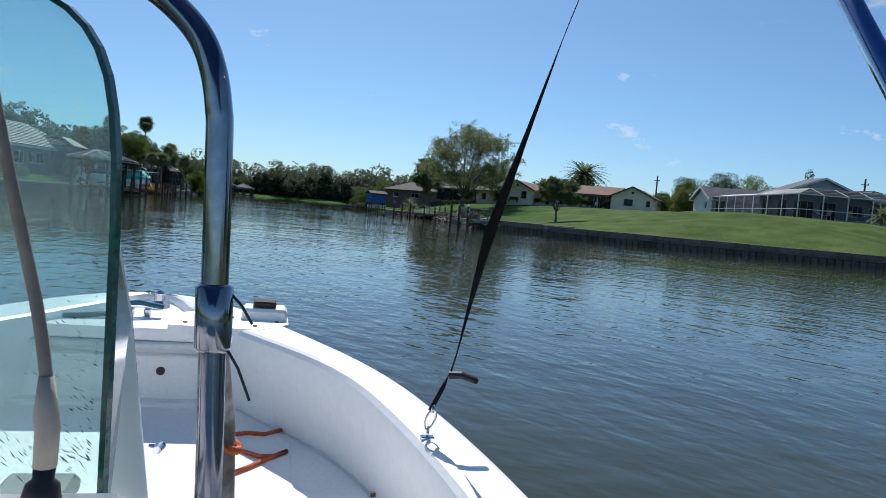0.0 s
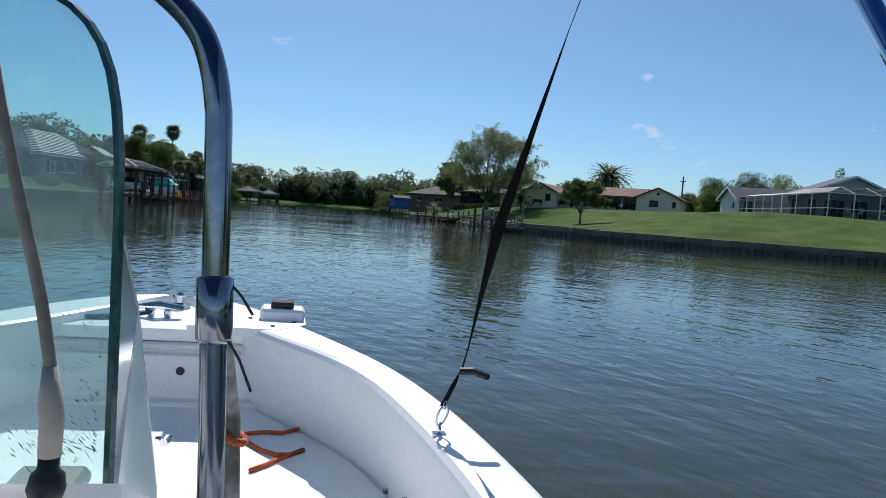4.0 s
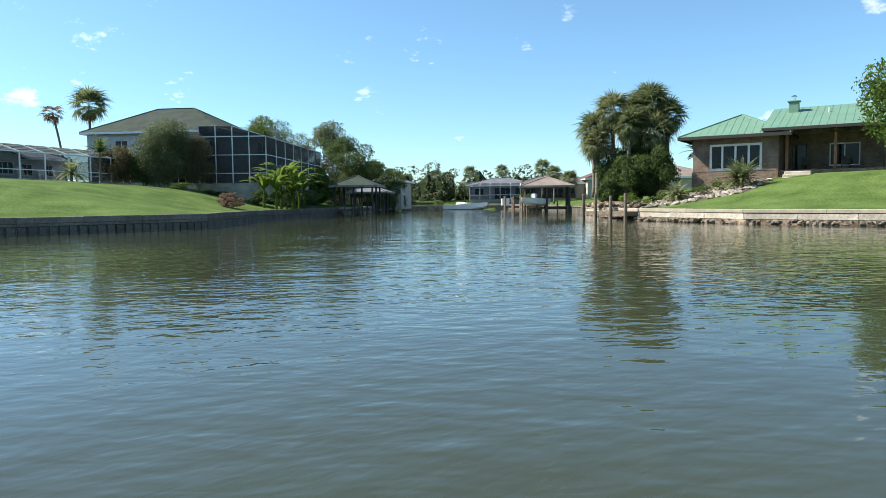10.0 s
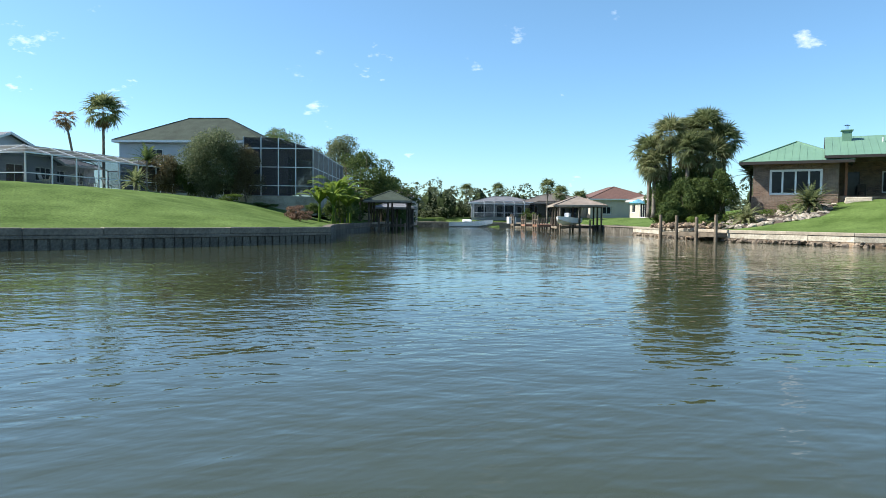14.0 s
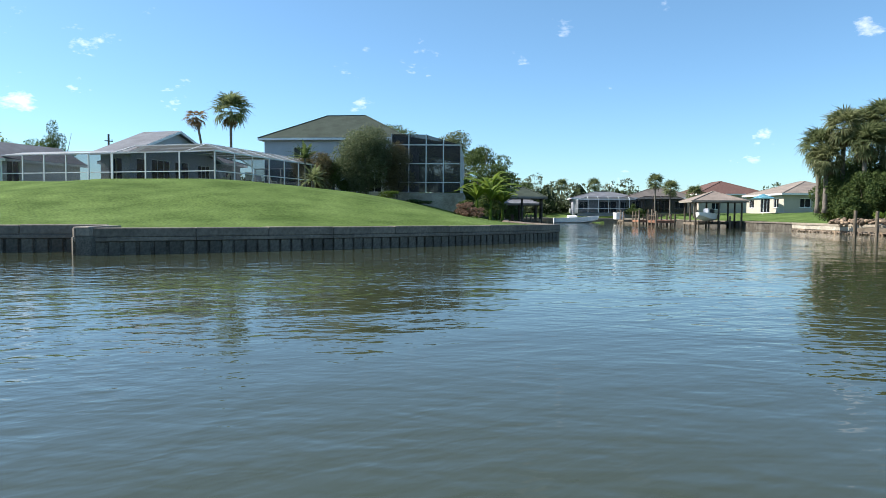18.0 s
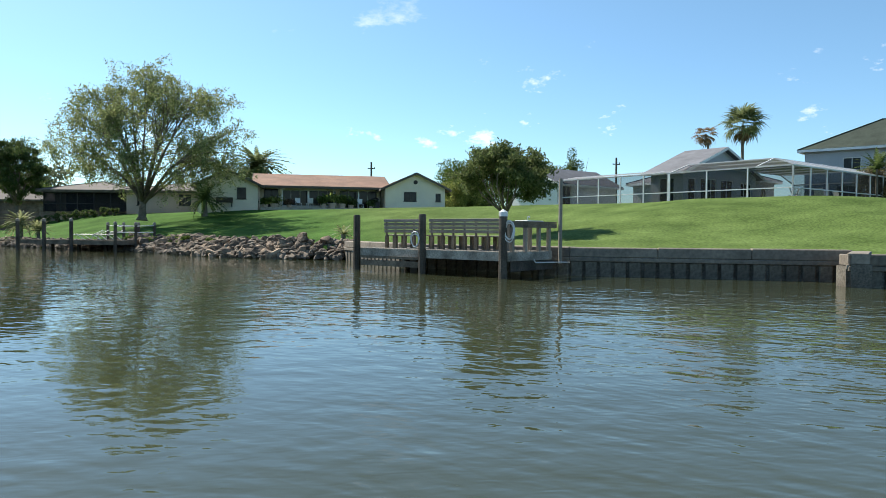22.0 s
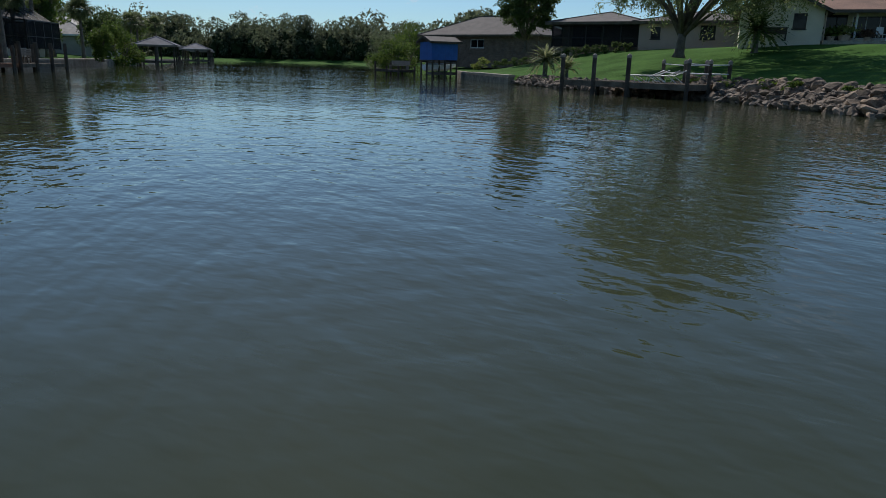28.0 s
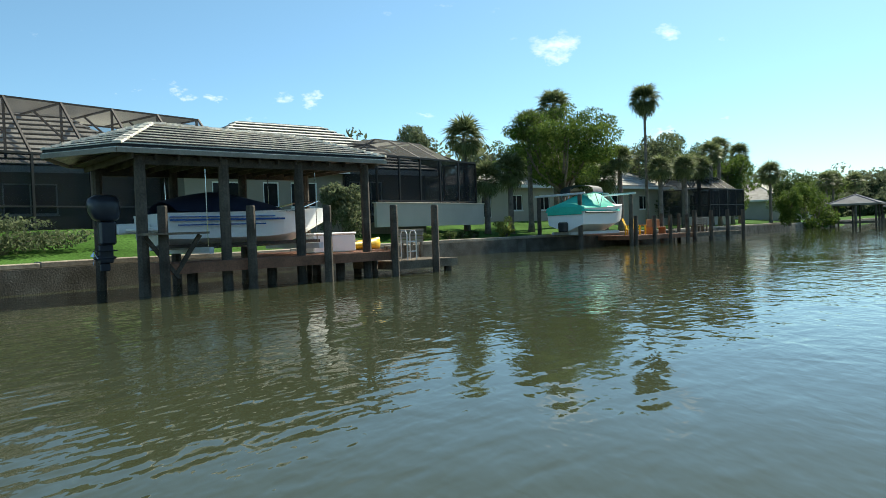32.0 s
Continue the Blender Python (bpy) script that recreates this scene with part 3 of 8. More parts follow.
# ---- ground, water and banks ----
# the shore of the water, counter-clockwise pieces: (x, y, height behind the bank, height far inland, run of the slope)
SHORE = [
    (-40, 62, .6, 2.9, 13), (-38, 57, .6, 3.0, 14), (-31, 45, .6, 3.2, 17), (-26.5, 38.5, .6, 3.3, 20), (-21.5, 32.8, .6, 3.4, 22),
    (-18, 27.5, .6, 3.5, 24), (-15.3, 22.0, .6, 3.5, 26), (-13.2, 19.5, .6, 3.5, 28), (-9.7, 17.3, .7, 3.5, 30), (-8.6, 11, .78, 3.5, 30),
    (-4.7, 5.5, .82, 3.5, 27), (1.7, 1.45, .82, 3.6, 25), (0, 0, .8, 3.6, 24), (3.3, -1.1, .8, 3.6, 23), (8, -2.4, .8, 3.6, 23), (13.5, -3.4, .8, 3.6, 23),
    (19, -3.7, .8, 3.6, 22), (22.8, -3.4, .8, 3.6, 20), (26.5, 0.2, .8, 3.5, 15), (35, 7.8, .8, 3.4, 13), (45.5, 14.5, .8, 3.0, 12),
    (55, 21.5, .8, 2.2, 14), (89, 43.9, .8, 1.7, 10), (93.2, 38, .8, 1.7, 8), (99, 28.6, .8, 1.7, 8), (99.5, 24, .8, 1.8, 10),
    (76, 5, .8, 1.8, 14), (60, -6.5, .75, 3.2, 16), (51, -12.6, .72, 3.4, 15), (43.6, -18.7, .72, 3.5, 15), (40, -26, .8, 3.4, 18),
    (39, -34, .8, 3.3, 18), (39, -46, .8, 2.5, 18), (60, -92, .8, 2, 18), (110, -170, .8, 2, 18), (60, -200, .8, 1.5, 18), (10, -112, .8, 1.5, 18),
    (-25, -52, .8, 1.7, 14), (-38, -18, .8, 1.8, 8), (-46.5, -2, .8, 1.85, 7), (-58, 15, .8, 1.85, 7), (-62.4, 22, .8, 1.85, 7), (-64.2, 27, .8, 1.85, 8), (-67.3, 36, .8, 1.8, 9), (-73, 45, .8, 1.6, 12),
    (-86, 66, .8, 1.4, 12), (-125, 130, .6, 1.4, 15), (-172, 196, .5, 1.2, 20), (-115, 206, .5, 1.4, 25), (-85, 150, .5, 1.6, 25), (-62, 100, .6, 2.2, 30),
    (-47, 80, .6, 2.4, 30)]


def shore_field(px, py):
    """Distance to the shore (positive on land) and the bank's blended levels at the points."""
    n = len(SHORE)
    inside = np.zeros(px.shape, bool)
    dmin = np.full(px.shape, 1e9)
    acc = [np.zeros(px.shape) for _ in range(3)]
    wsum = np.zeros(px.shape)
    for i in range(n):
        ax, ay, *pa = SHORE[i]
        bx, by, *pb = SHORE[(i + 1) % n]
        cond = (ay > py) != (by > py)
        xi = ax + (py - ay) / (by - ay if by != ay else 1e-9) * (bx - ax)
        inside ^= cond & (px < xi)
        dx, dy = bx - ax, by - ay
        k = np.clip(((px - ax) * dx + (py - ay) * dy) / (dx * dx + dy * dy), 0, 1)
        d = np.hypot(px - ax - k * dx, py - ay - k * dy)
        dmin = np.minimum(dmin, d)
        w = 1 / (d + 0.3) ** 3 * math.hypot(dx, dy) ** 0.5
        wsum += w
        for j in range(3):
            acc[j] += w * (pa[j] * (1 - k) + pb[j] * k)
    return np.where(inside, -dmin, dmin), [a / wsum for a in acc]


def lumps(x, y):
    return (np.sin(x * 0.31 + 1.3) * np.cos(y * 0.27) + 0.5 * np.sin(x * 0.83 + y * 0.61)) * 0.05


def land_height(px, py):
    d, (z0, z1, run) = shore_field(px, py)
    k = np.clip((d - 0.5) / run, 0, 1)
    z = z0 + (z1 - z0) * k * k * (3 - 2 * k) - 0.06 + lumps(px, py) * np.clip(d / 4, 0, 1)
    return np.where(d < np.where(px > 58, 1.1, 0.32), -1.6, z)


def ground_z(x, y):
    return float(land_height(np.array([float(x)]), np.array([float(y)]))[0])


def axis_steps(lo, hi, step, far):
    a = list(np.arange(lo, hi + step / 2, step))
    s = step
    v = hi
    while v < far:
        s *= 1.22
        v += s
        a.append(v)
    s = step
    v = lo
    while v > -far:
        s *= 1.22
        v -= s
        a.insert(0, v)
    return np.array(a)


gx, gy = axis_steps(-72, 62, 0.55, 3000), axis_steps(-34, 66, 0.55, 3000)
GX, GY = np.meshgrid(gx, gy)
GZ = land_height(GX.ravel(), GY.ravel())
nx = len(gx)
idx = np.arange(len(gx) * len(gy)).reshape(len(gy), nx)
quads = np.stack([idx[:-1, :-1], idx[:-1, 1:], idx[1:, 1:], idx[1:, :-1]], -1).reshape(-1, 4)
ground = raw("ground", np.stack([GX.ravel(), GY.ravel(), GZ], 1).tolist(), quads.tolist(), M["grass"], smooth=True)
tagged(ground, "mown green lawns sloping down to the canal banks", "ground", kind="structure")
water = raw("water", [(-2500, -2500, 0), (2500, -2500, 0), (2500, 2500, 0), (-2500, 2500, 0)], [(0, 1, 2, 3)], M["water"])
tagged(water, "murky green canal water with small ripples", "water", kind="structure")

# ---- houses ----
def local(ax, ay, ux, uy, z=0.0):
    """A frame at (ax, ay) with +x along (ux, uy)."""
    return pz(ax, ay, z, math.degrees(math.atan2(uy, ux)))


def roof_seams(parent, f, t, step, material):
    """Standing seams up one metal slope (eave corners first, then the top)."""
    a, b = Vector(f[0]), Vector(f[1])
    c, d = Vector(f[2]), Vector(f[-1])
    u = b - a
    ka, kb = (d - a).dot(u) / u.length_squared, 1 - (c - a).dot(u) / u.length_squared
    rise = d - (a + u * ka)
    up = Vector((0, 0, t + 0.008))
    n = int(u.length / step)
    for i in range(1, n):
        s = i / n
        k = min(1, s / ka if ka > 1e-3 else 1, (1 - s) / kb if kb > 1e-3 else 1)
        bm = bmesh.new()
        beam(bm, a + u * s + up, a + u * s + rise * k + up, 0.025, 0.022)
        part("seam", bm, material, parent)


def gable_roof(parent, x0, x1, y0, y1, ez, rz, material, along="x", over=0.5, name="roof", t=0.16, fascia="white", seams=0):
    """Two slopes over the footprint, ridge along x or y."""
    r = None
    if along == "x":
        ym = (y0 + y1) / 2
        k = (rz - ez) / (ym - y0)
        e = ez - k * over
        quads = [[(x0 - over, y0 - over, e), (x1 + over, y0 - over, e), (x1 + over, ym, rz), (x0 - over, ym, rz)],
                 [(x0 - over, ym, rz), (x1 + over, ym, rz), (x1 + over, y1 + over, e), (x0 - over, y1 + over, e)]]
    else:
        xm = (x0 + x1) / 2
        k = (rz - ez) / (xm - x0)
        e = ez - k * over
        quads = [[(x0 - over, y0 - over, e), (xm, y0 - over, rz), (xm, y1 + over, rz), (x0 - over, y1 + over, e)],
                 [(xm, y0 - over, rz), (x1 + over, y0 - over, e), (x1 + over, y1 + over, e), (xm, y1 + over, rz)]]
    for q in quads:
        bm = bmesh.new()
        slab(bm, q, t, up=(0, 0, 1))
        r = part(name, bm, material, parent)
        for a, b in ((q[0], q[1]), (q[2], q[3])) if along == "x" else ((q[0], q[3]), (q[1], q[2])):
            if min(a[2], b[2]) < rz - 0.05:
                edge = bmesh.new()
                beam(edge, (a[0], a[1], a[2] + 0.04), (b[0], b[1], b[2] + 0.04), 0.05, 0.2)
                part("fascia", edge, M[fascia], parent)
        for a, b in ((q[0], q[3]), (q[1], q[2])) if along == "x" else ((q[0], q[1]), (q[2], q[3])):
            edge = bmesh.new()
            beam(edge, (a[0], a[1], a[2] + 0.04), (b[0], b[1], b[2] + 0.04), 0.05, 0.2)
            part("barge_board", edge, M[fascia], parent)
        if seams:
            roof_seams(r, q if along == "x" and q[0][2] < q[2][2] else [q[2], q[3], q[0], q[1]], t, seams, material)
    return r


def roof_slope(parent, f, material, t=0.09, courses=0, name="roof", lift=0.03, batten=None):
    """One slope (eave corners first, then the top) with its overlapping courses of tiles."""
    bm = bmesh.new()
    slab(bm, f, t, up=(0, 0, 1))
    r = part(name, bm, material, parent)
    a, b = Vector(f[0]), Vector(f[1])
    c, d = Vector(f[2]), Vector(f[-1])
    if len(f) == 3:
        d = c
    up = Vector((0, 0, t + 0.012))
    for i in range(courses):
        k = (i + 0.03) / courses
        l, rr = a.lerp(d, k), b.lerp(c, k)
        cb = bmesh.new()
        k2 = min(1, k + 1.0 / courses)
        l2, r2 = a.lerp(d, k2), b.lerp(c, k2)
        hi, lo = Vector((0, 0, lift)), Vector((0, 0, -0.006))
        slab(cb, [l + up + hi, rr + up + hi, r2 + up + lo, l2 + up + lo], 0.025, up=(0, 0, 1))
        part("tile_course", cb, material, r)
        # dark strip under the course's lip, painting the shadow line between tile rows
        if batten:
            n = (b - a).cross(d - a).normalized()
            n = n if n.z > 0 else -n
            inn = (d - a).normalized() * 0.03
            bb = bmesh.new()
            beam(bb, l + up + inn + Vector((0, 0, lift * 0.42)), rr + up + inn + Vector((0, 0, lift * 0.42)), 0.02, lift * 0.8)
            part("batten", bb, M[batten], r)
    return r


def hip_roof(parent, x0, x1, y0, y1, ez, rz, material, over=0.5, name="roof", t=0.16, fascia="white", courses=0, seams=0):
    """Four slopes; the ridge runs along the longer side."""
    a0, a1, b0, b1 = x0 - over, x1 + over, y0 - over, y1 + over
    h = min(a1 - a0, b1 - b0) / 2
    if a1 - a0 >= b1 - b0:
        p, q = (a0 + h, (b0 + b1) / 2, rz), (a1 - h, (b0 + b1) / 2, rz)
        faces = [[(a0, b0, ez), (a1, b0, ez), q, p], [(a1, b1, ez), (a0, b1, ez), p, q], [(a0, b1, ez), (a0, b0, ez), p], [(a1, b0, ez), (a1, b1, ez), q]]
    else:
        p, q = ((a0 + a1) / 2, b0 + h, rz), ((a0 + a1) / 2, b1 - h, rz)
        faces = [[(a0, b1, ez), (a0, b0, ez), p, q], [(a1, b0, ez), (a1, b1, ez), q, p], [(a0, b0, ez), (a1, b0, ez), p], [(a1, b1, ez), (a0, b1, ez), q]]
    for f in faces:
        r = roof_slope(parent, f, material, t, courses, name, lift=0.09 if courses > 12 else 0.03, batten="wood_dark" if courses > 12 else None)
        if seams:
            roof_seams(r, f, t, seams, material)
    for u, v in (((a0, b0), (a1, b0)), ((a1, b0), (a1, b1)), ((a1, b1), (a0, b1)), ((a0, b1), (a0, b0))):
        bm = bmesh.new()
        beam(bm, (*u, ez + 0.03), (*v, ez + 0.03), 0.05, 0.22)
        part("fascia", bm, M[fascia], parent)
    ends = [(p, (a0, b0, ez)), (p, (a0, b1, ez)), (q, (a1, b0, ez)), (q, (a1, b1, ez))] if a1 - a0 >= b1 - b0 else \
        [(p, (a0, b0, ez)), (p, (a1, b0, ez)), (q, (a0, b1, ez)), (q, (a1, b1, ez))]
    for u, v in ends + [(p, q)]:
        u, v = Vector(u) + Vector((0, 0, t)), Vector(v) + Vector((0, 0, t))
        if (u - v).length > 0.1:
            caps = bmesh.new()
            beam(caps, u, v, 0.22, 0.09)
            part("ridge_cap", caps, material, parent)


def walls(parent, x0, x1, y0, y1, h, material, ops=None, thick=0.2, z=0.0, gables=None, frame_mat="white", nx=2):
    """Four walls of a house with windows: ops and gables by side f, r, b, l (front is -y)."""
    ops, gables = ops or {}, gables or {}
    sides = dict(f=((x0, y0), (x1, y0)), r=((x1, y0), (x1, y1)), b=((x1, y1), (x0, y1)), l=((x0, y1), (x0, y0)))
    for k, (a, b) in sides.items():
        m, length = wall_frame(a, b, z)
        o4 = [tuple(o[:4]) for o in ops.get(k, ())]
        trim = thick if k in "rl" else 0
        bm = wall_with_openings(length, h, thick, o4, gables.get(k, 0))
        w = part("wall", bm, material, parent)
        w.matrix_basis = m
        if trim:
            w.scale.x = (length - 2 * trim) / length
            w.location = m @ Vector((trim, 0, 0))
        for o in ops.get(k, ()):
            window_in(parent, m, o[:4], thick, nx=o[4] if len(o) > 4 else nx, nz=o[5] if len(o) > 5 else 1, frame_mat=o[6] if len(o) > 6 else frame_mat, fw=o[7] if len(o) > 7 else 0.06)
    part("footing", boxes((x0 + 0.02, x1 - 0.02, y0 + 0.02, y1 - 0.02, z - 1.6, z - 0.002)), material, parent)
    # added dark box: the rooms' lack of light is put into its colour
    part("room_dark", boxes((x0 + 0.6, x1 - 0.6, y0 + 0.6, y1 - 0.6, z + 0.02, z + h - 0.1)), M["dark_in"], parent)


def screen_cage(parent, x0, x1, y0, y1, h, rise, inset, frame_mat, mesh_mat, nx, ny, rails=(1.0,), sides="flr", w=0.09, falls=None):
    """A pool screen: posts, rails, sloped roof bars and mesh panels; the roof rises by rise over inset on all open sides."""
    def top(x, y):
        d = []
        if "f" in (falls or sides):
            d.append(y - y0)
        if "l" in (falls or sides):
            d.append(x - x0)
        if "r" in (falls or sides):
            d.append(x1 - x)
        return h + rise * min(1, min(d) / inset)
    def run(a, b, n):
        for i in range(n + 1):
            k = i / n
            x, y = a[0] + (b[0] - a[0]) * k, a[1] + (b[1] - a[1]) * k
            bm = bmesh.new()
            beam(bm, (x, y, 0), (x, y, max(h, top(x, y)) - w / 2), w)
            part("post", bm, M[frame_mat], parent)
        for z in (*rails, h):
            bm = bmesh.new()
            beam(bm, (*a, z), (*b, z), w * 0.7 if z < h else w)
            part("rail", bm, M[frame_mat], parent)
        bm = bmesh.new()
        mid = [((a[0] + (b[0] - a[0]) * k), (a[1] + (b[1] - a[1]) * k)) for k in (1, 0.75, 0.5, 0.25, 0)]
        slab(bm, [(*a, 0.05), (*b, 0.05)] + [(*p, max(h, top(*p))) for p in mid], 0.006)
        part("screen", bm, M[mesh_mat], parent)
    if "f" in sides:
        run((x0, y0), (x1, y0), nx)
    if "l" in sides:
        run((x0, y0), (x0, y1), ny)
    if "r" in sides:
        run((x1, y0), (x1, y1), ny)
    for i in range(nx + 1):
        x = x0 + (x1 - x0) * i / nx
        bm = bmesh.new()
        ys = [y0, min(y0 + inset, y1), y1] if "f" in sides else [y0, y1]
        for ya, yb in zip(ys, ys[1:]):
            if yb - ya > 0.05:
                beam(bm, (x, ya, top(x, ya)), (x, yb, top(x, yb)), w)
        part("rafter", bm, M[frame_mat], parent)
    for y in (min(y0 + inset, y1), y1):
        xs = [x0, x0 + inset, x1 - inset, x1] if inset * 2 < x1 - x0 else [x0, x1]
        for xa, xb in zip(xs, xs[1:]):
            bm = bmesh.new()
            beam(bm, (xa, y, top(xa, y)), (xb, y, top(xb, y)), w * 0.8)
            part("purlin", bm, M[frame_mat], parent)
    bm = bmesh.new()
    xs = [x0, x0 + inset, x1 - inset, x1] if inset * 2 < x1 - x0 else [x0, x1]
    ys = sorted({y0, min(y0 + inset, y1), y1})
    for xa, xb in zip(xs, xs[1:]):
        for ya, yb in zip(ys, ys[1:]):
            vs = [bm.verts.new((x, y, top(x, y) + 0.03)) for x, y in ((xa, ya), (xb, ya), (xb, yb), (xa, yb))]
            bm.faces.new(vs[:3])
            bm.faces.new((vs[0], vs[2], vs[3]))
    part("roof_screen", bm, M[mesh_mat], parent)


# the pale grey house above the seawall lawn, with its pool screen
AM = local(18.0, 24.0, 0.93, 0.36, 3.45)
HA = thing("house", "pale grey single-storey house with low gables above a lawn", "house", m=AM)
walls(HA, 2.2, 12.8, 6.6, 9.4, 2.45, M["stucco_grey"], dict(f=[(0.7, 1.7, 0.1, 2.0, 1), (2.4, 4.6, 0.1, 2.05, 3), (5.2, 7.0, 0.1, 2.05, 2), (8.2, 9.9, 0.8, 1.95, 3)], l=[(0.7, 2.1, 0.1, 2.0, 2)]), gables=dict(f=2.0, b=2.0))
gable_roof(HA, 2.2, 12.8, 6.6, 9.4, 2.45, 4.45, M["shingle_grey"], along="y")
walls(HA, 12.9, 19.5, 8.4, 19, 2.45, M["stucco_grey"], dict(f=[(1.0, 2.8, 0.8, 1.95, 3), (4.2, 5.2, 0.8, 1.95, 2)]))
hip_roof(HA, 12.9, 19.5, 8.4, 19, 2.45, 3.9, M["shingle_grey"])
walls(HA, 0.1, 8.0, 17.2, 22.6, 2.0, M["stucco_white"], dict(l=[(3.6, 4.3, 0.75, 1.6, 1)], f=[(0.6, 1.8, 0.1, 1.9, 2)]), gables=dict(l=1.3))
gable_roof(HA, 0.1, 8.0, 17.2, 22.6, 2.0, 3.35, M["shingle_grey"], along="x", over=0.45)
CA = thing("pool_screen", "white aluminium pool screen with pale mesh beside a grey house", "pool screen", m=AM)
screen_cage(CA, 0.2, 19.0, -2.4, 6.4, 2.15, 0.75, 2.4, "alum", "screen", 8, 3, rails=(0.75,), sides="flr")
screen_cage(CA, 0.2, 2.1, 6.5, 17.1, 2.15, 0.35, 1.5, "alum", "screen", 1, 5, rails=(0.75,), sides="l")
for k, (x, y, deg) in enumerate(((3.0, -1.3, 20), (4.0, -0.6, 200), (6.0, -1.5, 100), (8.5, -0.8, -30), (9.4, -1.4, 60))):
    C = thing("patio_chair", "white strapped patio chair under the pool screen", "chair", "patio chairs", AM @ pz(x, y, 0.03, deg))
    bm = bmesh.new()
    for sx in (-0.27, 0.27):
        tube(bm, [(sx, -0.25, 0), (sx, -0.22, 0.4), (sx, 0.22, 0.38), (sx, 0.42, 0.95)], 0.02, 5)
        tube(bm, [(sx, 0.22, 0.38), (sx, 0.3, 0)], 0.02, 5)
    part("frame", bm, M["foam"], C)
    part("seat", boxes((-0.25, 0.25, -0.22, 0.22, 0.38, 0.41)), M["foam"], C)
    bm = bmesh.new()
    slab(bm, [(-0.25, 0.23, 0.42), (0.25, 0.23, 0.42), (0.25, 0.41, 0.93), (-0.25, 0.41, 0.93)], 0.02)
    part("backrest", bm, M["foam"], C)

# the two-storey house with the green-grey hip roof and tall pool screen
HB = thing("house", "two-storey pale house with green-grey hip roof behind garden trees", "house", m=local(42.3, 33.3, 0.53, -0.85, 3.3))
walls(HB, -7.1, 7.1, -4.6, 5.5, 5.35, M["stucco_grey"], dict(f=[(3, 4.4, 3.4, 4.6, 2), (8, 9.4, 3.4, 4.6, 2), (2.5, 4.5, 0.8, 2.2, 2), (9, 12, 0.1, 2.2, 4)]))
hip_roof(HB, -7.1, 7.1, -4.6, 5.5, 5.3, 8.2, M["shingle_green"])
CB = thing("pool_screen", "two-storey white framed pool screen with dark mesh", "pool screen", m=local(39.2, 23.7, 0.59, -0.807, 3.3))
screen_cage(CB, 0.0, 6.5, 0.0, 23, 4.45, 1.0, 3.4, "alum", "screen_black", 4, 7, rails=(0.95, 2.7), sides="flr", falls="r")
part("patio_wall", boxes((-0.3, 6.8, -0.3, 20, -1.8, -0.02)), M["stone_wall"], CB)
CB["label"] = "tall white framed pool screen with dark mesh"

# the cream house with terracotta roof
HC = thing("house", "cream stucco ranch house with terracotta roof on a lawn", "house", m=local(-18.6, 50.5, 0.998, -0.065, 3.3))
walls(HC, 1.5, 6.5, 0, 9, 1.95, M["stucco_cream"], dict(f=[(3.2, 4.0, 0.7, 1.7, 1, 1, "bronze")]), gables=dict(f=1.2))
gable_roof(HC, 1.5, 6.5, 0, 9, 1.95, 3.15, M["shingle_red"], along="y", fascia="shingle_brown", t=0.12)
walls(HC, 6.55, 17.7, 3.0, 10.5, 1.95, M["stucco_cream"], dict(f=[(0.4, 1.7, 0.05, 1.8, 2, 1, "bronze"), (2.0, 7.0, 0.25, 1.75, 6, 1, "white"), (7.3, 10.9, 0.1, 1.78, 4, 1, "white")]))
gable_roof(HC, 6.2, 18.2, 1.0, 10.5, 1.93, 3.28, M["shingle_red"], along="x", over=0.3, fascia="shingle_brown", t=0.12)
walls(HC, 17.8, 23.4, 0.0, 10, 1.95, M["stucco_cream"], dict(f=[(1.7, 2.9, 0.75, 1.6, 2, 1, "bronze"), (4.7, 5.2, 0.75, 1.5, 1, 1, "bronze")]), gables=dict(f=1.3))
gable_roof(HC, 17.8, 23.4, 0.0, 10, 1.95, 3.25, M["shingle_red"], along="y", fascia="shingle_brown", t=0.12)

# the tan house and the brown hip-roofed house farther along
HD = thing("house", "tan stucco house with brown hip roof and screened porch", "house", m=local(-30.1, 62.7, 0.95, -0.2, 2.95))
walls(HD, 6, 15, 0, 9, 2.0, M["stucco_pink"], dict(f=[(1.0, 1.8, 0.7, 1.7, 1, 1, "bronze"), (5, 6.2, 0.7, 1.8, 2, 1, "bronze")]))
hip_roof(HD, 6, 15, 0, 9, 2.0, 3.1, M["shingle_brown"], fascia="wood")
walls(HD, -2, 5.8, 3, 11, 2.0, M["stucco_pink"], dict(f=[(1.0, 3.8, 0.1, 1.9, 3, 1, "bronze")]))
hip_roof(HD, -2, 6.2, 0.4, 11, 2.0, 3.1, M["shingle_brown"], fascia="wood")
screen_cage(HD, -2.0, 5.9, 0.5, 2.9, 1.9, 0.05, 1.0, "bronze", "screen_dark", 5, 1, rails=(0.8,), sides="fl")
HE = thing("house", "brown brick house with a wide grey hip roof", "house", m=local(-49, 86, 0.93, -0.3, 2.4))
walls(HE, -3.5, 13, 0, 10, 2.2, M["brick"], dict(f=[(2, 3.5, 0.8, 1.8, 2), (7, 9, 0.8, 1.8, 2)]))
hip_roof(HE, -3.5, 13, 0, 10, 2.2, 4.7, M["shingle_brown"], over=0.8, fascia="wood")

# the brick house with the green metal roof on the other point
GM = local(56.2, -17.6, 0.12, -0.993, 3.4)
HG = thing("house", "brown brick house with green metal roof and clad chimney", "house", m=GM)
walls(HG, 0, 6.0, 0, 9, 2.75, M["brick"], dict(f=[(1.2, 4.9, 0.05, 2.05, 4, 1, "white", 0.17)]))
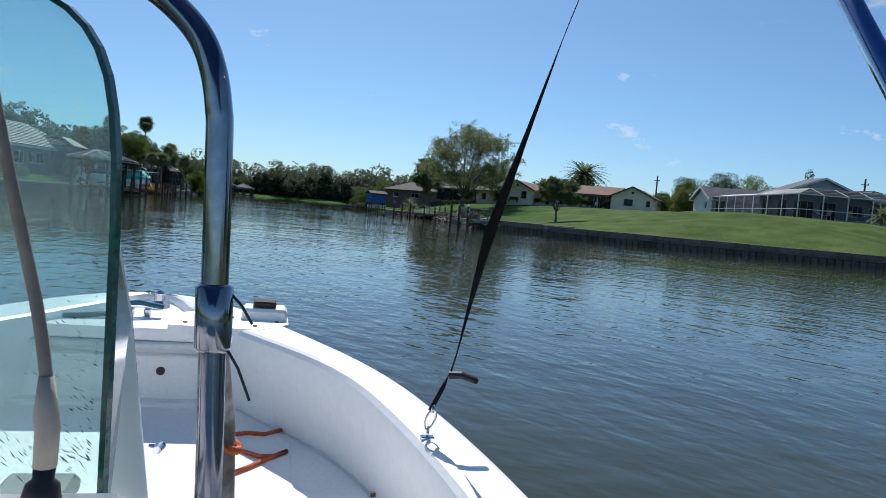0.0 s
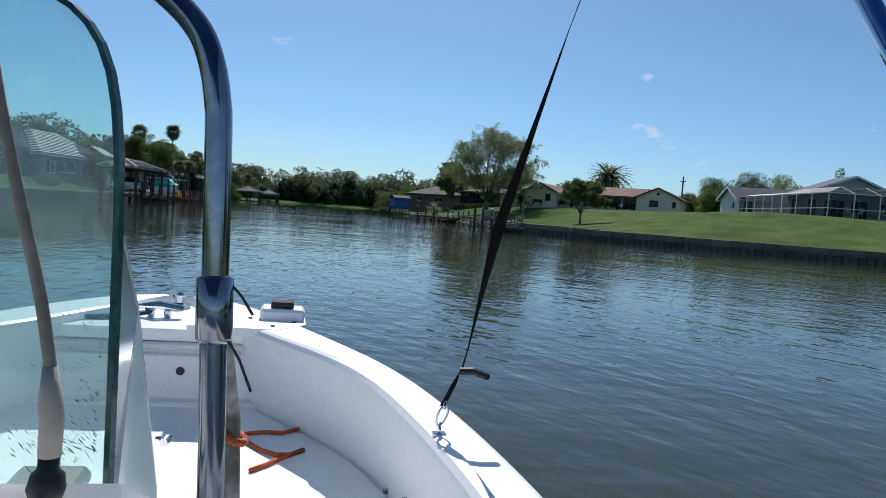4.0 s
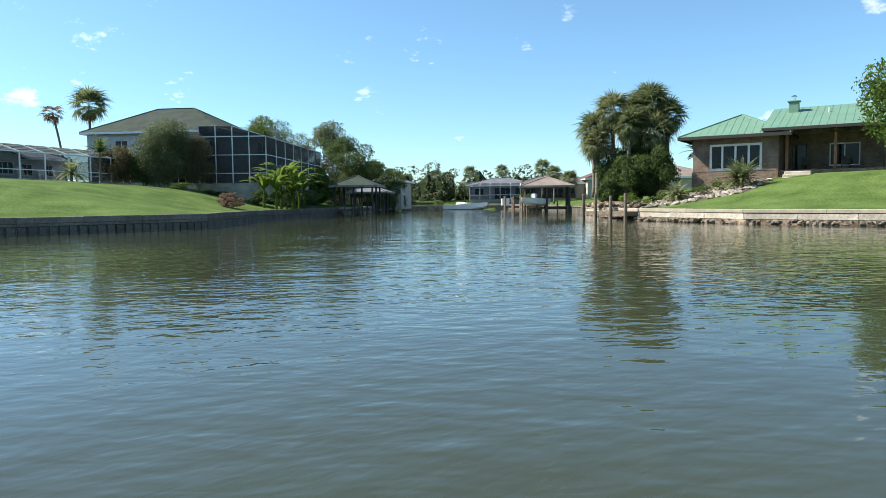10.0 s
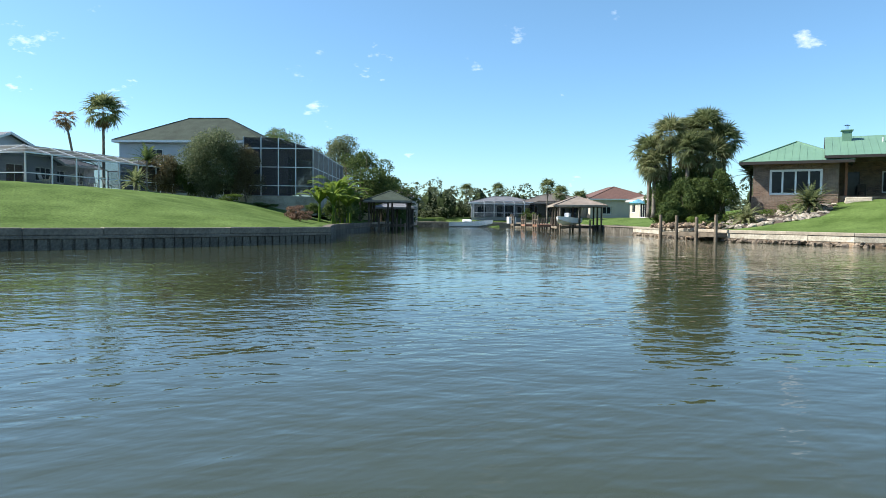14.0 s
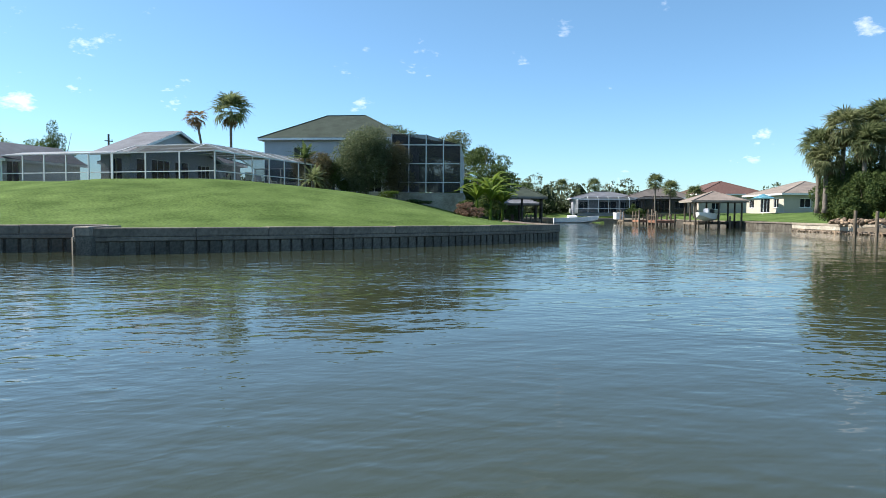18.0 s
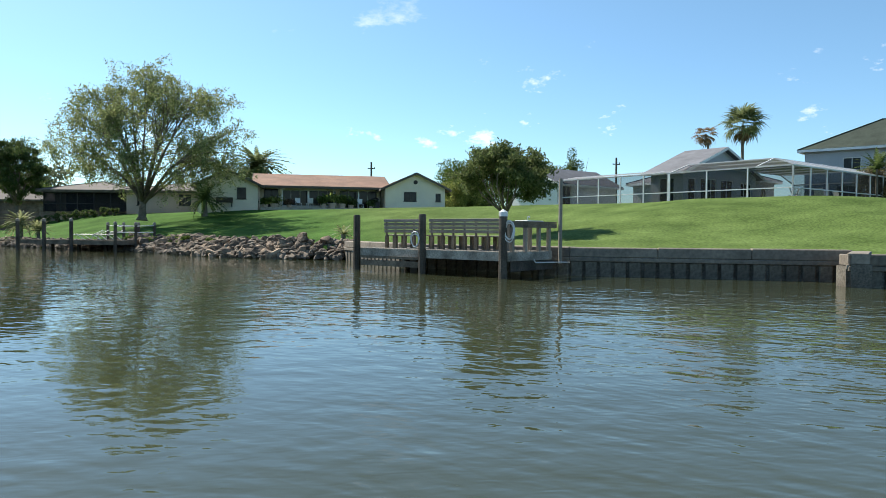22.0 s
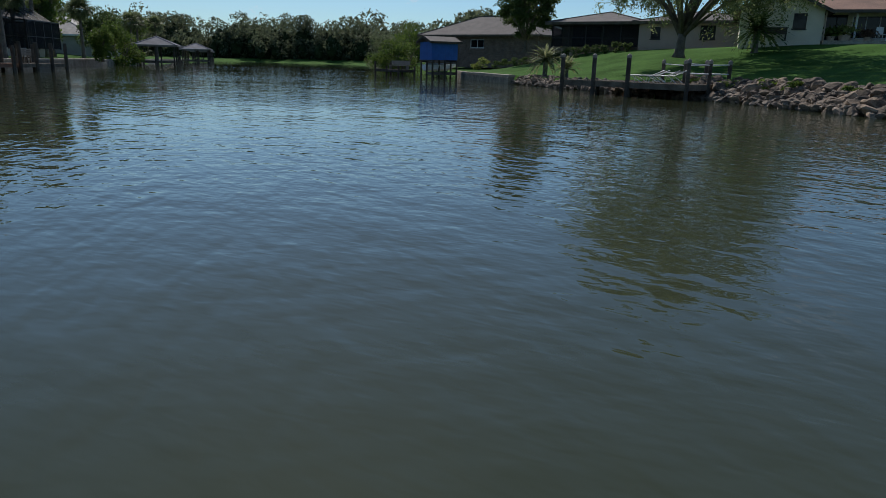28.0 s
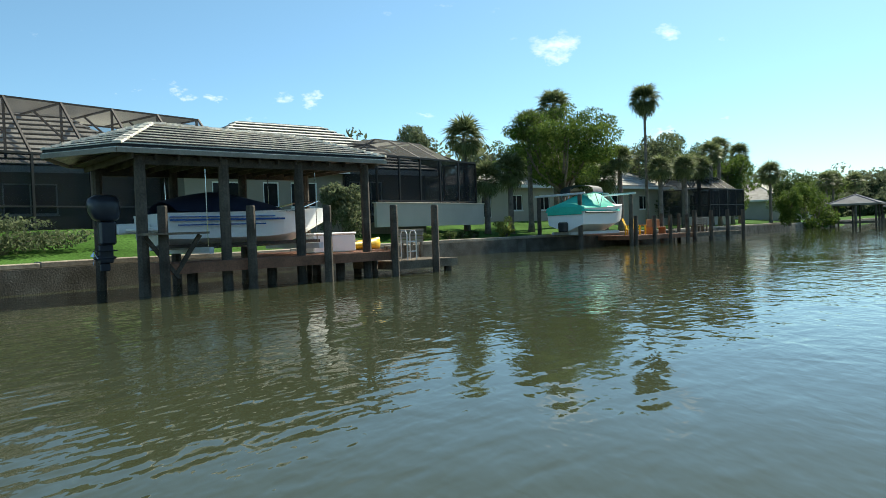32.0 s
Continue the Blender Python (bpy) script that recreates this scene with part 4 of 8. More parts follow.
hip_roof(HG, 0, 6.0, 0, 9, 2.5, 4.35, M["metal_green"], over=0.95, fascia="bronze", seams=0.5)
walls(HG, 6.05, 18, 3.6, 11, 2.9, M["brick"], dict(f=[(0.5, 1.5, 0.05, 2.0, 1, 1, "bronze"), (3.0, 5.0, 0.3, 2.0, 2, 1, "foam", 0.09), (7.0, 8.5, 0.7, 2.0, 2, 1, "foam", 0.09)]))
gable_roof(HG, 5.4, 19, -0.6, 12, 2.95, 4.9, M["metal_green"], along="x", over=0.4, fascia="bronze", seams=0.5)
part("foundation", boxes((-0.1, 6.0, 0.05, 8.9, -2.2, 0.0), (6.0, 18.5, 0.3, 10.9, -2.2, -0.04)), M["brick"], HG)
for x in (6.5, 9.6, 12.7, 15.8):
    part("porch_post", boxes((x - 0.09, x + 0.09, 0.45, 0.63, -0.04, 2.85)), M["wood_red"], HG)
part("porch_beam", boxes((6.1, 18.4, 0.45, 0.63, 2.55, 2.85)), M["wood_dark"], HG)
part("chimney", boxes((6.2, 6.9, 3.8, 4.5, 3.0, 5.3), (6.1, 7.0, 3.7, 4.6, 5.3, 5.4), bevel=0.02), M["metal_green"], HG, "green clad chimney")
bm = bmesh.new()
tube(bm, [(6.55, 4.15, 5.4), (6.55, 4.15, 5.72)], 0.13, 9)
tube(bm, [(6.55, 4.15, 5.74), (6.55, 4.15, 5.82)], [0.24, 0.1], 9)
part("flue_cap", bm, M["steel"], HG)
for x in (9.0, 14.0):
    bm = bmesh.new()
    tube(bm, [(x, 3.2, 3.9), (x, 3.2, 4.6)], 0.06, 7)
    part("vent_pipe", bm, M["foam"], HG)
GST = thing("garden_steps", "rough stone steps up to the brick house porch", "steps", m=GM)
for k in range(6):
    bm = bmesh.new()
    box(bm, 6.4 + 0.05 * (k % 2), 8.2, -2.6 + k * 0.42, -2.0 + k * 0.42, -1.55, -1.25 + k * 0.22, bevel=0.05)
    part("step", bm, M["stone_wall"], GST)
for k in range(3):
    C = thing("porch_chair", "dark wooden armchair on the brick house porch", "chair", "porch chairs", GM @ pz(7.6 + k * 2.6, 2.2, -0.035, 180))
    part("seat", boxes((-0.28, 0.28, -0.28, 0.28, 0.35, 0.43), bevel=0.02), M["wood_dark"], C)
    part("backrest", boxes((-0.28, 0.28, 0.24, 0.3, 0.43, 0.95), bevel=0.02), M["wood_dark"], C)
    for sx in (-0.26, 0.26):
        part("armrest", boxes((sx - 0.04, sx + 0.04, -0.26, 0.26, 0.6, 0.64)), M["wood_dark"], C)
        part("leg", boxes((sx - 0.03, sx + 0.03, -0.26, -0.2, 0, 0.6)), M["wood_dark"], C)
        part("leg", boxes((sx - 0.03, sx + 0.03, 0.2, 0.26, 0, 0.6)), M["wood_dark"], C)

# the patio of the cream house
CM = local(-18.6, 50.5, 0.998, -0.065, 3.3)
PT = thing("patio", "concrete patio slab before the cream house", "patio", m=CM, kind="structure")
part("slab", boxes((6.6, 17.6, 0.2, 2.95, -0.6, 0.02), bevel=0.01), M["stone_wall"], PT)
for k, x in enumerate((8.6, 10.9, 13.2, 15.5)):
    part("porch_post", boxes((x - 0.06, x + 0.06, 1.55, 1.67, 0.02, 1.85)), M["white"], HC)


def potted_plant(m, label, r, h, leaf, seed):
    T = thing("potted_plant", label, "potted plant", "patio plants", m)
    bm = bmesh.new()
    tube(bm, [(0, 0, 0), (0, 0, 0.04), (0, 0, h * 0.35)], [r * 0.5, r * 0.52, r * 0.7], 9)
    part("pot", bm, M["stucco_pink"], T)
    rng = np.random.default_rng(seed)
    n = 260
    p = rng.normal(size=(n, 3)) * np.array((r, r, h * 0.28)) * 0.6 + np.array((0, 0, h * 0.7))
    a = rng.normal(size=(n, 3)) * 0.09
    b = rng.normal(size=(n, 3)) * 0.04
    v = np.stack([p - a, p + b, p + a, p - b], 1).reshape(-1, 3)
    raw("foliage", v.tolist(), np.arange(n * 4).reshape(n, 4).tolist(), M[leaf], T)


for k, (x, y, r, h, lf) in enumerate(((7.1, 0.6, 0.4, 0.8, "leaf"), (7.9, 0.7, 0.6, 1.0, "leaf_light"), (9.2, 0.5, 0.35, 0.7, "leaf_pink"), (12.2, 0.5, 0.45, 1.1, "leaf"), (13.0, 0.6, 0.6, 1.3, "leaf_light"), (13.9, 0.5, 0.5, 1.2, "leaf"), (14.7, 0.6, 0.4, 0.9, "leaf_dark"), (16.6, 0.8, 0.3, 0.7, "leaf_dark"))):
    potted_plant(CM @ pz(x, y, 0.02), "potted leafy plant on the patio of the cream house", r, h, lf, 500 + k)
for k, (x, deg) in enumerate(((10.0, 20), (11.0, -30), (15.6, 10))):
    C = thing("patio_chair", "white metal patio chair before the sunroom", "chair", "cream house chairs", CM @ pz(x, 0.8, 0.02, deg))
    part("seat", boxes((-0.24, 0.24, -0.22, 0.22, 0.4, 0.43), bevel=0.01), M["foam"], C)
    part("backrest", boxes((-0.24, 0.24, 0.2, 0.23, 0.45, 0.9), bevel=0.01), M["foam"], C)
    for sx in (-0.22, 0.22):
        for sy in (-0.2, 0.21):
            part("leg", boxes((sx - 0.015, sx + 0.015, sy - 0.015, sy + 0.015, 0, 0.4)), M["foam"], C)
GR = thing("barbecue", "black covered barbecue grill on the patio", "barbecue", m=CM @ pz(17.0, 1.2, 0.02))
part("cart", boxes((-0.4, 0.4, -0.25, 0.25, 0.0, 0.7), bevel=0.03), M["rubber"], GR)
part("lid", boxes((-0.35, 0.35, -0.25, 0.25, 0.71, 1.0), bevel=0.1), M["rubber"], GR)
bench_seat = thing("bench", "dark garden bench against the cream house wall", "bench", m=CM @ pz(3.0, -0.75, -0.05))
part("seat", boxes((0, 1.4, 0, 0.42, 0.4, 0.44)), M["wood_dark"], bench_seat)
part("backrest", boxes((0, 1.4, 0.42, 0.46, 0.44, 0.85)), M["wood_dark"], bench_seat)
for x in (0.08, 1.32):
    part("leg", boxes((x - 0.04, x + 0.04, 0.02, 0.42, 0, 0.4)), M["wood_dark"], bench_seat)
for x, y in ((6.6, -0.06), (17.75, -0.06)):
    bm = bmesh.new()
    tube(bm, [(x, y, -0.1), (x, y, 1.8)], 0.045, 7)
    part("downspout", bm, M["stucco_pink"], HC)
for x in (4.0, 20.6):
    bm = bmesh.new()
    tube(bm, [(x, -0.03, 2.5), (x, 0.03, 2.5)], 0.2, 10)
    part("gable_vent", bm, M["bronze"], HC)

# ---- seawalls, rocks ----
def polyline(pts, step):
    """Points every step metres along a polyline, with the heading there."""
    out = []
    for a, b in zip(pts, pts[1:]):
        L = math.hypot(b[0] - a[0], b[1] - a[1])
        n = max(1, round(L / step))
        for i in range(n):
            k = (i + 0.5) / n
            out.append((a[0] + (b[0] - a[0]) * k, a[1] + (b[1] - a[1]) * k, math.degrees(math.atan2(b[1] - a[1], b[0] - a[0])), L / n))
    return out


def seawall(pts, label, top=0.82, cap_h=0.3, rib=0.42, cap="cap_dark", rib_mat="rib", face="wallwet", cap_t=0.45):
    """A bulkhead along the points (water on the right hand): backing, cap pieces and upright ribs."""
    S = tagged(new("seawall"), label, "seawall", kind="structure")
    for a, b in zip(pts, pts[1:]):
        m, L = wall_frame(a, b)
        o = part("backing", boxes((-0.02, L + 0.02, 0.06, 0.5, -1.2, top - cap_h)), M[face], S)
        o.matrix_basis = m
    for a, b in zip(pts, pts[1:]):
        m, L = wall_frame(a, b)
        n = max(1, round(L / 3.0))
        for i in range(n):
            bm = bmesh.new()
            box(bm, L * i / n + 0.004, L * (i + 1) / n - 0.004, -0.03, cap_t, top - cap_h, top + 0.012 * ((i * 7) % 3 - 1), bevel=0.025)
            c = part("cap", bm, M[cap], S)
            c.matrix_basis = m
    if rib:
        for a, b in zip(pts, pts[1:]):
            m, L = wall_frame(a, b)
            o = part("waler", boxes((0.003, L - 0.003, -0.05, 0.055, top - cap_h - 0.125, top - cap_h - 0.004), bevel=0.015), M[cap], S)
            o.matrix_basis = m
        bm = bmesh.new()
        box(bm, -rib * 0.4, rib * 0.4, -0.015, 0.08, -0.9, top - cap_h - 0.13, bevel=0.025)
        first = None
        for x, y, deg, _ in polyline(pts, rib):
            if first is None:
                first = part("rib", bm, M[rib_mat], S)
                first.matrix_basis = pz(x, y, 0, deg)
            else:
                share("rib", first.data, S, pz(x, y, 0, deg))
    return S


WALL_A = [(0.0, 0.0), (3.3, -1.1), (8, -2.4), (13.5, -3.4), (19, -3.7), (22.8, -3.4)]
WALL_A2 = [(22.8, -3.4), (26.5, 0.2), (35, 7.8), (45.5, 14.5), (55, 21.5)]
WALL_D = [(-9.6, 17.3), (-8.6, 11.0), (-4.7, 5.5), (1.7, 1.45), (0.0, 0.0)]
seawall(WALL_A, "grey concrete seawall with ribbed face along a lawn", cap="cap_grey")
seawall(WALL_A2, "grey concrete seawall with ribbed face along the side canal")
seawall(WALL_D, "pale capped concrete seawall beside the bench dock", top=0.86, cap="cap_pale", cap_h=0.3, rib=0.42)
seawall([(55, 21.5), (89, 43.9), (93.2, 38), (99, 28.6), (99.5, 24)], "plain concrete seawall along the side canal", rib=0, cap_h=0.3, face="seawall", cap="cap")
seawall([(99.5, 24), (76, 5), (60, -6.5)], "stained concrete seawall along the side canal", rib=0, cap_h=0.16, face="wallwet", cap="cap_grey", top=0.78)
seawall([(-31.5, 46), (-38, 57), (-40, 62)], "low grey concrete seawall by the blue boathouse", rib=0, cap_h=0.2, top=0.62, face="seawall", cap="cap")
seawall([(-86, 66), (-73, 45), (-67.3, 36), (-64.2, 27), (-62.4, 22), (-58, 15), (-46.5, -2), (-38, -18)], "brown stained concrete seawall along mown gardens", rib=0, cap_h=0.16, face="wallwet", cap="cap", cap_t=0.4)
seawall([(-172, 196), (-125, 130), (-86, 66)], "low concrete seawall along the far gardens", rib=0, cap_h=0.2, top=0.7, face="seawall", cap="cap")


def block_wall(pts, label, top=0.76):
    """Large stone blocks in two courses under a pale cap."""
    S = tagged(new("retaining_wall"), label, "retaining wall", kind="structure")
    rng = random.Random(4)
    for a, b in zip(pts, pts[1:]):
        m, L = wall_frame(a, b)
        o = part("backing", boxes((-0.02, L + 0.02, 0.08, 0.55, -1.2, top - 0.2)), M["wallwet"], S)
        o.matrix_basis = m
    for row, (z0, z1, off) in enumerate(((-0.3, 0.22, 0.0), (0.235, top - 0.215, 0.0))):
        for x, y, deg, w in polyline(pts, 2.8):
            bm = bmesh.new()
            box(bm, -w / 2 + 0.005, w / 2 - 0.005, -0.02 + rng.uniform(-0.02, 0.02), 0.1, z0, z1, bevel=0.015)
            o = part("stone_block", bm, M["stone_wall"] if row else M["rock"], S)
            o.matrix_basis = pz(x, y, 0, deg) @ Matrix.Translation((off * w if row else 0, 0, 0))
    for x, y, deg, w in polyline(pts, 4.2):
        bm = bmesh.new()
        box(bm, -w / 2 + 0.004, w / 2 - 0.004, -0.06, 0.5, top - 0.2, top + rng.uniform(-0.01, 0.01), bevel=0.025)
        o = part("cap", bm, M["cap"], S)
        o.matrix_basis = pz(x, y, 0, deg)


block_wall([(60, -6.5), (51, -12.6), (43.6, -18.7), (40, -26), (39, -34), (39, -46)], "tan stone block retaining wall with pale cap")


def rock_mesh(seed, rough=0.28, material="rock"):
    rng = np.random.default_rng(seed)
    bm = bmesh.new()
    bmesh.ops.create_icosphere(bm, subdivisions=2, radius=1.0)
    ax = rng.normal(size=(10, 3))
    ax /= np.linalg.norm(ax, axis=1)[:, None]
    cut = rng.uniform(0.4, 0.85, 10)
    for v in bm.verts:
        p = np.array(v.co)
        for a, c in zip(ax, cut):
            d = p @ a
            if d > c:
                p = p - a * (d - c) * 0.9
        p *= 1 + rng.uniform(-rough, rough) * 0.25
        v.co = p
    me = bpy.data.meshes.new("rock")
    bm.to_mesh(me)
    bm.free()
    me.materials.append(M[material])
    return me


ROCKS = [rock_mesh(40 + i) for i in range(7)]
ROCKS_PALE = [rock_mesh(60 + i, material="boulder") for i in range(7)]


def rock_bank(pts, label, per_m, w, hmin, hmax, seed, count_cap=300, up=0.7):
    """Piled rocks along the points, from below the water up the bank."""
    S = tagged(new("rock_bank"), label, "rocks", kind="structure")
    rng = random.Random(seed)
    k = 0
    for x, y, deg, L in polyline(pts, 0.5):
        n = int(L * per_m + rng.random())
        for _ in range(n):
            if k >= count_cap:
                break
            f = rng.random()
            s = rng.uniform(hmin, hmax)
            a = math.radians(deg)
            ox = rng.uniform(-L / 2, L / 2)
            oy = -0.25 + f * w
            px, py = x + math.cos(a) * ox - math.sin(a) * oy, y + math.sin(a) * ox + math.cos(a) * oy
            z = 0.02 + up * f + rng.uniform(-0.06, 0.06)
            m = Matrix.LocRotScale((px, py, z), Euler((rng.uniform(-0.4, 0.4), rng.uniform(-0.4, 0.4), rng.uniform(0, 6.3))), (s * rng.uniform(0.9, 1.5), s * rng.uniform(0.7, 1.1), s * rng.uniform(0.55, 0.85)))
            share("rock", ROCKS[rng.randrange(7)], S, m)
            k += 1
    return S


rock_bank([(-21.4, 32.8), (-18, 27.5), (-15.3, 22.0), (-13.2, 19.5), (-9.7, 17.3)], "heap of broken tan and grey rocks along the bank", 14, 1.5, 0.2, 0.46, 11, 300, up=0.85)
rock_bank([(-31.5, 46), (-26.5, 38.5), (-21.5, 32.8)], "line of flat grey rocks along the bank", 11, 1.1, 0.14, 0.34, 12, 190, up=0.5)
rock_bank([(52.5, -10.5), (47.2, -15.0), (46.4, -17.6)], "pale boulders edging a planting bed above the stone wall", 9, 1.3, 0.14, 0.3, 13, 90, up=0.25)
for o in bpy.data.objects["rock_bank.002"].children:
    o.location.z += 0.85

RG = tagged(new("rock_garden"), "terraced bed of pale boulders below the brick house", "rocks", kind="structure")
rr = random.Random(21)
nx, ny = 9, 13
vs = []
for i in range(nx + 1):
    for j in range(ny + 1):
        u, w = i / nx, j / ny
        x, y = 48.0 + 7.6 * u + 1.2 * w, -13.2 - 10.8 * w
        edge = i in (0, nx) or j in (0, ny)
        vs.append((x, y, ground_z(x, y) + (-0.1 if edge else 0.06 + 0.03 * math.sin(5 * i + 3 * j))))
raw("soil", vs, [(i * (ny + 1) + j, (i + 1) * (ny + 1) + j, (i + 1) * (ny + 1) + j + 1, i * (ny + 1) + j + 1) for i in range(nx) for j in range(ny)], M["mulch"], RG)
for k in range(190):
    row = k % 5
    u = rr.uniform(0, 1)
    x, y = 48.6 + row * 1.35 + rr.uniform(-0.35, 0.35) + 1.2 * u, -14.0 - 9.5 * u
    s = rr.uniform(0.13, 0.36)
    share("rock", ROCKS_PALE[rr.randrange(7)], RG, Matrix.LocRotScale((x, y, ground_z(x, y) + s * 0.25), Euler((rr.uniform(-0.3, 0.3), rr.uniform(-0.3, 0.3), rr.uniform(0, 6.3))), (s * 1.5, s, s * 0.75)))


def rubble(S, pts, n, w, up, seed, s0=0.07, s1=0.2):
    """Small broken rocks filling the gaps of a rock bank, in one mesh."""
    rng = random.Random(seed)
    base = [[tuple(v.co) for v in me.vertices] for me in ROCKS]
    polys = [[tuple(p.vertices) for p in me.polygons] for me in ROCKS]
    vs, fs = [], []
    path = polyline(pts, 0.25)
    for _ in range(n):
        x, y, deg, L = path[rng.randrange(len(path))]
        f, a, k = rng.random(), math.radians(deg), rng.randrange(7)
        oy = -0.3 + f * w
        s = rng.uniform(s0, s1)
        mm = Matrix.LocRotScale((x - math.sin(a) * oy, y + math.cos(a) * oy, 0.02 + up * f + rng.uniform(-0.03, 0.08)), Euler((rng.uniform(-0.6, 0.6), rng.uniform(-0.6, 0.6), rng.uniform(0, 6.3))), (s * 1.5, s, s * 0.7))
        o = len(vs)
        vs += [tuple(mm @ Vector(p)) for p in base[k]]
        fs += [tuple(o + i for i in q) for q in polys[k]]
    raw("rubble", vs, fs, M["rubble"], S, kind="stuff")


RB = bpy.data.objects["rock_bank"]
rubble(bpy.data.objects["retaining_wall"], [(60, -6.7), (51, -12.8), (43.5, -18.9), (39.8, -26), (38.8, -34)], 420, 0.3, 0.1, 33, 0.08, 0.2)
rubble(RB, [(-21.4, 32.8), (-18, 27.5), (-15.3, 22.0), (-13.2, 19.5), (-9.7, 17.3)], 1000, 1.6, 0.75, 31, 0.1, 0.26)
rubble(bpy.data.objects["rock_bank.001"], [(-31.5, 46), (-26.5, 38.5), (-21.5, 32.8)], 500, 1.2, 0.5, 32, 0.08, 0.2)

# ---- docks ----
def piling(parent, x, y, top, r=0.12, material="wood", bottom=-1.2, cap=None, name="piling", low=True):
    bm = bmesh.new()
    tube(bm, [(x, y, bottom), (x, y, 0.28), (x, y, top - 0.04), (x, y, top)], [r * 1.06, r * 1.04, r, r * 0.86], 9)
    p = part(name, bm, M[material], parent, smooth=False)
    if cap:
        bm = bmesh.new()
        tube(bm, [(x, y, top - 0.1), (x, y, top + 0.02), (x, y, top + 0.1)], [r * 1.12, r * 1.1, 0.01], 9)
        part("cap", bm, M[cap], p)
    return p


def deck(parent, x0, x1, y0, y1, z, board=0.14, gap=0.012, material="wood", along="y", t=0.04, joist="wood_dark", fascia=0.22):
    """Deck boards on joists, with edge boards."""
    if along == "y":
        n = max(1, round((x1 - x0) / board))
        w = (x1 - x0) / n
        spans = [(x0 + i * w + gap / 2, x0 + (i + 1) * w - gap / 2, y0, y1) for i in range(n)]
    else:
        n = max(1, round((y1 - y0) / board))
        w = (y1 - y0) / n
        spans = [(x0, x1, y0 + i * w + gap / 2, y0 + (i + 1) * w - gap / 2) for i in range(n)]
    for i, s in enumerate(spans):
        part("board", boxes((*s, z - t, z + 0.004 * ((i * 5) % 3 - 1))), M[material], parent)
    for k, a in enumerate(((x0 - 0.05, x1 + 0.05, y0 - 0.06, y0 - 0.012), (x0 - 0.05, x1 + 0.05, y1 + 0.012, y1 + 0.06), (x0 - 0.05, x0 - 0.008, y0, y1), (x1 + 0.008, x1 + 0.05, y0, y1))):
        part("edge_board", boxes((*a, z - t - fascia, z - t + 0.03)), M[material], parent)
    nj = max(2, round((x1 - x0 if along == "x" else y1 - y0) / 0.9))
    for i in range(nj):
        k = (i + 0.5) / nj
        if along == "y":
            y = y0 + (y1 - y0) * k
            part("joist", boxes((x0, x1, y - 0.03, y + 0.03, z - t - 0.18, z - t - 0.002)), M[joist], parent)
        else:
            x = x0 + (x1 - x0) * k
            part("joist", boxes((x - 0.03, x + 0.03, y0, y1, z - t - 0.18, z - t - 0.002)), M[joist], parent)


# the dock with two benches: local x runs along its front, y towards the bank
ang = math.degrees(math.atan2(4.54 - 9.47, -7.27 + 10.44))
DM = pz(-10.44, 9.47, 0, ang)
DK = thing("dock", "weathered grey timber dock with pilings at the seawall", "dock", m=DM)
deck(DK, 0.05, 6.0, 0.12, 2.25, 0.74, along="x", material="wood_deck")
for k, (px, mt, cp) in enumerate(((0.0, "wood_dark", None), (2.9, "wood_dark", None), (5.9, "wood_dark", "white"))):
    piling(DK, px, 0.0, 1.82, 0.115, mt, cap=cp)
for px in (0.3, 2.9, 5.8):
    piling(DK, px, 2.1, 0.66, 0.1, "wood_dark", name="support_post")
part("lower_fender", boxes((0.2, 2.8, -0.02, 0.05, 0.18, 0.36), (0.2, 2.8, -0.02, 0.05, 0.42, 0.5)), M["wood"], DK)
part("end_board", boxes((6.06, 6.1, 0.1, 2.3, 0.2, 0.46)), M["wood_dark"], DK)
# rail and table posts round the end
for px, py in ((6.0, 0.3), (6.0, 0.95), (6.0, 1.65), (6.0, 2.2), (5.4, 1.0), (5.4, 2.1)):
    part("rail_post", boxes((px - 0.05, px + 0.05, py - 0.05, py + 0.05, 0.72, 1.56), bevel=0.008), M["wood_grey"], DK)
part("hand_rail", boxes((5.92, 6.1, 0.1, 2.5, 1.56, 1.6), (5.34, 5.915, 0.9, 2.25, 1.56, 1.6), (6.06, 6.1, 0.1, 2.5, 1.42, 1.555)), M["wood"], DK)
bm = bmesh.new()
tube(bm, [(6.22, 2.5, 0.35), (6.22, 2.5, 1.6), (6.22, 2.5, 2.9)], 0.06, 8)
part("lamp_post", bm, M["wood_grey"], DK, "tall plain grey pole")
bm = bmesh.new()
tube(bm, [(6.14, 1.2, 0.5), (6.16, 1.25, 0.42), (6.2, 2.4, 0.40), (6.5, 2.6, 0.40)], 0.02, 6)
part("water_pipe", bm, M["foam"], DK, "thin white water pipe")


def bench(m, w, label, group):
    B = thing("bench", label, "bench", group, m)
    for i in range(4):
        z = 0.5 + i * 0.115
        part("back_slat", boxes((0, w, -0.025 + 0.03 * i * -0.3, 0.01 - 0.03 * i * 0.3, z, z + 0.095), bevel=0.006), M["wood_grey"], B)
    for i in range(4):
        part("seat_slat", boxes((0, w, 0.05 + i * 0.11, 0.145 + i * 0.11, 0.4, 0.435), bevel=0.006), M["wood_grey"], B)
    n = max(2, round(w / 0.45))
    for i in range(n + 1):
        x = 0.06 + (w - 0.12) * i / n
        part("leg", boxes((x - 0.05, x + 0.05, 0.0, 0.09, 0.0, 0.4), (x - 0.05, x + 0.05, 0.36, 0.45, 0.0, 0.4)), M["wood"], B)
        part("back_post", boxes((x - 0.03, x + 0.03, 0.012, 0.05, 0.4, 0.93)), M["wood"], B)
    return B


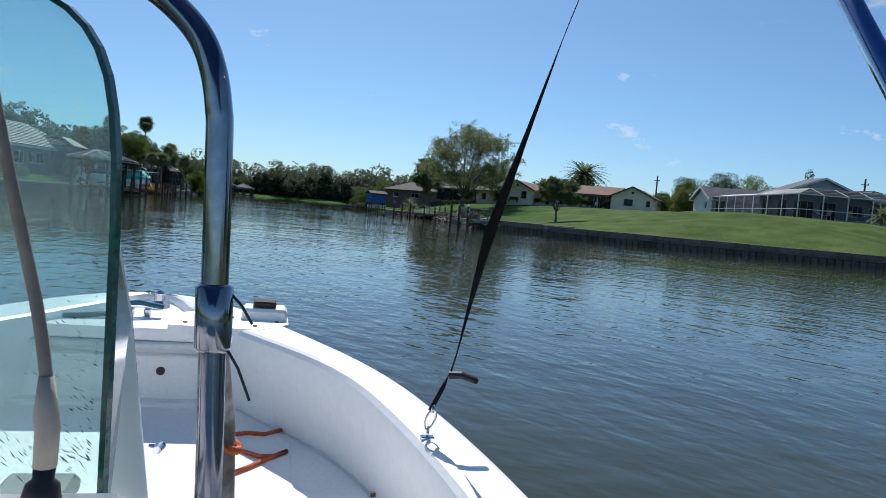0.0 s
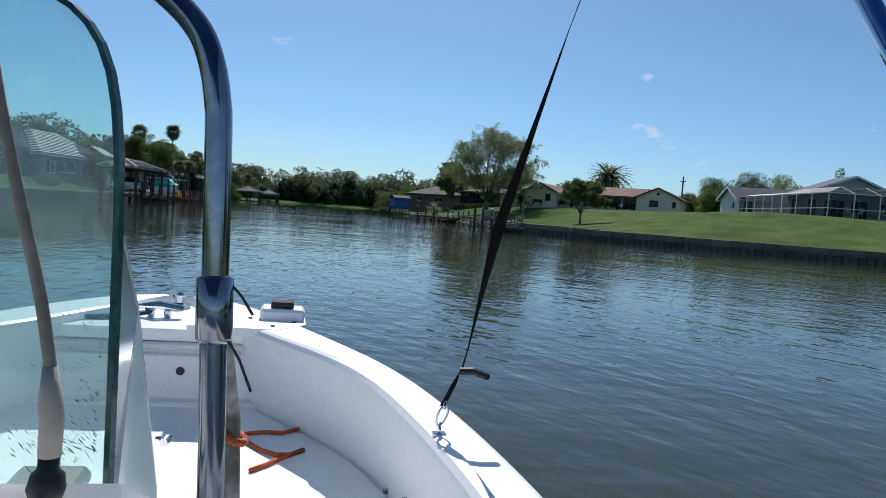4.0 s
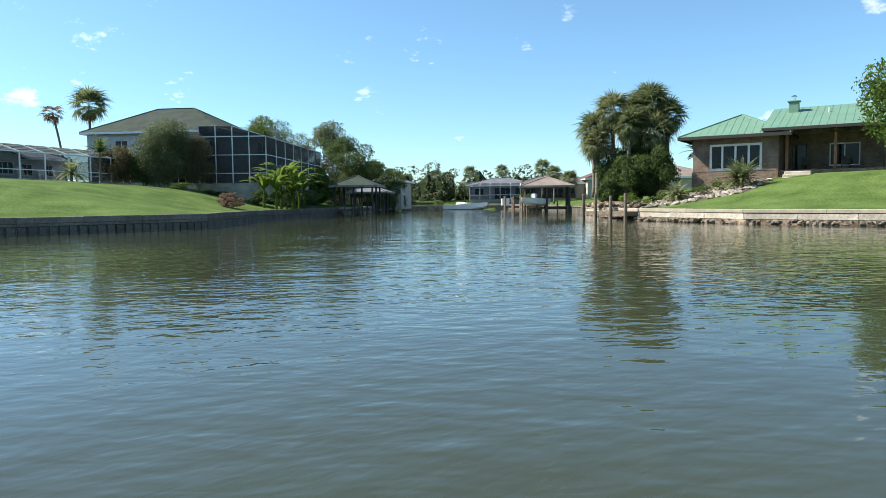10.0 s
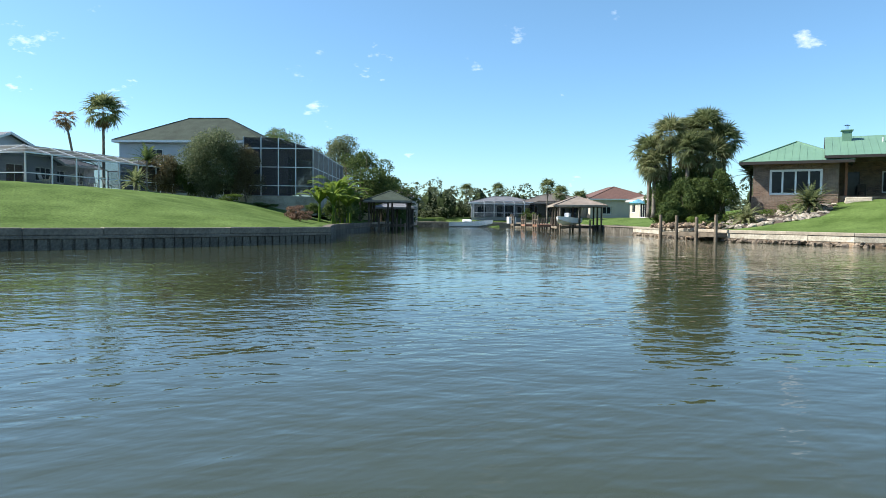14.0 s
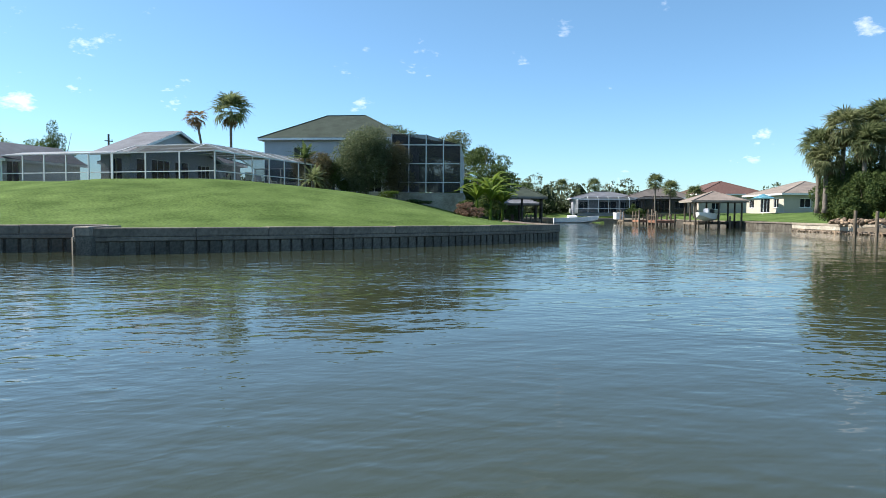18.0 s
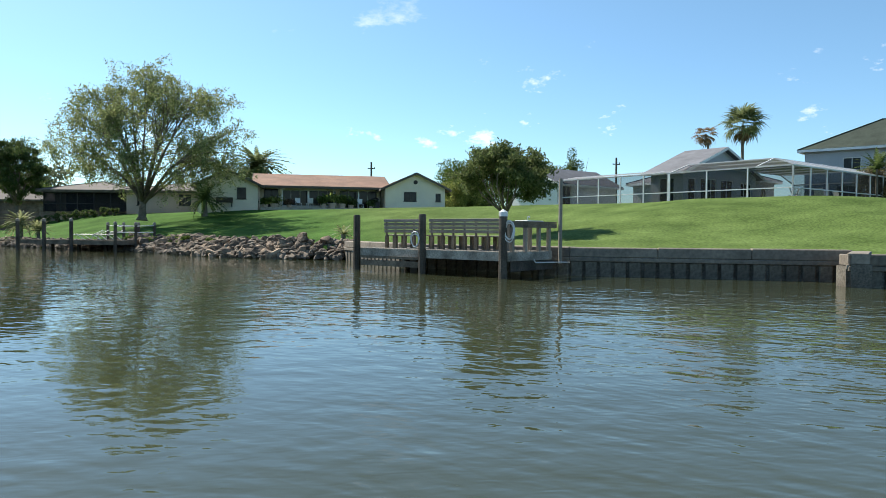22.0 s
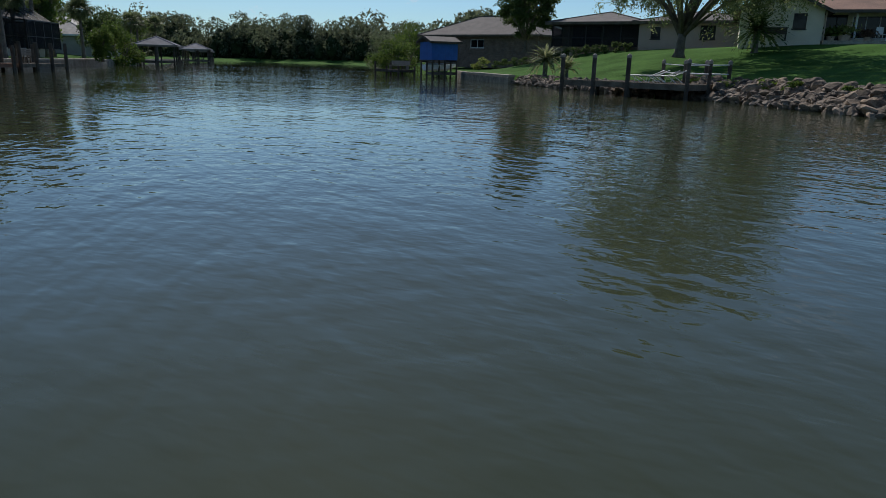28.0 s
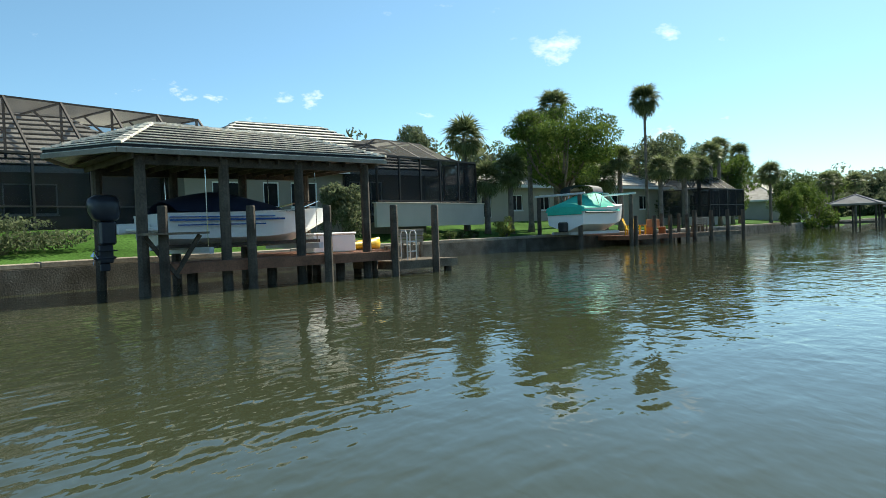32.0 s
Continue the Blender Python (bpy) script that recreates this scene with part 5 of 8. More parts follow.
bench(DM @ pz(0.55, 0.75, 0.744), 1.75, "slatted grey wooden bench on the timber dock", "dock benches")
bench(DM @ pz(2.55, 0.75, 0.744), 2.75, "long slatted grey wooden bench on the timber dock", "dock benches")
HS = thing("garden_hose", "coiled pale garden hose hung on a dock piling", "hose", m=DM @ pz(6.12, -0.02, 1.35))
bm = bmesh.new()
for r, dz in ((0.2, 0), (0.17, -0.03), (0.22, -0.05)):
    tube(bm, [(r * 0.8 * math.cos(a), 0.02 * math.sin(3 * a), dz + r * 1.3 * math.sin(a)) for a in [2 * math.pi * i / 16 for i in range(17)]], 0.018, 6)
part("coil", bm, M["foam"], HS)
RG = thing("rope_coil", "white rope looped round a dark dock piling", "rope", m=DM @ pz(2.72, -0.13, 1.05))
bm = bmesh.new()
for r, dz in ((0.17, 0), (0.15, -0.04)):
    tube(bm, [(r * math.cos(a), 0.02 * math.sin(2 * a), dz + r * 1.35 * math.sin(a)) for a in [2 * math.pi * i / 14 for i in range(15)]], 0.02, 6)
part("loop", bm, M["foam"], RG)
ST = thing("cleaning_table", "small white fish cleaning table on the dock rail", "table", m=DM @ pz(5.75, 1.6, 1.602, 90))
part("tabletop", boxes((-0.45, 0.4, -0.2, 0.25, 0.0, 0.03), bevel=0.008), M["foam"], ST)
bm = bmesh.new()
tube(bm, [(0, 0.1, 0.03), (0, 0.1, 0.16), (0.1, 0.1, 0.16), (0.1, 0.1, 0.12)], 0.014, 6)
part("tap", bm, M["steel"], ST)

# the small dock with rope rails, by the spreading tree
a2 = math.degrees(math.atan2(28.6 - 32.7, -20.5 + 26.3))
D2M = pz(-26.3, 32.7, 0, a2)
D2 = thing("dock", "small dark timber dock with capped posts and rope rail", "dock", m=D2M)
deck(D2, 0.1, 7.0, 0.1, 3.2, 0.66, along="x", material="wood", joist="wood_dark")
for px in (0.0, 2.0, 4.0):
    piling(D2, px, 0.0, 1.8, 0.1, "wood_dark", cap="wood_grey")
for px, py in ((3.6, 3.1), (4.8, 3.1), (5.9, 3.1), (7.05, 3.1), (7.05, 0.05), (7.05, 1.6)):
    piling(D2, px, py, 1.62, 0.085, "wood_dark", cap="wood_grey")
for px in (1.0, 3.0, 5.0, 6.4):
    piling(D2, px, 1.5, 0.45, 0.1, "wood_dark", name="support_post")
for pts in ([(3.6, 3.1, 1.5), (4.8, 3.1, 1.44), (7.05, 3.1, 1.5)], [(7.05, 3.1, 1.5), (7.05, 1.6, 1.46), (7.05, 0.05, 1.5)], [(7.05, 3.1, 1.1), (7.05, 0.05, 1.1)], [(3.6, 3.1, 1.1), (7.05, 3.1, 1.1)]):
    bm = bmesh.new()
    tube(bm, pts, 0.025, 6)
    part("rope_rail", bm, M["foam"], D2)


def lounger(m, label, group):
    T = thing("sun_lounger", label, "lounger", group, m)
    bm = bmesh.new()
    for y in (0.0, 0.55):
        tube(bm, [(0, y, 0.3), (1.25, y, 0.3), (1.85, y, 0.55)], 0.022, 6)
        tube(bm, [(0.15, y, 0.0), (0.2, y, 0.3), (0.75, y, 0.0)], 0.02, 6)
        tube(bm, [(1.1, y, 0.0), (1.25, y, 0.3), (1.7, y, 0.0)], 0.02, 6)
    part("frame", bm, M["foam"], T)
    for i in range(14):
        x = 0.06 + i * 0.13
        z = 0.3 if x < 1.25 else 0.3 + (x - 1.25) * 0.42
        part("strap", boxes((x, x + 0.1, 0.0, 0.55, z, z + 0.012)), M["foam"], T)


lounger(D2M @ pz(3.2, 0.9, 0.664, 12), "white strapped sun lounger on the small dock", "white loungers")
lounger(D2M @ pz(3.5, 1.8, 0.664, 4), "white strapped sun lounger on the small dock", "white loungers")

# the blue boathouse farther along the bank
BH = thing("boathouse", "bright blue boarded boathouse on pilings over water", "boathouse", m=pz(-43.1, 58.9, 0, -46) @ Matrix.Diagonal((0.84, 0.84, 0.9, 1)))
for i in range(12):
    x = i * 0.25
    part("board", boxes((x + 0.006, x + 0.244, 0.0, 0.03, 1.7, 3.4)), M["blue_wall"], BH)
for i in range(12):
    y = i * 0.25
    part("board", boxes((0.0, 0.03, y + 0.036, y + 0.274, 1.7, 3.4)), M["blue_wall"], BH)
    part("board", boxes((2.97, 3.0, y + 0.036, y + 0.274, 1.7, 3.4)), M["blue_wall"], BH)
gable_roof(BH, 0, 3.0, 0, 3.1, 3.4, 3.85, M["shingle_brown"], along="y", over=0.3, t=0.1, fascia="wood_dark")
for px in (0.1, 1.5, 2.9):
    for py in (0.15, 1.6, 3.0):
        piling(BH, px, py, 3.35 if px != 1.5 else 1.7, 0.1, "wood_dark")
part("floor_beam", boxes((0.05, 2.95, 0.05, 0.2, 1.55, 1.69), (0.05, 2.95, 2.9, 3.05, 1.55, 1.69)), M["wood_dark"], BH)
deck(BH, 1.7, 2.9, 0.2, 2.9, 0.55, along="x", material="wood")
JT = thing("dock", "low timber jetty with pilings beyond the blue boathouse", "dock", m=pz(-50.5, 66, 0, -40))
deck(JT, 0, 5, 0, 1.8, 0.55, along="x", material="wood_dark")
part("handrail", boxes((0, 5, 1.72, 1.8, 1.0, 1.06), (0, 5, 1.74, 1.78, 0.75, 0.8)), M["wood_dark"], JT)
part("bench", boxes((0.6, 4.4, 1.2, 1.6, 0.9, 0.96), (0.7, 0.8, 1.25, 1.55, 0.55, 0.9), (4.2, 4.3, 1.25, 1.55, 0.55, 0.9), (0.6, 4.4, 1.6, 1.65, 1.0, 1.4)), M["wood_grey"], JT)
for px in (0, 2.5, 5):
    for py in (0, 1.8):
        piling(JT, px, py, 1.3 if px == 0 else 0.9, 0.1, "wood_dark")

# ---- the side canal ----
def small_boathouse(m, w, d, roof_mat, label, eave=2.5, rise=0.9, deck_z=0.6, dark="wood_dark", walk="wood"):
    B = thing("boathouse", label, "boathouse", "canal boathouses", m)
    hip_roof(B, 0, w, 0, d, eave, eave + rise, M[roof_mat], over=0.45, t=0.1, fascia="wood_grey")
    for x in (0.1, w / 2, w - 0.1):
        for y in (0.1, d / 2, d - 0.1):
            if not (x == w / 2 and y == d / 2):
                piling(B, x, y, eave + 0.02, 0.1, dark, name="post")
    deck(B, 0, 0.9, 0, d, deck_z, along="x", material=walk)
    deck(B, 0.95, w, d - 0.9, d, deck_z, along="y", material=walk)
    for i in range(5):
        x = 0.3 + (w - 0.6) * i / 4
        piling(B, x, -0.25, 0.8 + 0.5 * (i % 2), 0.09, "wood", name="fender_post")
    return B


small_boathouse(pz(53.8, 21.0, 0, -57), 4.4, 4.4, "shingle_green", "dark green roofed boathouse on posts beside the seawall", eave=3.1, rise=1.2)
small_boathouse(pz(60.5, 25.5, 0, -57), 4.2, 4.6, "shingle_grey", "grey roofed boathouse on posts along the canal")
BL = small_boathouse(pz(66.8, 4.6, 0, -57), 5.0, 5.0, "shingle_tan", "tan roofed boathouse on posts with a lifted boat", eave=2.85, rise=1.1)
# timber dock at the corner of the stone wall
RD = thing("dock", "low timber dock with tall pilings at the stone wall", "dock", m=pz(46.3, -13.4, 0, -124))
deck(RD, 0.0, 5.6, 0.1, 1.5, 0.55, along="x")
for px, tp in ((0.0, 1.75), (1.7, 1.7), (3.7, 1.6), (5.5, 1.75)):
    piling(RD, px, 0.0, tp, 0.11, "wood")
for px in (3.6, 5.3):
    piling(RD, px, 1.3, 0.45, 0.14, "wood_dark", name="support_post")
# small docks farther along
for i, (x, y, out) in enumerate(((85.6, 13.1, 3.2), (90.2, 16.8, 3.8), (94.8, 20.4, 4.6))):
    T = thing("dock", "reddish timber dock on pilings along the canal wall", "dock", "canal docks", pz(x, y, 0, 37))
    mat_name = "wood" if i == 2 else "wood_red"
    deck(T, 0, 3.8, 0.5, out, 0.62, along="x", material=mat_name)
    for px in (0, 1.9, 3.8):
        piling(T, px, out, 1.9 + 0.25 * ((i + int(px)) % 2), 0.12, "wood")
        piling(T, px, 0.6, 1.5, 0.11, "wood_dark")
    part("fascia", boxes((0.0, 3.8, out - 0.02, out + 0.03, 0.3, 0.58), (-0.04, 0.01, 0.5, out, 0.3, 0.58)), M[mat_name], T)
    part("handrail", boxes((0.0, 3.8, out - 0.05, out + 0.05, 1.3, 1.36)), M["wood"], T)
DB = thing("dock_box", "white fibreglass dock box beside a canal dock", "dock box", m=pz(95.4, 25.6, 0.6, 37))
part("chest", boxes((0, 2.2, 0, 1.2, 0.02, 1.0), bevel=0.05), M["gelcoat"], DB)
part("lid", boxes((-0.04, 2.24, -0.04, 1.24, 1.0, 1.12), bevel=0.04), M["gelcoat_deck"], DB)


def hull(parent, L, B, H, material, name="hull", bottom=0.0, sheer=0.25, tip=0.06, ring=12):
    """A planing hull: y forward, transom at 0."""
    bm = bmesh.new()
    rows = []
    n = 14
    for i in range(n + 1):
        k = i / n
        hb = B / 2 * (1 - max(0, (k - 0.5) / 0.5) ** 2.3 * (1 - tip))
        z1 = bottom + H + sheer * k * k
        keel = bottom + H * 0.75 * max(0, (k - 0.65) / 0.35) ** 2
        chine = bottom + H * 0.3 + (H * 0.5) * max(0, (k - 0.5) / 0.5) ** 2
        y = L * k
        prof = [(-hb, z1), (-hb * 0.97, z1 - 0.06), (-hb * 0.86, chine), (0, keel), (hb * 0.86, chine), (hb * 0.97, z1 - 0.06), (hb, z1)]
        rows.append([bm.verts.new((x, y + (0.25 * (z - bottom) / H if i == n else 0), z)) for x, z in prof])
    for r0, r1 in zip(rows, rows[1:]):
        for a in range(6):
            bm.faces.new((r0[a], r0[a + 1], r1[a + 1], r1[a]))
    bm.faces.new(rows[0])
    bm.faces.new(rows[-1][::-1])
    for r0, r1 in zip(rows, rows[1:]):
        bm.faces.new((r0[0], r1[0], r1[6], r0[6]))
    return part(name, bm, material, parent)


LB = thing("motor_boat", "grey white runabout on a lift under the blue boathouse", "boat", m=pz(-43.1, 58.9, 0.55, -46) @ pz(0.72, 0.1, 0, -4))
hull(LB, 2.9, 1.1, 0.55, M["gelcoat"], sheer=0.12)
part("cover", boxes((-0.42, 0.42, 0.2, 2.0, 0.5, 0.72), bevel=0.1), M["stucco_grey"], LB, "grey fabric cover")
WB = thing("motor_boat", "small white motor boat lifted under the tan boathouse", "boat", m=pz(69.2, 3.6, 0.75, -57) @ pz(0, 0, 0, 150))
hull(WB, 4.6, 1.9, 0.8, M["gelcoat"], sheer=0.15)
part("console", boxes((-0.28, 0.28, 1.9, 2.4, 0.8, 1.35), bevel=0.05), M["stucco_grey"], WB)
part("outboard", boxes((-0.2, 0.2, -0.5, 0.0, 0.5, 1.3), (-0.06, 0.06, -0.35, -0.15, -0.3, 0.5), bevel=0.06), M["rubber"], WB)
YB = thing("motor_boat", "long white motor yacht moored at the canal end", "boat", m=pz(91.4, 36.0, 0.1, -147))
hull(YB, 7, 2.4, 1.0, M["gelcoat"], sheer=0.4, bottom=-0.3)
part("cabin", boxes((-0.75, 0.75, 2.2, 3.8, 0.7, 1.15), bevel=0.15), M["gelcoat"], YB)
part("windscreen", boxes((-0.7, 0.7, 3.5, 3.75, 1.14, 1.4), bevel=0.05), M["pane"], YB)


def canal_house(m, w, d, wall, roof, label, h=2.5, rise=1.8, cage=None):
    T = thing("house", label, "house", "canal houses", m)
    walls(T, 0, w, 0, d, h, M[wall], dict(f=[(1, 2.6, 0.8, 2.0, 2), (w * 0.4, w * 0.4 + 3, 0.1, 2.1, 3), (w - 3, w - 1.5, 0.8, 2.0, 2)], l=[(2, 3.5, 0.8, 2.0, 2)], r=[(2, 3.5, 0.8, 2.0, 2)]))
    hip_roof(T, 0, w, 0, d, h, h + rise, M[roof])
    if cage:
        screen_cage(T, cage[0], cage[1], -4.0, -0.1, 2.3, 0.5, 1.5, cage[2], cage[3], 6, 2, rails=(0.8,), sides="flr")
    return T


canal_house(pz(99.4, 36.7, 1.6, -56.8), 11.0, 8, "stucco_grey", "shingle_grey", "pale grey house with white pool screen at the canal end", rise=1.2, cage=(0.4, 10.6, "alum", "screen"))
canal_house(pz(124, 82, 1.5, -57), 14, 10, "stucco_cream", "shingle_tan", "cream house with pale tan roof at the canal end", cage=(2, 12, "alum", "screen"))
canal_house(pz(103.8, 29.0, 1.7, -64.7), 11, 9, "stucco_beige", "shingle_brown", "beige house with brown roof and dark screen", cage=(1.5, 9.5, "bronze", "screen_dark"))
canal_house(pz(118.6, 26.6, 1.6, 217), 15, 11, "stucco_beige", "red_roof", "beige house with red brown tile roof", h=3.2, rise=2.3)
canal_house(pz(99.6, 8.2, 1.7, 217), 12, 10, "stucco_beige", "shingle_tan", "beige house with tan roof and a patio umbrella")
canal_house(pz(72, 45, 1.9, -57), 13, 10, "stucco_beige", "shingle_brown", "dark roofed house behind canal-side trees")
UM = thing("patio_umbrella", "pale blue patio umbrella open beside a house", "umbrella", m=pz(89.6, 3.4, 1.75))
bm = bmesh.new()
tube(bm, [(0, 0, -0.3), (0, 0, 2.5)], 0.03, 7)
part("pole", bm, M["alum"], UM)
bm = bmesh.new()
rim = [bm.verts.new((1.5 * math.cos(k * math.pi / 4), 1.5 * math.sin(k * math.pi / 4), 1.95)) for k in range(8)]
peak = bm.verts.new((0, 0, 2.55))
for k in range(8):
    bm.faces.new((rim[k], rim[(k + 1) % 8], peak))
bmesh.ops.solidify(bm, geom=bm.faces[:], thickness=0.02)
part("canopy", bm, M["pale_blue"], UM)

# ---- the west bank: tiled boathouse, teal-covered boat, gardens ----
aL = math.degrees(math.atan2(11.6 - 3.9, -47 + 43.9))
LM = pz(-43.9, 3.9, 0, aL)      # x along the front posts, y inland
TB = thing("boathouse", "open timber boathouse with grey tiled hip roof over the water", "boathouse", m=LM)
EV = [(-0.88, 0.2, 3.4), (6.7, 0.2, 3.4), (6.7, 4.3, 3.4), (-0.88, 4.3, 3.4), (-1.95, 2.25, 3.4)]
RL, RR = (0.55, 2.1, 4.2), (5.2, 2.25, 4.12)
for f in ([EV[0], EV[1], RR, RL], [EV[1], EV[2], RR], [EV[2], EV[3], RL, RR], [EV[3], EV[4], RL], [EV[4], EV[0], RL]):
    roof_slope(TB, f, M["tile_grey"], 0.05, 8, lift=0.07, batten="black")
for u, v in zip(EV, EV[1:] + EV[:1]):
    bm = bmesh.new()
    beam(bm, (u[0], u[1], 3.38), (v[0], v[1], 3.38), 0.05, 0.11)
    part("fascia", bm, M["wood_grey"], TB)
for u, v in ((RL, EV[0]), (RL, EV[4]), (RL, EV[3]), (RR, EV[1]), (RR, EV[2]), (RL, RR)):
    n = 12
    for i in range(n):
        bm = bmesh.new()
        a, b = Vector(u).lerp(Vector(v), i / n), Vector(u).lerp(Vector(v), (i + 0.97) / n)
        beam(bm, a + Vector((0, 0, 0.135)), b + Vector((0, 0, 0.155)), 0.2, 0.06)
        part("ridge_tile", bm, M["tile_grey"], TB)
for i in range(14):
    x = -0.5 + i * 0.53
    bm = bmesh.new()
    beam(bm, (x, 0.3, 3.28), (x, 4.2, 3.28), 0.05, 0.14)
    part("rafter", bm, M["wood_dark"], TB)
part("ceiling_panel", boxes((-0.8, 6.6, 0.3, 4.2, 3.36, 3.39)), M["wood_dark"], TB)
for x in (-0.3, 1.75, 3.9, 6.1):
    for y in (0.5, 3.9):
        piling(TB, x, y, 3.3, 0.13, "wood_dark", name="post")
bm = bmesh.new()
for y in (0.5, 3.9):
    beam(bm, (-0.4, y, 3.2), (5.9, y, 3.2), 0.1, 0.2)
part("header_beam", bm, M["wood_dark"], TB)
for i, x in enumerate((0.0, 2.2, 4.45, 6.75, 8.35)):
    piling(TB, x, 0.0, 2.1, 0.115, "wood_dark", name="mooring_post")
deck(TB, 0.1, 6.8, 0.15, 1.5, 0.74, along="x", material="wood_red", board=0.15)
deck(TB, 4.9, 6.8, 1.63, 2.4, 0.74, along="x", material="wood_red", board=0.15)
deck(TB, 4.9, 8.4, 2.53, 5.6, 0.74, along="x", material="wood_red", board=0.15)
deck(TB, 6.95, 9.3, 0.15, 2.4, 0.42, along="x", material="wood", board=0.15)
piling(TB, 9.1, 0.3, 0.3, 0.12, "wood_dark", name="support_post")
for x in (1.0, 3.2, 5.4, 6.6):
    piling(TB, x, 0.9, 0.56, 0.13, "wood_dark", name="support_post")
for x in (6.0, 7.6):
    piling(TB, x, 3.2, 0.56, 0.13, "wood_dark", name="support_post")
part("cleaning_shelf", boxes((-0.5, 1.0, -0.25, 0.25, 1.42, 1.47)), M["wood"], TB)
bm = bmesh.new()
beam(bm, (-0.4, 0.1, 1.4), (0.35, 0.1, 0.4), 0.09)
beam(bm, (0.9, 0.1, 1.4), (0.3, 0.1, 0.5), 0.09)
part("brace", bm, M["wood_dark"], TB)

# the deck boat on its lift
VB = thing("deck_boat", "white deck boat with blue stripes and navy cover on a lift", "boat", m=LM @ pz(-0.2, 2.2, 1.03, -88))
hull(VB, 5.3, 2.2, 0.95, M["gelcoat"], sheer=0.15).location.y = 0.65
for z0, z1, y0, y1 in ((0.74, 0.79, 0.75, 4.0), (0.62, 0.65, 0.95, 3.4), (0.83, 0.855, 0.75, 3.7)):
    for s in (-1, 1):
        part("stripe", boxes((s * 1.095 - 0.02, s * 1.095 + 0.02, y0, y1, z0, z1)), M["blue_plastic"], VB)
bm = bmesh.new()
n = 8
for i in range(n + 1):
    y = 0.95 + 3.7 * i / n
    h = 0.5 * math.sin(math.pi * min(1, i / n + 0.12)) ** 0.7 + 0.06
    row = [bm.verts.new((x, y, 0.98 + h * (1 - (x / 1.06) ** 2) + 0.02 * math.sin(5 * x + y * 3))) for x in (-1.06, -0.6, 0, 0.6, 1.06)]
    if i:
        for a in range(4):
            bm.faces.new((last[a], last[a + 1], row[a + 1], row[a]))
    last = row
part("canvas_cover", bm, M["navy"], VB, smooth=True)
bm = bmesh.new()
rows = []
# cowl sections from its skirt up to the rounded lid: (height, half width, fore end, aft end)
for z, w, y0, y1 in ((0.80, 0.17, -0.18, -0.62), (0.86, 0.22, -0.12, -0.72), (1.02, 0.25, -0.08, -0.80), (1.22, 0.25, -0.08, -0.84), (1.36, 0.22, -0.12, -0.80), (1.44, 0.14, -0.22, -0.66)):
    c, l = (y0 + y1) / 2, (y0 - y1) / 2
    rows.append([bm.verts.new((w * math.copysign(abs(math.cos(t)) ** 0.6, math.cos(t)), c + l * math.copysign(abs(math.sin(t)) ** 0.6, math.sin(t)), z)) for t in [2 * math.pi * (k + 0.5) / 14 for k in range(14)]])
for r0, r1 in zip(rows, rows[1:]):
    for k in range(14):
        bm.faces.new((r0[k], r0[(k + 1) % 14], r1[(k + 1) % 14], r1[k]))
bm.faces.new(rows[0][::-1])
bm.faces.new(rows[-1])
om = part("outboard", bm, M["outboard"], VB, "dark grey outboard engine cowl", smooth=True)
part("midsection", boxes((-0.12, 0.12, -0.6, -0.2, 0.2, 0.8), bevel=0.05), M["outboard"], om)
part("bracket", boxes((-0.16, 0.16, -0.2, 0.62, 0.45, 0.72), bevel=0.03), M["gelcoat"], om, "white engine bracket")
part("lower_unit", boxes((-0.06, 0.06, -0.62, -0.28, -0.25, 0.2), (-0.16, 0.16, -0.72, -0.2, 0.04, 0.07), (-0.02, 0.02, -0.6, -0.35, -0.45, -0.25), bevel=0.02), M["outboard"], om)
bm = bmesh.new()
tube(bm, [(0, -0.2, -0.12), (0, -0.3, -0.12), (0, -0.66, -0.12), (0, -0.74, -0.12)], [0.02, 0.07, 0.07, 0.03], 9)
part("gear_case", bm, M["outboard"], om, smooth=True)
bm = bmesh.new()
for t in (0.3, 2.4, 4.5):
    slab(bm, [(0.03 * math.cos(t), -0.72, -0.12 + 0.03 * math.sin(t)), (0.17 * math.cos(t - 0.4), -0.70, -0.12 + 0.17 * math.sin(t - 0.4)), (0.17 * math.cos(t + 0.4), -0.76, -0.12 + 0.17 * math.sin(t + 0.4))], 0.012)
part("propeller", bm, M["steel"], om)
part("swim_platform", boxes((-0.95, -0.25, -0.05, 0.68, 0.5, 0.6), (0.25, 0.95, -0.05, 0.68, 0.5, 0.6), bevel=0.03), M["gelcoat"], VB)
bm = bmesh.new()
tube(bm, [(-1.0, 4.6, 1.05), (-0.7, 5.4, 1.28), (0, 5.95, 1.32), (0.7, 5.4, 1.28), (1.0, 4.6, 1.05)], 0.018, 6)
part("bow_rail", bm, M["steel"], VB)
LF = thing("boat_lift", "boat lift cradle with steel cables under the boathouse", "boat lift", m=LM)
for x in (1.4, 4.6):
    bm = bmesh.new()
    beam(bm, (x, 0.6, 1.0), (x, 3.8, 1.0), 0.12, 0.16)
    part("cradle_beam", bm, M["alum"], LF)
    for y in (0.8, 3.6):
        bm = bmesh.new()
        tube(bm, [(x, y, 1.0), (x, y, 3.3)], 0.012, 5)
        part("cable", bm, M["steel"], LF)
for y in (1.7, 2.7):
    part("bunk", boxes((0.5, 5.2, y - 0.07, y + 0.07, 1.08, 1.17)), M["wood_dark"], LF)
BX = thing("dock_box", "white fibreglass dock storage box on the deck", "dock box", m=LM @ pz(5.0, 1.65, 0.75))
part("body", boxes((0, 1.5, 0, 0.75, 0, 0.52), bevel=0.03), M["gelcoat"], BX)
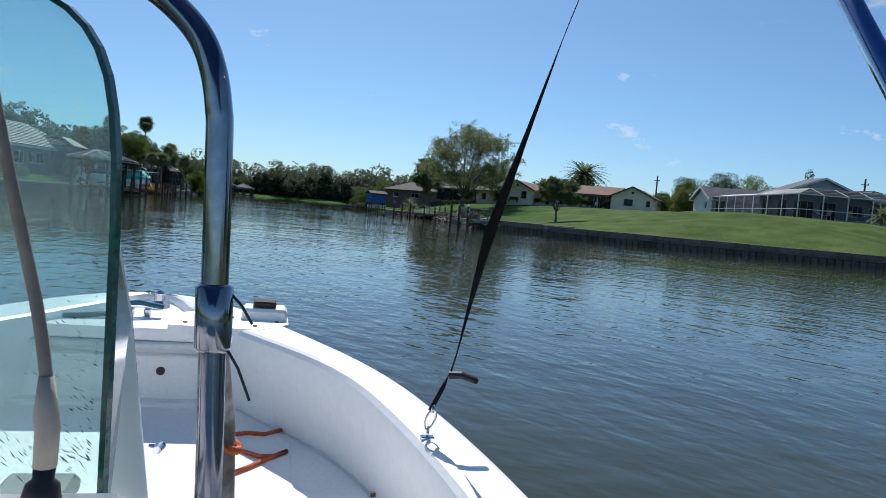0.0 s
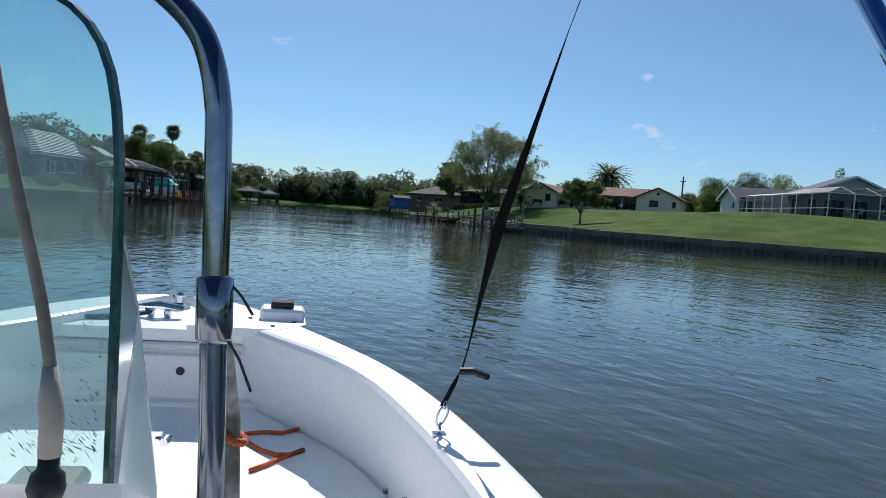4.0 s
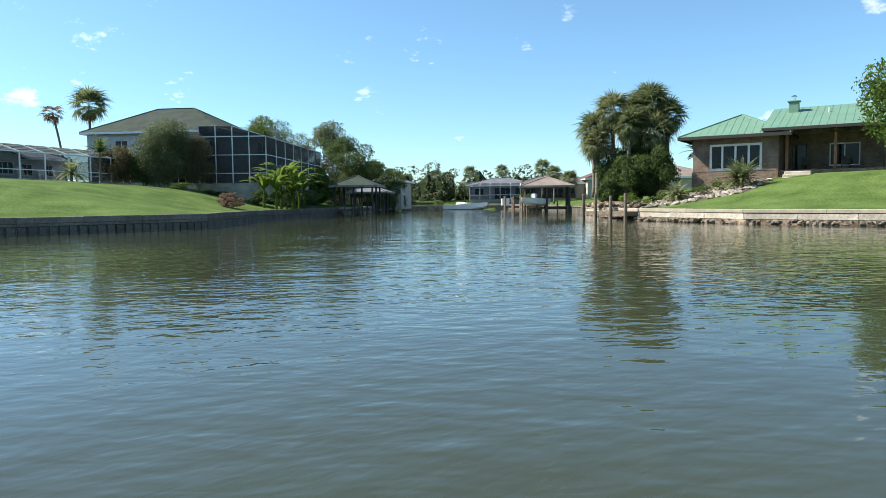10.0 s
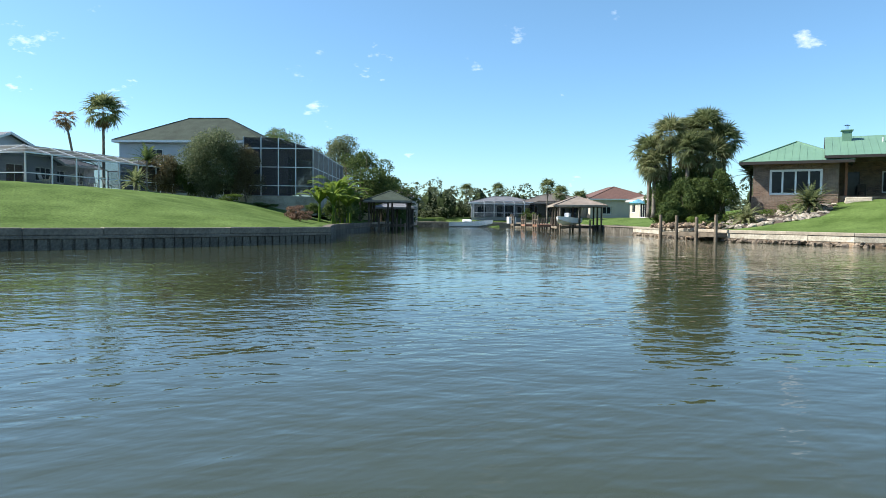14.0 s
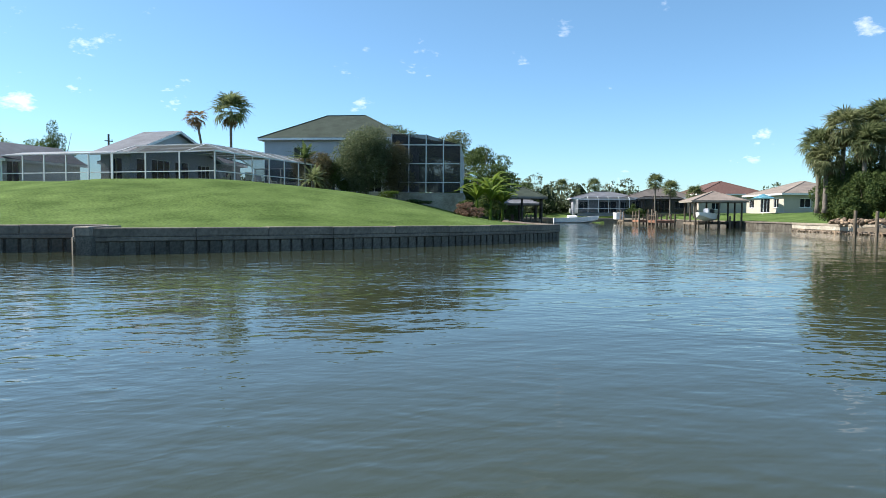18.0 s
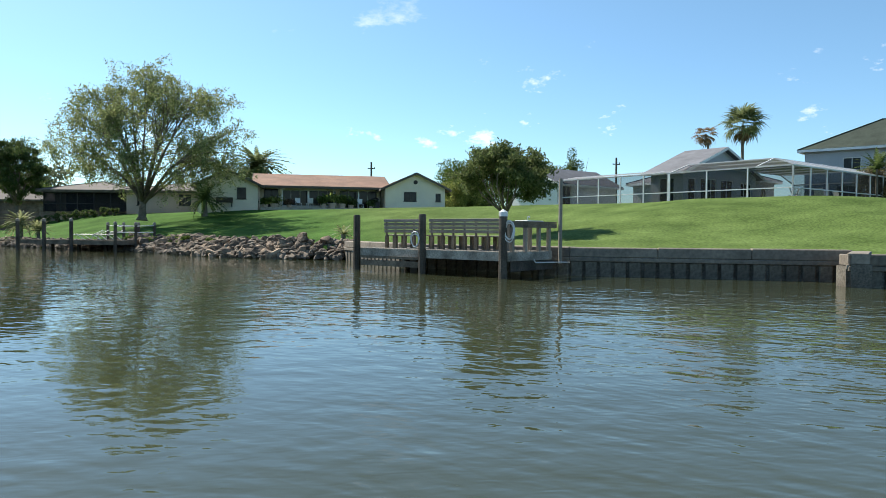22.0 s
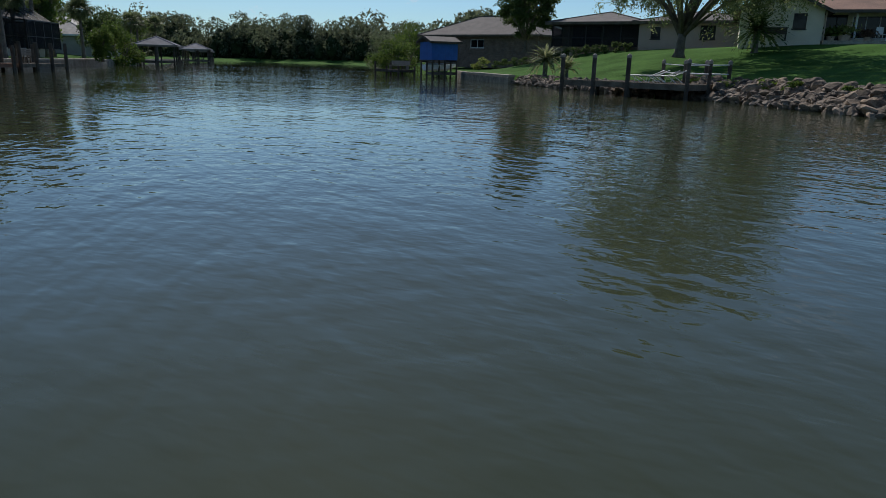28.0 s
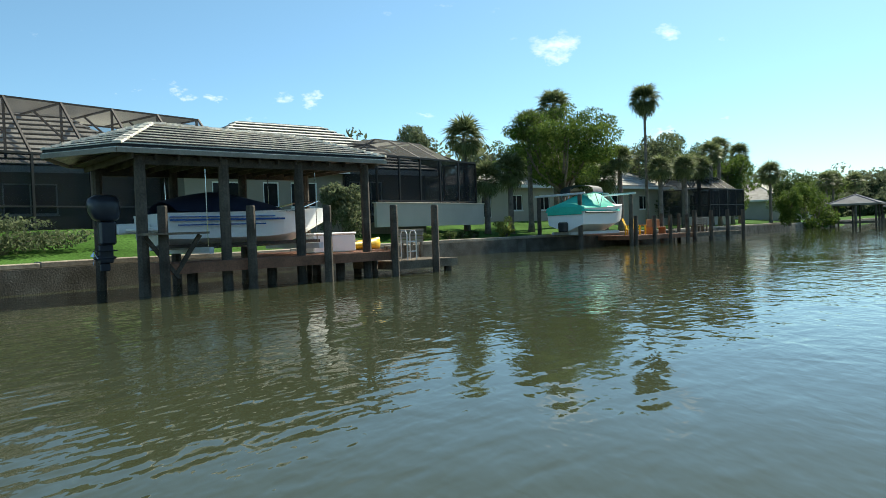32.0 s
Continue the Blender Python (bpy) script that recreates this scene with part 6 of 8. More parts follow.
part("lid", boxes((-0.03, 1.53, -0.03, 0.78, 0.525, 0.6), bevel=0.03), M["gelcoat"], BX)
KY = thing("kayak", "yellow plastic kayak lying on the dock", "kayak", m=LM @ pz(5.6, 3.0, 0.75))
bm = bmesh.new()
rows = []
for i in range(11):
    k = i / 10
    w = 0.34 * math.sin(math.pi * min(max(k, 0.02), 0.98)) ** 0.6
    h = 0.3 + 0.1 * (2 * k - 1) ** 2
    rows.append([bm.verts.new((2.8 * k, w * math.cos(a), h * 0.5 + h * 0.5 * math.sin(a))) for a in [2 * math.pi * j / 8 for j in range(8)]])
for r0, r1 in zip(rows, rows[1:]):
    for j in range(8):
        bm.faces.new((r0[j], r0[(j + 1) % 8], r1[(j + 1) % 8], r1[j]))
bm.faces.new(rows[0][::-1])
bm.faces.new(rows[-1])
part("hull", bm, M["yellow"], KY, smooth=True)
part("cockpit_rim", boxes((1.1, 1.8, -0.2, 0.2, 0.3, 0.33), bevel=0.01), M["rubber"], KY)
bench(LM @ pz(7.8, 1.5, 0.43), 1.3, "dark slatted bench at the end of the dock", "boathouse bench")
LD = thing("dock_ladder", "white swim ladder hoops at the edge of the low platform", "ladder", m=LM @ pz(7.5, 0.45, 0.42))
for x in (0.0, 0.36):
    bm = bmesh.new()
    tube(bm, [(x, -0.1, 0.0), (x, -0.1, 0.8), (x, -0.04, 0.9), (x, 0.14, 0.9), (x, 0.2, 0.8), (x, 0.2, 0.0)], 0.022, 6)
    part("rail", bm, M["foam"], LD)
for z in (0.25, 0.55):
    part("rung", boxes((0.02, 0.34, -0.13, -0.07, z, z + 0.03)), M["foam"], LD)

# the covered cabin boat on an open lift
TM = pz(-60.0, 24.7, 0, 105)      # x along the shore, y inland
CBT = thing("cabin_boat", "white cabin boat under a bright teal cover on a lift", "boat", m=TM @ pz(-0.35, 0.9, 0.95, -76))
hull(CBT, 6.4, 2.5, 1.3, M["gelcoat"], sheer=0.3)
part("rub_rail", boxes((-1.27, -1.2, 0.1, 3.6, 1.02, 1.1), (1.2, 1.27, 0.1, 3.6, 1.02, 1.1), bevel=0.02), M["rubber"], CBT)
bm = bmesh.new()
rows = []
n = 12
for i in range(n + 1):
    k = i / n
    y = 2.7 + 3.2 * k
    hb = 1.2 * (1 - 0.86 * k ** 2.2)
    z0 = 1.3 + 0.3 * (y / 6.9) ** 2
    h = 0.42 * (1 - k) ** 0.8 + 0.02
    rows.append([bm.verts.new((hb * s, y, z0 + h * (1 - abs(s) ** 2.6))) for s in (-1, -0.8, -0.5, 0, 0.5, 0.8, 1)])
    if i:
        for a in range(6):
            bm.faces.new((rows[-2][a], rows[-2][a + 1], rows[-1][a + 1], rows[-1][a]))
part("foredeck", bm, M["gelcoat"], CBT, smooth=True)
bm = bmesh.new()
rows = []
n = 14
for i in range(n + 1):
    k = i / n
    y = -0.06 + 4.3 * k
    h = 0.1 + 0.85 * math.sin(math.pi * min(1, 0.08 + 0.6 * k + 0.32 * max(0, k - 0.75) / 0.25 * 0.9)) ** 1.2
    rows.append([bm.verts.new((1.26 * s * (1 - 0.06 * k), y, (1.12 if abs(s) > 0.97 else 1.3) + h * (1 - abs(s) ** 2.2) + 0.025 * math.sin(9 * s + 7 * k))) for s in (-1, -0.93, -0.7, -0.35, 0, 0.35, 0.7, 0.93, 1)])
    if i:
        for a in range(8):
            bm.faces.new((rows[-2][a], rows[-2][a + 1], rows[-1][a + 1], rows[-1][a]))
bm.faces.new(rows[0][::-1])
part("cover", bm, M["teal"], CBT, "bright teal canvas cover", smooth=True)
part("transom_cover", boxes((-1.1, 1.1, -0.12, -0.07, 0.95, 1.4), bevel=0.02), M["teal"], CBT)
bm = bmesh.new()
for s in (-1, 1):
    tube(bm, [(s * 1.05, 4.0, 1.5), (s * 0.9, 3.4, 2.15), (0, 3.25, 2.28)], 0.03, 6)
part("windshield_frame", bm, M["alum"], CBT)
bm = bmesh.new()
n = 8
for i in range(n + 1):
    a = math.pi * i / n
    row = [bm.verts.new((-1.1 * math.cos(a), y, 2.2 + 0.45 * math.sin(a) ** 0.6)) for y in (1.3, 2.4)]
    if i:
        bm.faces.new((last[0], last[1], row[1], row[0]))
    last = row
part("bimini", bm, M["navy"], CBT, "folded navy canvas top", smooth=True)
for s in (-1, 1):
    bm = bmesh.new()
    tube(bm, [(s * 1.1, 1.4, 2.2), (s * 1.15, 1.9, 1.3), (s * 1.1, 2.35, 2.2)], 0.02, 6)
    part("bimini_frame", bm, M["steel"], CBT)
part("stern_drive", boxes((-0.2, 0.2, -0.5, 0.0, 0.0, 0.55), bevel=0.06), M["rubber"], CBT)
TL = thing("boat_lift", "boat lift with tall pilings and white top beams", "boat lift", m=TM)
for x in (0.0, 4.2):
    for y in (0.1, 3.4):
        piling(TL, x, y, 3.0, 0.12, "wood_dark")
for x in (0.0, 4.2):
    part("top_beam", boxes((x - 0.06, x + 0.06, -0.3, 3.7, 3.0, 3.11), bevel=0.02), M["alum"], TL)
for y in (1.0, 2.4):
    part("cradle", boxes((0.1, 4.1, y - 0.08, y + 0.08, 0.78, 0.94)), M["alum"], TL)
TD = thing("dock", "timber dock with pilings beside the covered boat", "dock", m=TM)
deck(TD, 4.6, 9.5, 0.2, 3.2, 0.58, along="x", material="wood_red")
deck(TD, 10.2, 15.5, 0.2, 2.6, 0.58, along="x", material="wood")
for x in (4.6, 6.3, 7.8, 9.5):
    piling(TD, x, 0.1, 1.75, 0.12, "wood_dark")
for x in (10.2, 12.0, 13.8, 15.6):
    piling(TD, x, 0.1, 2.0, 0.12, "wood_dark")
    piling(TD, x, 2.6, 1.9, 0.12, "wood_dark")


def garden_chair(m, label, group, material):
    C = thing("garden_chair", label, "chair", group, m)
    for i in range(5):
        x = -0.25 + i * 0.125
        bm = bmesh.new()
        slab(bm, [(x - 0.05, 0.5, 0.32), (x + 0.05, 0.5, 0.32), (x + 0.05, 0.78, 1.05 - 0.02 * abs(i - 2)), (x - 0.05, 0.78, 1.05 - 0.02 * abs(i - 2))], 0.025)
        part("back_slat", bm, M[material], C)
    for i in range(5):
        y = i * 0.11
        part("seat_slat", boxes((-0.28, 0.28, y, y + 0.09, 0.4 - y * 0.15, 0.42 - y * 0.15)), M[material], C)
    for s in (-1, 1):
        part("armrest", boxes((s * 0.36 - 0.07, s * 0.36 + 0.07, -0.1, 0.65, 0.58, 0.605), bevel=0.008), M[material], C)
        part("leg", boxes((s * 0.33 - 0.03, s * 0.33 + 0.03, -0.06, 0.03, 0, 0.58)), M[material], C)
        part("leg", boxes((s * 0.33 - 0.03, s * 0.33 + 0.03, 0.5, 0.58, 0, 0.58)), M[material], C)


garden_chair(TM @ pz(6.0, 1.3, 0.585, 30), "yellow slatted garden armchair on the dock", "yellow chairs", "yellow")
garden_chair(TM @ pz(6.9, 1.5, 0.585, 10), "yellow slatted garden armchair on the dock", "yellow chairs", "yellow")
OB = thing("bench", "orange stained wooden storage bench on the dock", "bench", m=TM @ pz(8.0, 1.6, 0.585))
part("seat", boxes((0, 1.3, 0, 0.5, 0.38, 0.44), bevel=0.01), M["orange_wood"], OB)
part("backrest", boxes((0, 1.3, 0.46, 0.52, 0.44, 0.95), bevel=0.01), M["orange_wood"], OB)
for x in (0.04, 1.26):
    part("side", boxes((x - 0.04, x + 0.04, 0, 0.5, 0, 0.38)), M["orange_wood"], OB)
bench(TM @ pz(12.2, 1.6, 0.585), 1.6, "dark slatted bench on the far dock", "far dock bench")


# houses behind the west bank
def garden_house(m, parts_, label, roof="tile_far", wall="stucco_beige", h=2.6, courses=0):
    T = thing("house", label, "house", "west bank houses", m)
    for x0, x1, y0, y1, rise, ops in parts_:
        walls(T, x0, x1, y0, y1, h, M[wall], ops)
        hip_roof(T, x0, x1, y0, y1, h, h + rise, M[roof], courses=courses)
    return T


H2 = garden_house(pz(-58.8, 4.3, 1.75, 108), [(0, 13.0, 0, 8.2, 2.75, dict(f=[(1.2, 2.7, 0.7, 2.1, 2), (3.6, 4.4, 0.9, 2.1, 1), (5.0, 6.4, 0.9, 2.1, 2), (8.2, 10.2, 0.5, 2.2, 3)])), (-13.5, -0.3, 2.5, 11.5, 3.6, dict(f=[(2, 5, 0.1, 2.2, 3), (7, 9, 0.8, 2.1, 2)]))],
                  "taupe stucco house with grey tiled roof behind the boathouse", roof="tile_grey", courses=14, wall="stucco_taupe")
SC1 = thing("pool_screen", "tall dark bronze pool screen with flat-topped roof", "pool screen", "west bank screens", pz(-52.7, -6.5, 1.75, 124))
screen_cage(SC1, 0.0, 15.4, 0.0, 7.0, 3.0, 2.45, 2.2, "bronze", "screen_dark", 7, 3, rails=(1.0,), sides="flr", falls="f")
for k in range(7):
    x = 2.2 * k
    bm = bmesh.new()
    beam(bm, (x, 2.2, 3.0), (x, 2.2, 5.4), 0.08)
    beam(bm, (x, 2.2, 4.0), (x, 4.6, 5.4), 0.07)
    part("brace", bm, M["bronze"], SC1)
SC2 = thing("pool_screen", "dark bronze pool screen with domed roof on a low beige wall", "pool screen", "west bank screens", pz(-59.2, 13.0, 1.75, 121))
screen_cage(SC2, 0, 8.0, 0, 4.6, 3.3, 1.15, 2.2, "bronze", "screen_dark", 5, 2, rails=(1.1,), sides="flr")
part("low_wall", boxes((-0.4, 8.3, -0.3, -0.12, -0.2, 0.95)), M["stucco_beige"], SC2)
part("wall_cap", boxes((-0.45, 8.35, -0.34, -0.08, 0.95, 1.01), bevel=0.01), M["stucco_beige"], SC2)
PB = thing("patio_table", "small round patio table inside the pool screen", "table", m=pz(-60.9, 14.6, 1.76))
bm = bmesh.new()
tube(bm, [(0, 0, 0), (0, 0, 0.7)], [0.2, 0.05], 8)
part("pedestal", bm, M["bronze"], PB)
bm = bmesh.new()
tube(bm, [(0, 0, 0.7), (0, 0, 0.74)], 0.55, 14)
part("tabletop", bm, M["foam"], PB)
garden_house(pz(-73.3, 23.6, 1.8, 108), [(0, 10, 0, 8, 1.6, dict(f=[(1, 2.0, 0.3, 2.2, 2), (4, 5.2, 0.8, 2.0, 2), (7, 8.2, 0.8, 2.0, 2)])), ], "beige stucco house with pale tiled roof behind the oak", courses=9)
garden_house(pz(-75.8, 36.5, 1.7, 112), [(0, 10, 0, 9, 2.3, dict(f=[(1, 2.6, 0.1, 2.2, 2), (5, 6.4, 0.8, 2.0, 2), (8, 9.2, 0.8, 2.0, 2)])), ], "beige stucco house with grey tiled hip roof by a dock", courses=9)
garden_house(pz(-79.5, 47.5, 1.6, 118), [(0, 12, 0, 9, 2.6, dict(f=[(1, 2.6, 0.1, 2.2, 2), (5, 7.5, 0.1, 2.2, 2), (9, 11, 0.8, 2.0, 2)])), ], "beige stucco house with grey hip roof among trees", courses=9)
SC3 = thing("pool_screen", "dark bronze pool screen behind palms", "pool screen", "west bank screens", pz(-73.2, 43.6, 1.6, 114))
screen_cage(SC3, 0, 6.5, -1, 3.5, 2.3, 1.1, 1.6, "bronze", "screen_dark", 4, 2, rails=(1.0,), sides="flr")
garden_house(pz(-104, 84, 1.3, 118), [(0, 14, 0, 11, 2.8, dict(f=[(2, 4, 0.8, 2.0, 2), (8, 10, 0.8, 2.0, 2)])), ], "beige house with grey hip roof on the far bank")
garden_house(pz(-122, 108, 1.3, 118), [(0, 14, 0, 11, 2.8, dict(f=[(2, 4, 0.8, 2.0, 2), (8, 10, 0.8, 2.0, 2)])), ], "beige house with grey hip roof on the far bank")
for i, (x, y) in enumerate(((-86.5, 80.5), (-108, 118), (-124, 140), (-141, 165))):
    small_boathouse(pz(x, y, 0, 122), 6.0, 5.0, "shingle_grey", "grey shingled open boathouse on the far west bank", eave=2.6, rise=1.2)
GZ2 = thing("picnic_shelter", "small dark roofed shelter on posts by the far shore", "shelter", m=pz(-109, 203, 0.3, 15))
hip_roof(GZ2, 0, 5, 0, 4, 2.4, 3.6, M["shingle_brown"], t=0.1, fascia="wood_dark")
for x in (0.2, 4.8):
    for y in (0.2, 3.8):
        piling(GZ2, x, y, 2.4, 0.1, "wood_dark", bottom=-1.0)

# ---- trees and plants ----
def leaf_cloud(rng, blobs, n, size, flat=0.0):
    """Verts and faces of n small leaf quads spread through ellipsoid clumps (x, y, z, rx, ry, rz)."""
    vol = np.array([b[3] * b[4] * b[5] for b in blobs]) ** 0.75
    pick = rng.choice(len(blobs), n, p=vol / vol.sum())
    b = np.array(blobs)[pick]
    d = rng.normal(size=(n, 3))
    d /= np.linalg.norm(d, axis=1)[:, None]
    r = rng.uniform(0.35, 1.0, n) ** 0.45
    c = b[:, :3] + d * r[:, None] * b[:, 3:6] * rng.uniform(0.85, 1.12, (n, 1))
    a = rng.normal(size=(n, 3))
    a[:, 2] *= 1 - flat
    a /= np.linalg.norm(a, axis=1)[:, None]
    h = np.cross(a, d + rng.normal(size=(n, 3)) * 0.6)
    h /= np.linalg.norm(h, axis=1)[:, None] + 1e-9
    s = size * rng.uniform(0.6, 1.4, n)[:, None]
    v = np.stack([c - a * s, c + h * s * 0.45, c + a * s, c - h * s * 0.45], 1).reshape(-1, 3)
    f = np.arange(n * 4).reshape(n, 4)
    return v, f


def clump_blobs(rng, cx, cy, cz, rx, ry, rz, k, sub=0.42):
    """k clumps set over an ellipsoid crown, more towards its skin."""
    out = []
    for _ in range(k):
        d = rng.normal(size=3)
        d /= np.linalg.norm(d)
        r = rng.uniform(0.3, 0.85) ** 0.6
        q = sub * rng.uniform(0.6, 1.25)
        out.append((cx + d[0] * rx * r, cy + d[1] * ry * r, cz + d[2] * rz * r, rx * q, ry * q, rz * q * 0.8))
    return out


def broad_tree(x, y, h, spread, label, leaf="leaf", n=5000, size=0.12, trunk=0.25, fork=0.3, clumps=34, seed=1, z=None, lean=(0, 0), low=0.32, sub=0.36, limbs=7, category="tree", mat_bark="bark"):
    rng = np.random.default_rng(seed)
    z = ground_z(x, y) - 0.05 if z is None else z
    T = thing("tree", label, category, m=pz(x, y, z))
    bm = bmesh.new()
    top = Vector((lean[0] * 0.25, lean[1] * 0.25, h * fork))
    tube(bm, [(0, 0, 0), (0.02, 0.01, h * fork * 0.15), top * 0.55, top], [trunk * 1.35, trunk, trunk * 0.85, trunk * 0.75], 9)
    cz = h * (1 + low) / 2
    for i in range(limbs):
        a = 2 * math.pi * i / limbs + rng.uniform(-0.4, 0.4)
        r = spread * rng.uniform(0.35, 0.8)
        e = Vector((lean[0] + math.cos(a) * r, lean[1] + math.sin(a) * r, h * rng.uniform(0.62, 0.9)))
        mid = top.lerp(e, 0.5) + Vector((math.cos(a) * 0.12 * spread, math.sin(a) * 0.12 * spread, -0.03 * h))
        tube(bm, [top * rng.uniform(0.75, 1.0), mid, e], [trunk * 0.5, trunk * 0.3, trunk * 0.08], 6)
        for j in range(3):
            b0 = mid.lerp(e, rng.uniform(0, 0.7))
            b1 = b0 + Vector((rng.uniform(-0.22, 0.22), rng.uniform(-0.22, 0.22), rng.uniform(0, 0.16))) * spread
            tube(bm, [b0, b0.lerp(b1, 0.5) + Vector((0, 0, 0.02 * h)), b1], [trunk * 0.2, trunk * 0.13, trunk * 0.04], 5)
    part("trunk", bm, M[mat_bark], T, smooth=True)
    blobs = clump_blobs(rng, lean[0], lean[1], cz, spread, spread, h * (1 - low) / 2, clumps, sub)
    v, f = leaf_cloud(rng, blobs, n, size)
    raw("crown", v.tolist(), f.tolist(), M[leaf], T)
    return T


def branching_tree(x, y, h, spread, label, leaf, seed, trunk=0.3, fork=0.15, limbs=9, boughs=7, twigs=7, leaves=95, size=0.11, droop=0.25, z=None, lean=(0, 0), low=0.2, spray=0.55, el0=-0.25, mid=0.5):
    """A tree grown from limbs to boughs to twigs, with sprays of leaves hanging about each twig."""
    rng = np.random.default_rng(seed)
    z = ground_z(x, y) - 0.05 if z is None else z
    T = thing("tree", label, "tree", m=pz(x, y, z))
    bm = bmesh.new()
    top = Vector((lean[0] * 0.1, lean[1] * 0.1, h * fork))
    tube(bm, [(0, 0, 0), (0.02, 0.01, h * fork * 0.2), top * 0.6, top * 1.15], [trunk * 1.5, trunk * 1.05, trunk * 0.9, trunk * 0.7], 10)
    centre = Vector((lean[0], lean[1], h * (mid + low * 0.35)))
    half = h - centre.z

    def skin(az, el):
        return centre + Vector((math.cos(az) * math.cos(el) * spread, math.sin(az) * math.cos(el) * spread, math.sin(el) * (half if el > 0 else centre.z - h * low)))

    sprays = []
    for i in range(limbs):
        az = 2.399 * i + rng.uniform(-0.3, 0.3)
        el = el0 + (1.3 - el0) * (i + 0.5) / limbs
        goal = skin(az, el) * 0.62 + centre * 0.38 * rng.uniform(0.8, 1.1)
        bend = top.lerp(goal, 0.45) + Vector((rng.normal() * 0.2, rng.normal() * 0.2, 0.05 * h))
        r0 = trunk * rng.uniform(0.38, 0.55)
        tube(bm, [top * rng.uniform(0.8, 1.1), bend, goal], [r0, r0 * 0.62, r0 * 0.3], 7)
        for j in range(boughs):
            k = (j + 0.6) / boughs
            start = bend.lerp(goal, k) if j else top.lerp(bend, 0.8)
            end = skin(az + rng.normal() * 0.55, el + rng.normal() * 0.32)
            end = start.lerp(end, rng.uniform(0.55, 0.97))
            elbow = start.lerp(end, 0.5) + Vector((rng.normal() * 0.25, rng.normal() * 0.25, 0.06 * spread))
            r1 = r0 * 0.3
            tube(bm, [start, elbow, end], [r1, r1 * 0.6, r1 * 0.22], 5)
            for q in range(twigs):
                a = (start.lerp(elbow, 0.6) if q % 3 == 0 else elbow).lerp(end, (q + 0.5) / twigs)
                b = a + Vector((rng.normal(), rng.normal(), rng.normal() * 0.5 + 0.15)) * spread * 0.1
                tube(bm, [a, a.lerp(b, 0.6) + Vector((0, 0, 0.05)), b], [r1 * 0.3, r1 * 0.2, 0.006], 3)
                sprays.append((a.lerp(b, 0.55), b))
    part("trunk", bm, M["bark"], T, smooth=True)
    n = len(sprays) * leaves
    p0 = np.repeat(np.array([tuple(p) for p, _ in sprays]), leaves, 0)
    p1 = np.repeat(np.array([tuple(p) for _, p in sprays]), leaves, 0)
    c = p0 + (p1 - p0) * rng.uniform(0, 1.25, (n, 1)) + rng.normal(size=(n, 3)) * np.array((0.3, 0.3, 0.22)) * spray
    c[:, 2] -= droop * rng.uniform(0, 1, n) ** 2
    a = rng.normal(size=(n, 3)) + np.array((0, 0, -0.4))
    a /= np.linalg.norm(a, axis=1)[:, None]
    g = np.cross(a, rng.normal(size=(n, 3)))
    g /= np.linalg.norm(g, axis=1)[:, None] + 1e-9
    sz = size * rng.uniform(0.6, 1.4, n)[:, None]
    v = np.stack([c - a * sz, c + g * sz * 0.42, c + a * sz, c - g * sz * 0.42], 1).reshape(-1, 3)
    raw("crown", v.tolist(), np.arange(n * 4).reshape(n, 4).tolist(), M[leaf], T)
    return T


def frond(rng, length, droop, width, n, out):
    """Leaflets along one arching feather frond, as quads in its own frame (x outward, z up)."""
    vs = []
    pts = []
    for i in range(n + 1):
        k = i / n
        pts.append((length * k * (1 - 0.18 * droop * k), 0, out * length * k - droop * length * k * k))
    for i in range(n):
        p, q = np.array(pts[i]), np.array(pts[i + 1])
        k = (i + 0.5) / n
        w = width * math.sin(math.pi * min(1, 0.12 + k * 0.9)) ** 0.7
        for s in (-1, 1):
            tip = (p + q) / 2 + np.array([w * 0.55, s * w, -w * 0.35 * rng.uniform(0.6, 1.4)])
            vs += [p, q, tip + (q - p) * 0.25, tip - (q - p) * 0.1]
    return np.array(vs)


def fan(rng, length, width, blades):
    """A fan leaf on its stalk (x outward): pleated blades with drooping tips."""
    vs = [(0, -0.014, 0), (0, 0.014, 0), (length * 0.5, 0.012, 0.02), (length * 0.5, -0.012, 0.02)]
    c = np.array((length * 0.5, 0, 0.02))
    for i in range(blades):
        a = (i / (blades - 1) - 0.5) * 3.7
        d = np.array((math.cos(a), math.sin(a), 0))
        s = np.array((-math.sin(a), math.cos(a), 0))
        L = width * (0.72 + 0.28 * math.cos(a)) * rng.uniform(0.82, 1.12)
        m = c + d * L * 0.55 + np.array((0, 0, -0.05 * L))
        tip = c + d * L * 0.96 + np.array((0, 0, -0.42 * L * rng.uniform(0.4, 1.5)))
        w = L * 0.052
        vs += [c - s * w * 0.3, c + s * w * 0.3, m + s * w, m - s * w]
        vs += [m - s * w, m + s * w, tip + s * w * 0.12, tip - s * w * 0.12]
    return np.array(vs)


def palm_crown(rng, n, length, style="feather", droop=0.7, width=0.28, lo=-0.9, hi=1.2):
    out = []
    for i in range(n):
        az = 2.399 * i + rng.uniform(-0.25, 0.25)
        el = lo + (hi - lo) * ((i + 0.5) / n) ** 0.8
        L = length * rng.uniform(0.85, 1.1)
        if style == "feather":
            v = frond(rng, L, droop * rng.uniform(0.8, 1.2) * (0.6 + 0.4 * math.cos(el)), width, 9, 0.1)
        else:
            v = fan(rng, L, L * 0.62, 17)
        e = Euler((rng.uniform(-0.3, 0.3), -el, az)).to_matrix()
        R = np.array(e)
        out.append(v @ R.T)
    v = np.concatenate(out)
    return v, np.arange(len(v)).reshape(-1, 4)


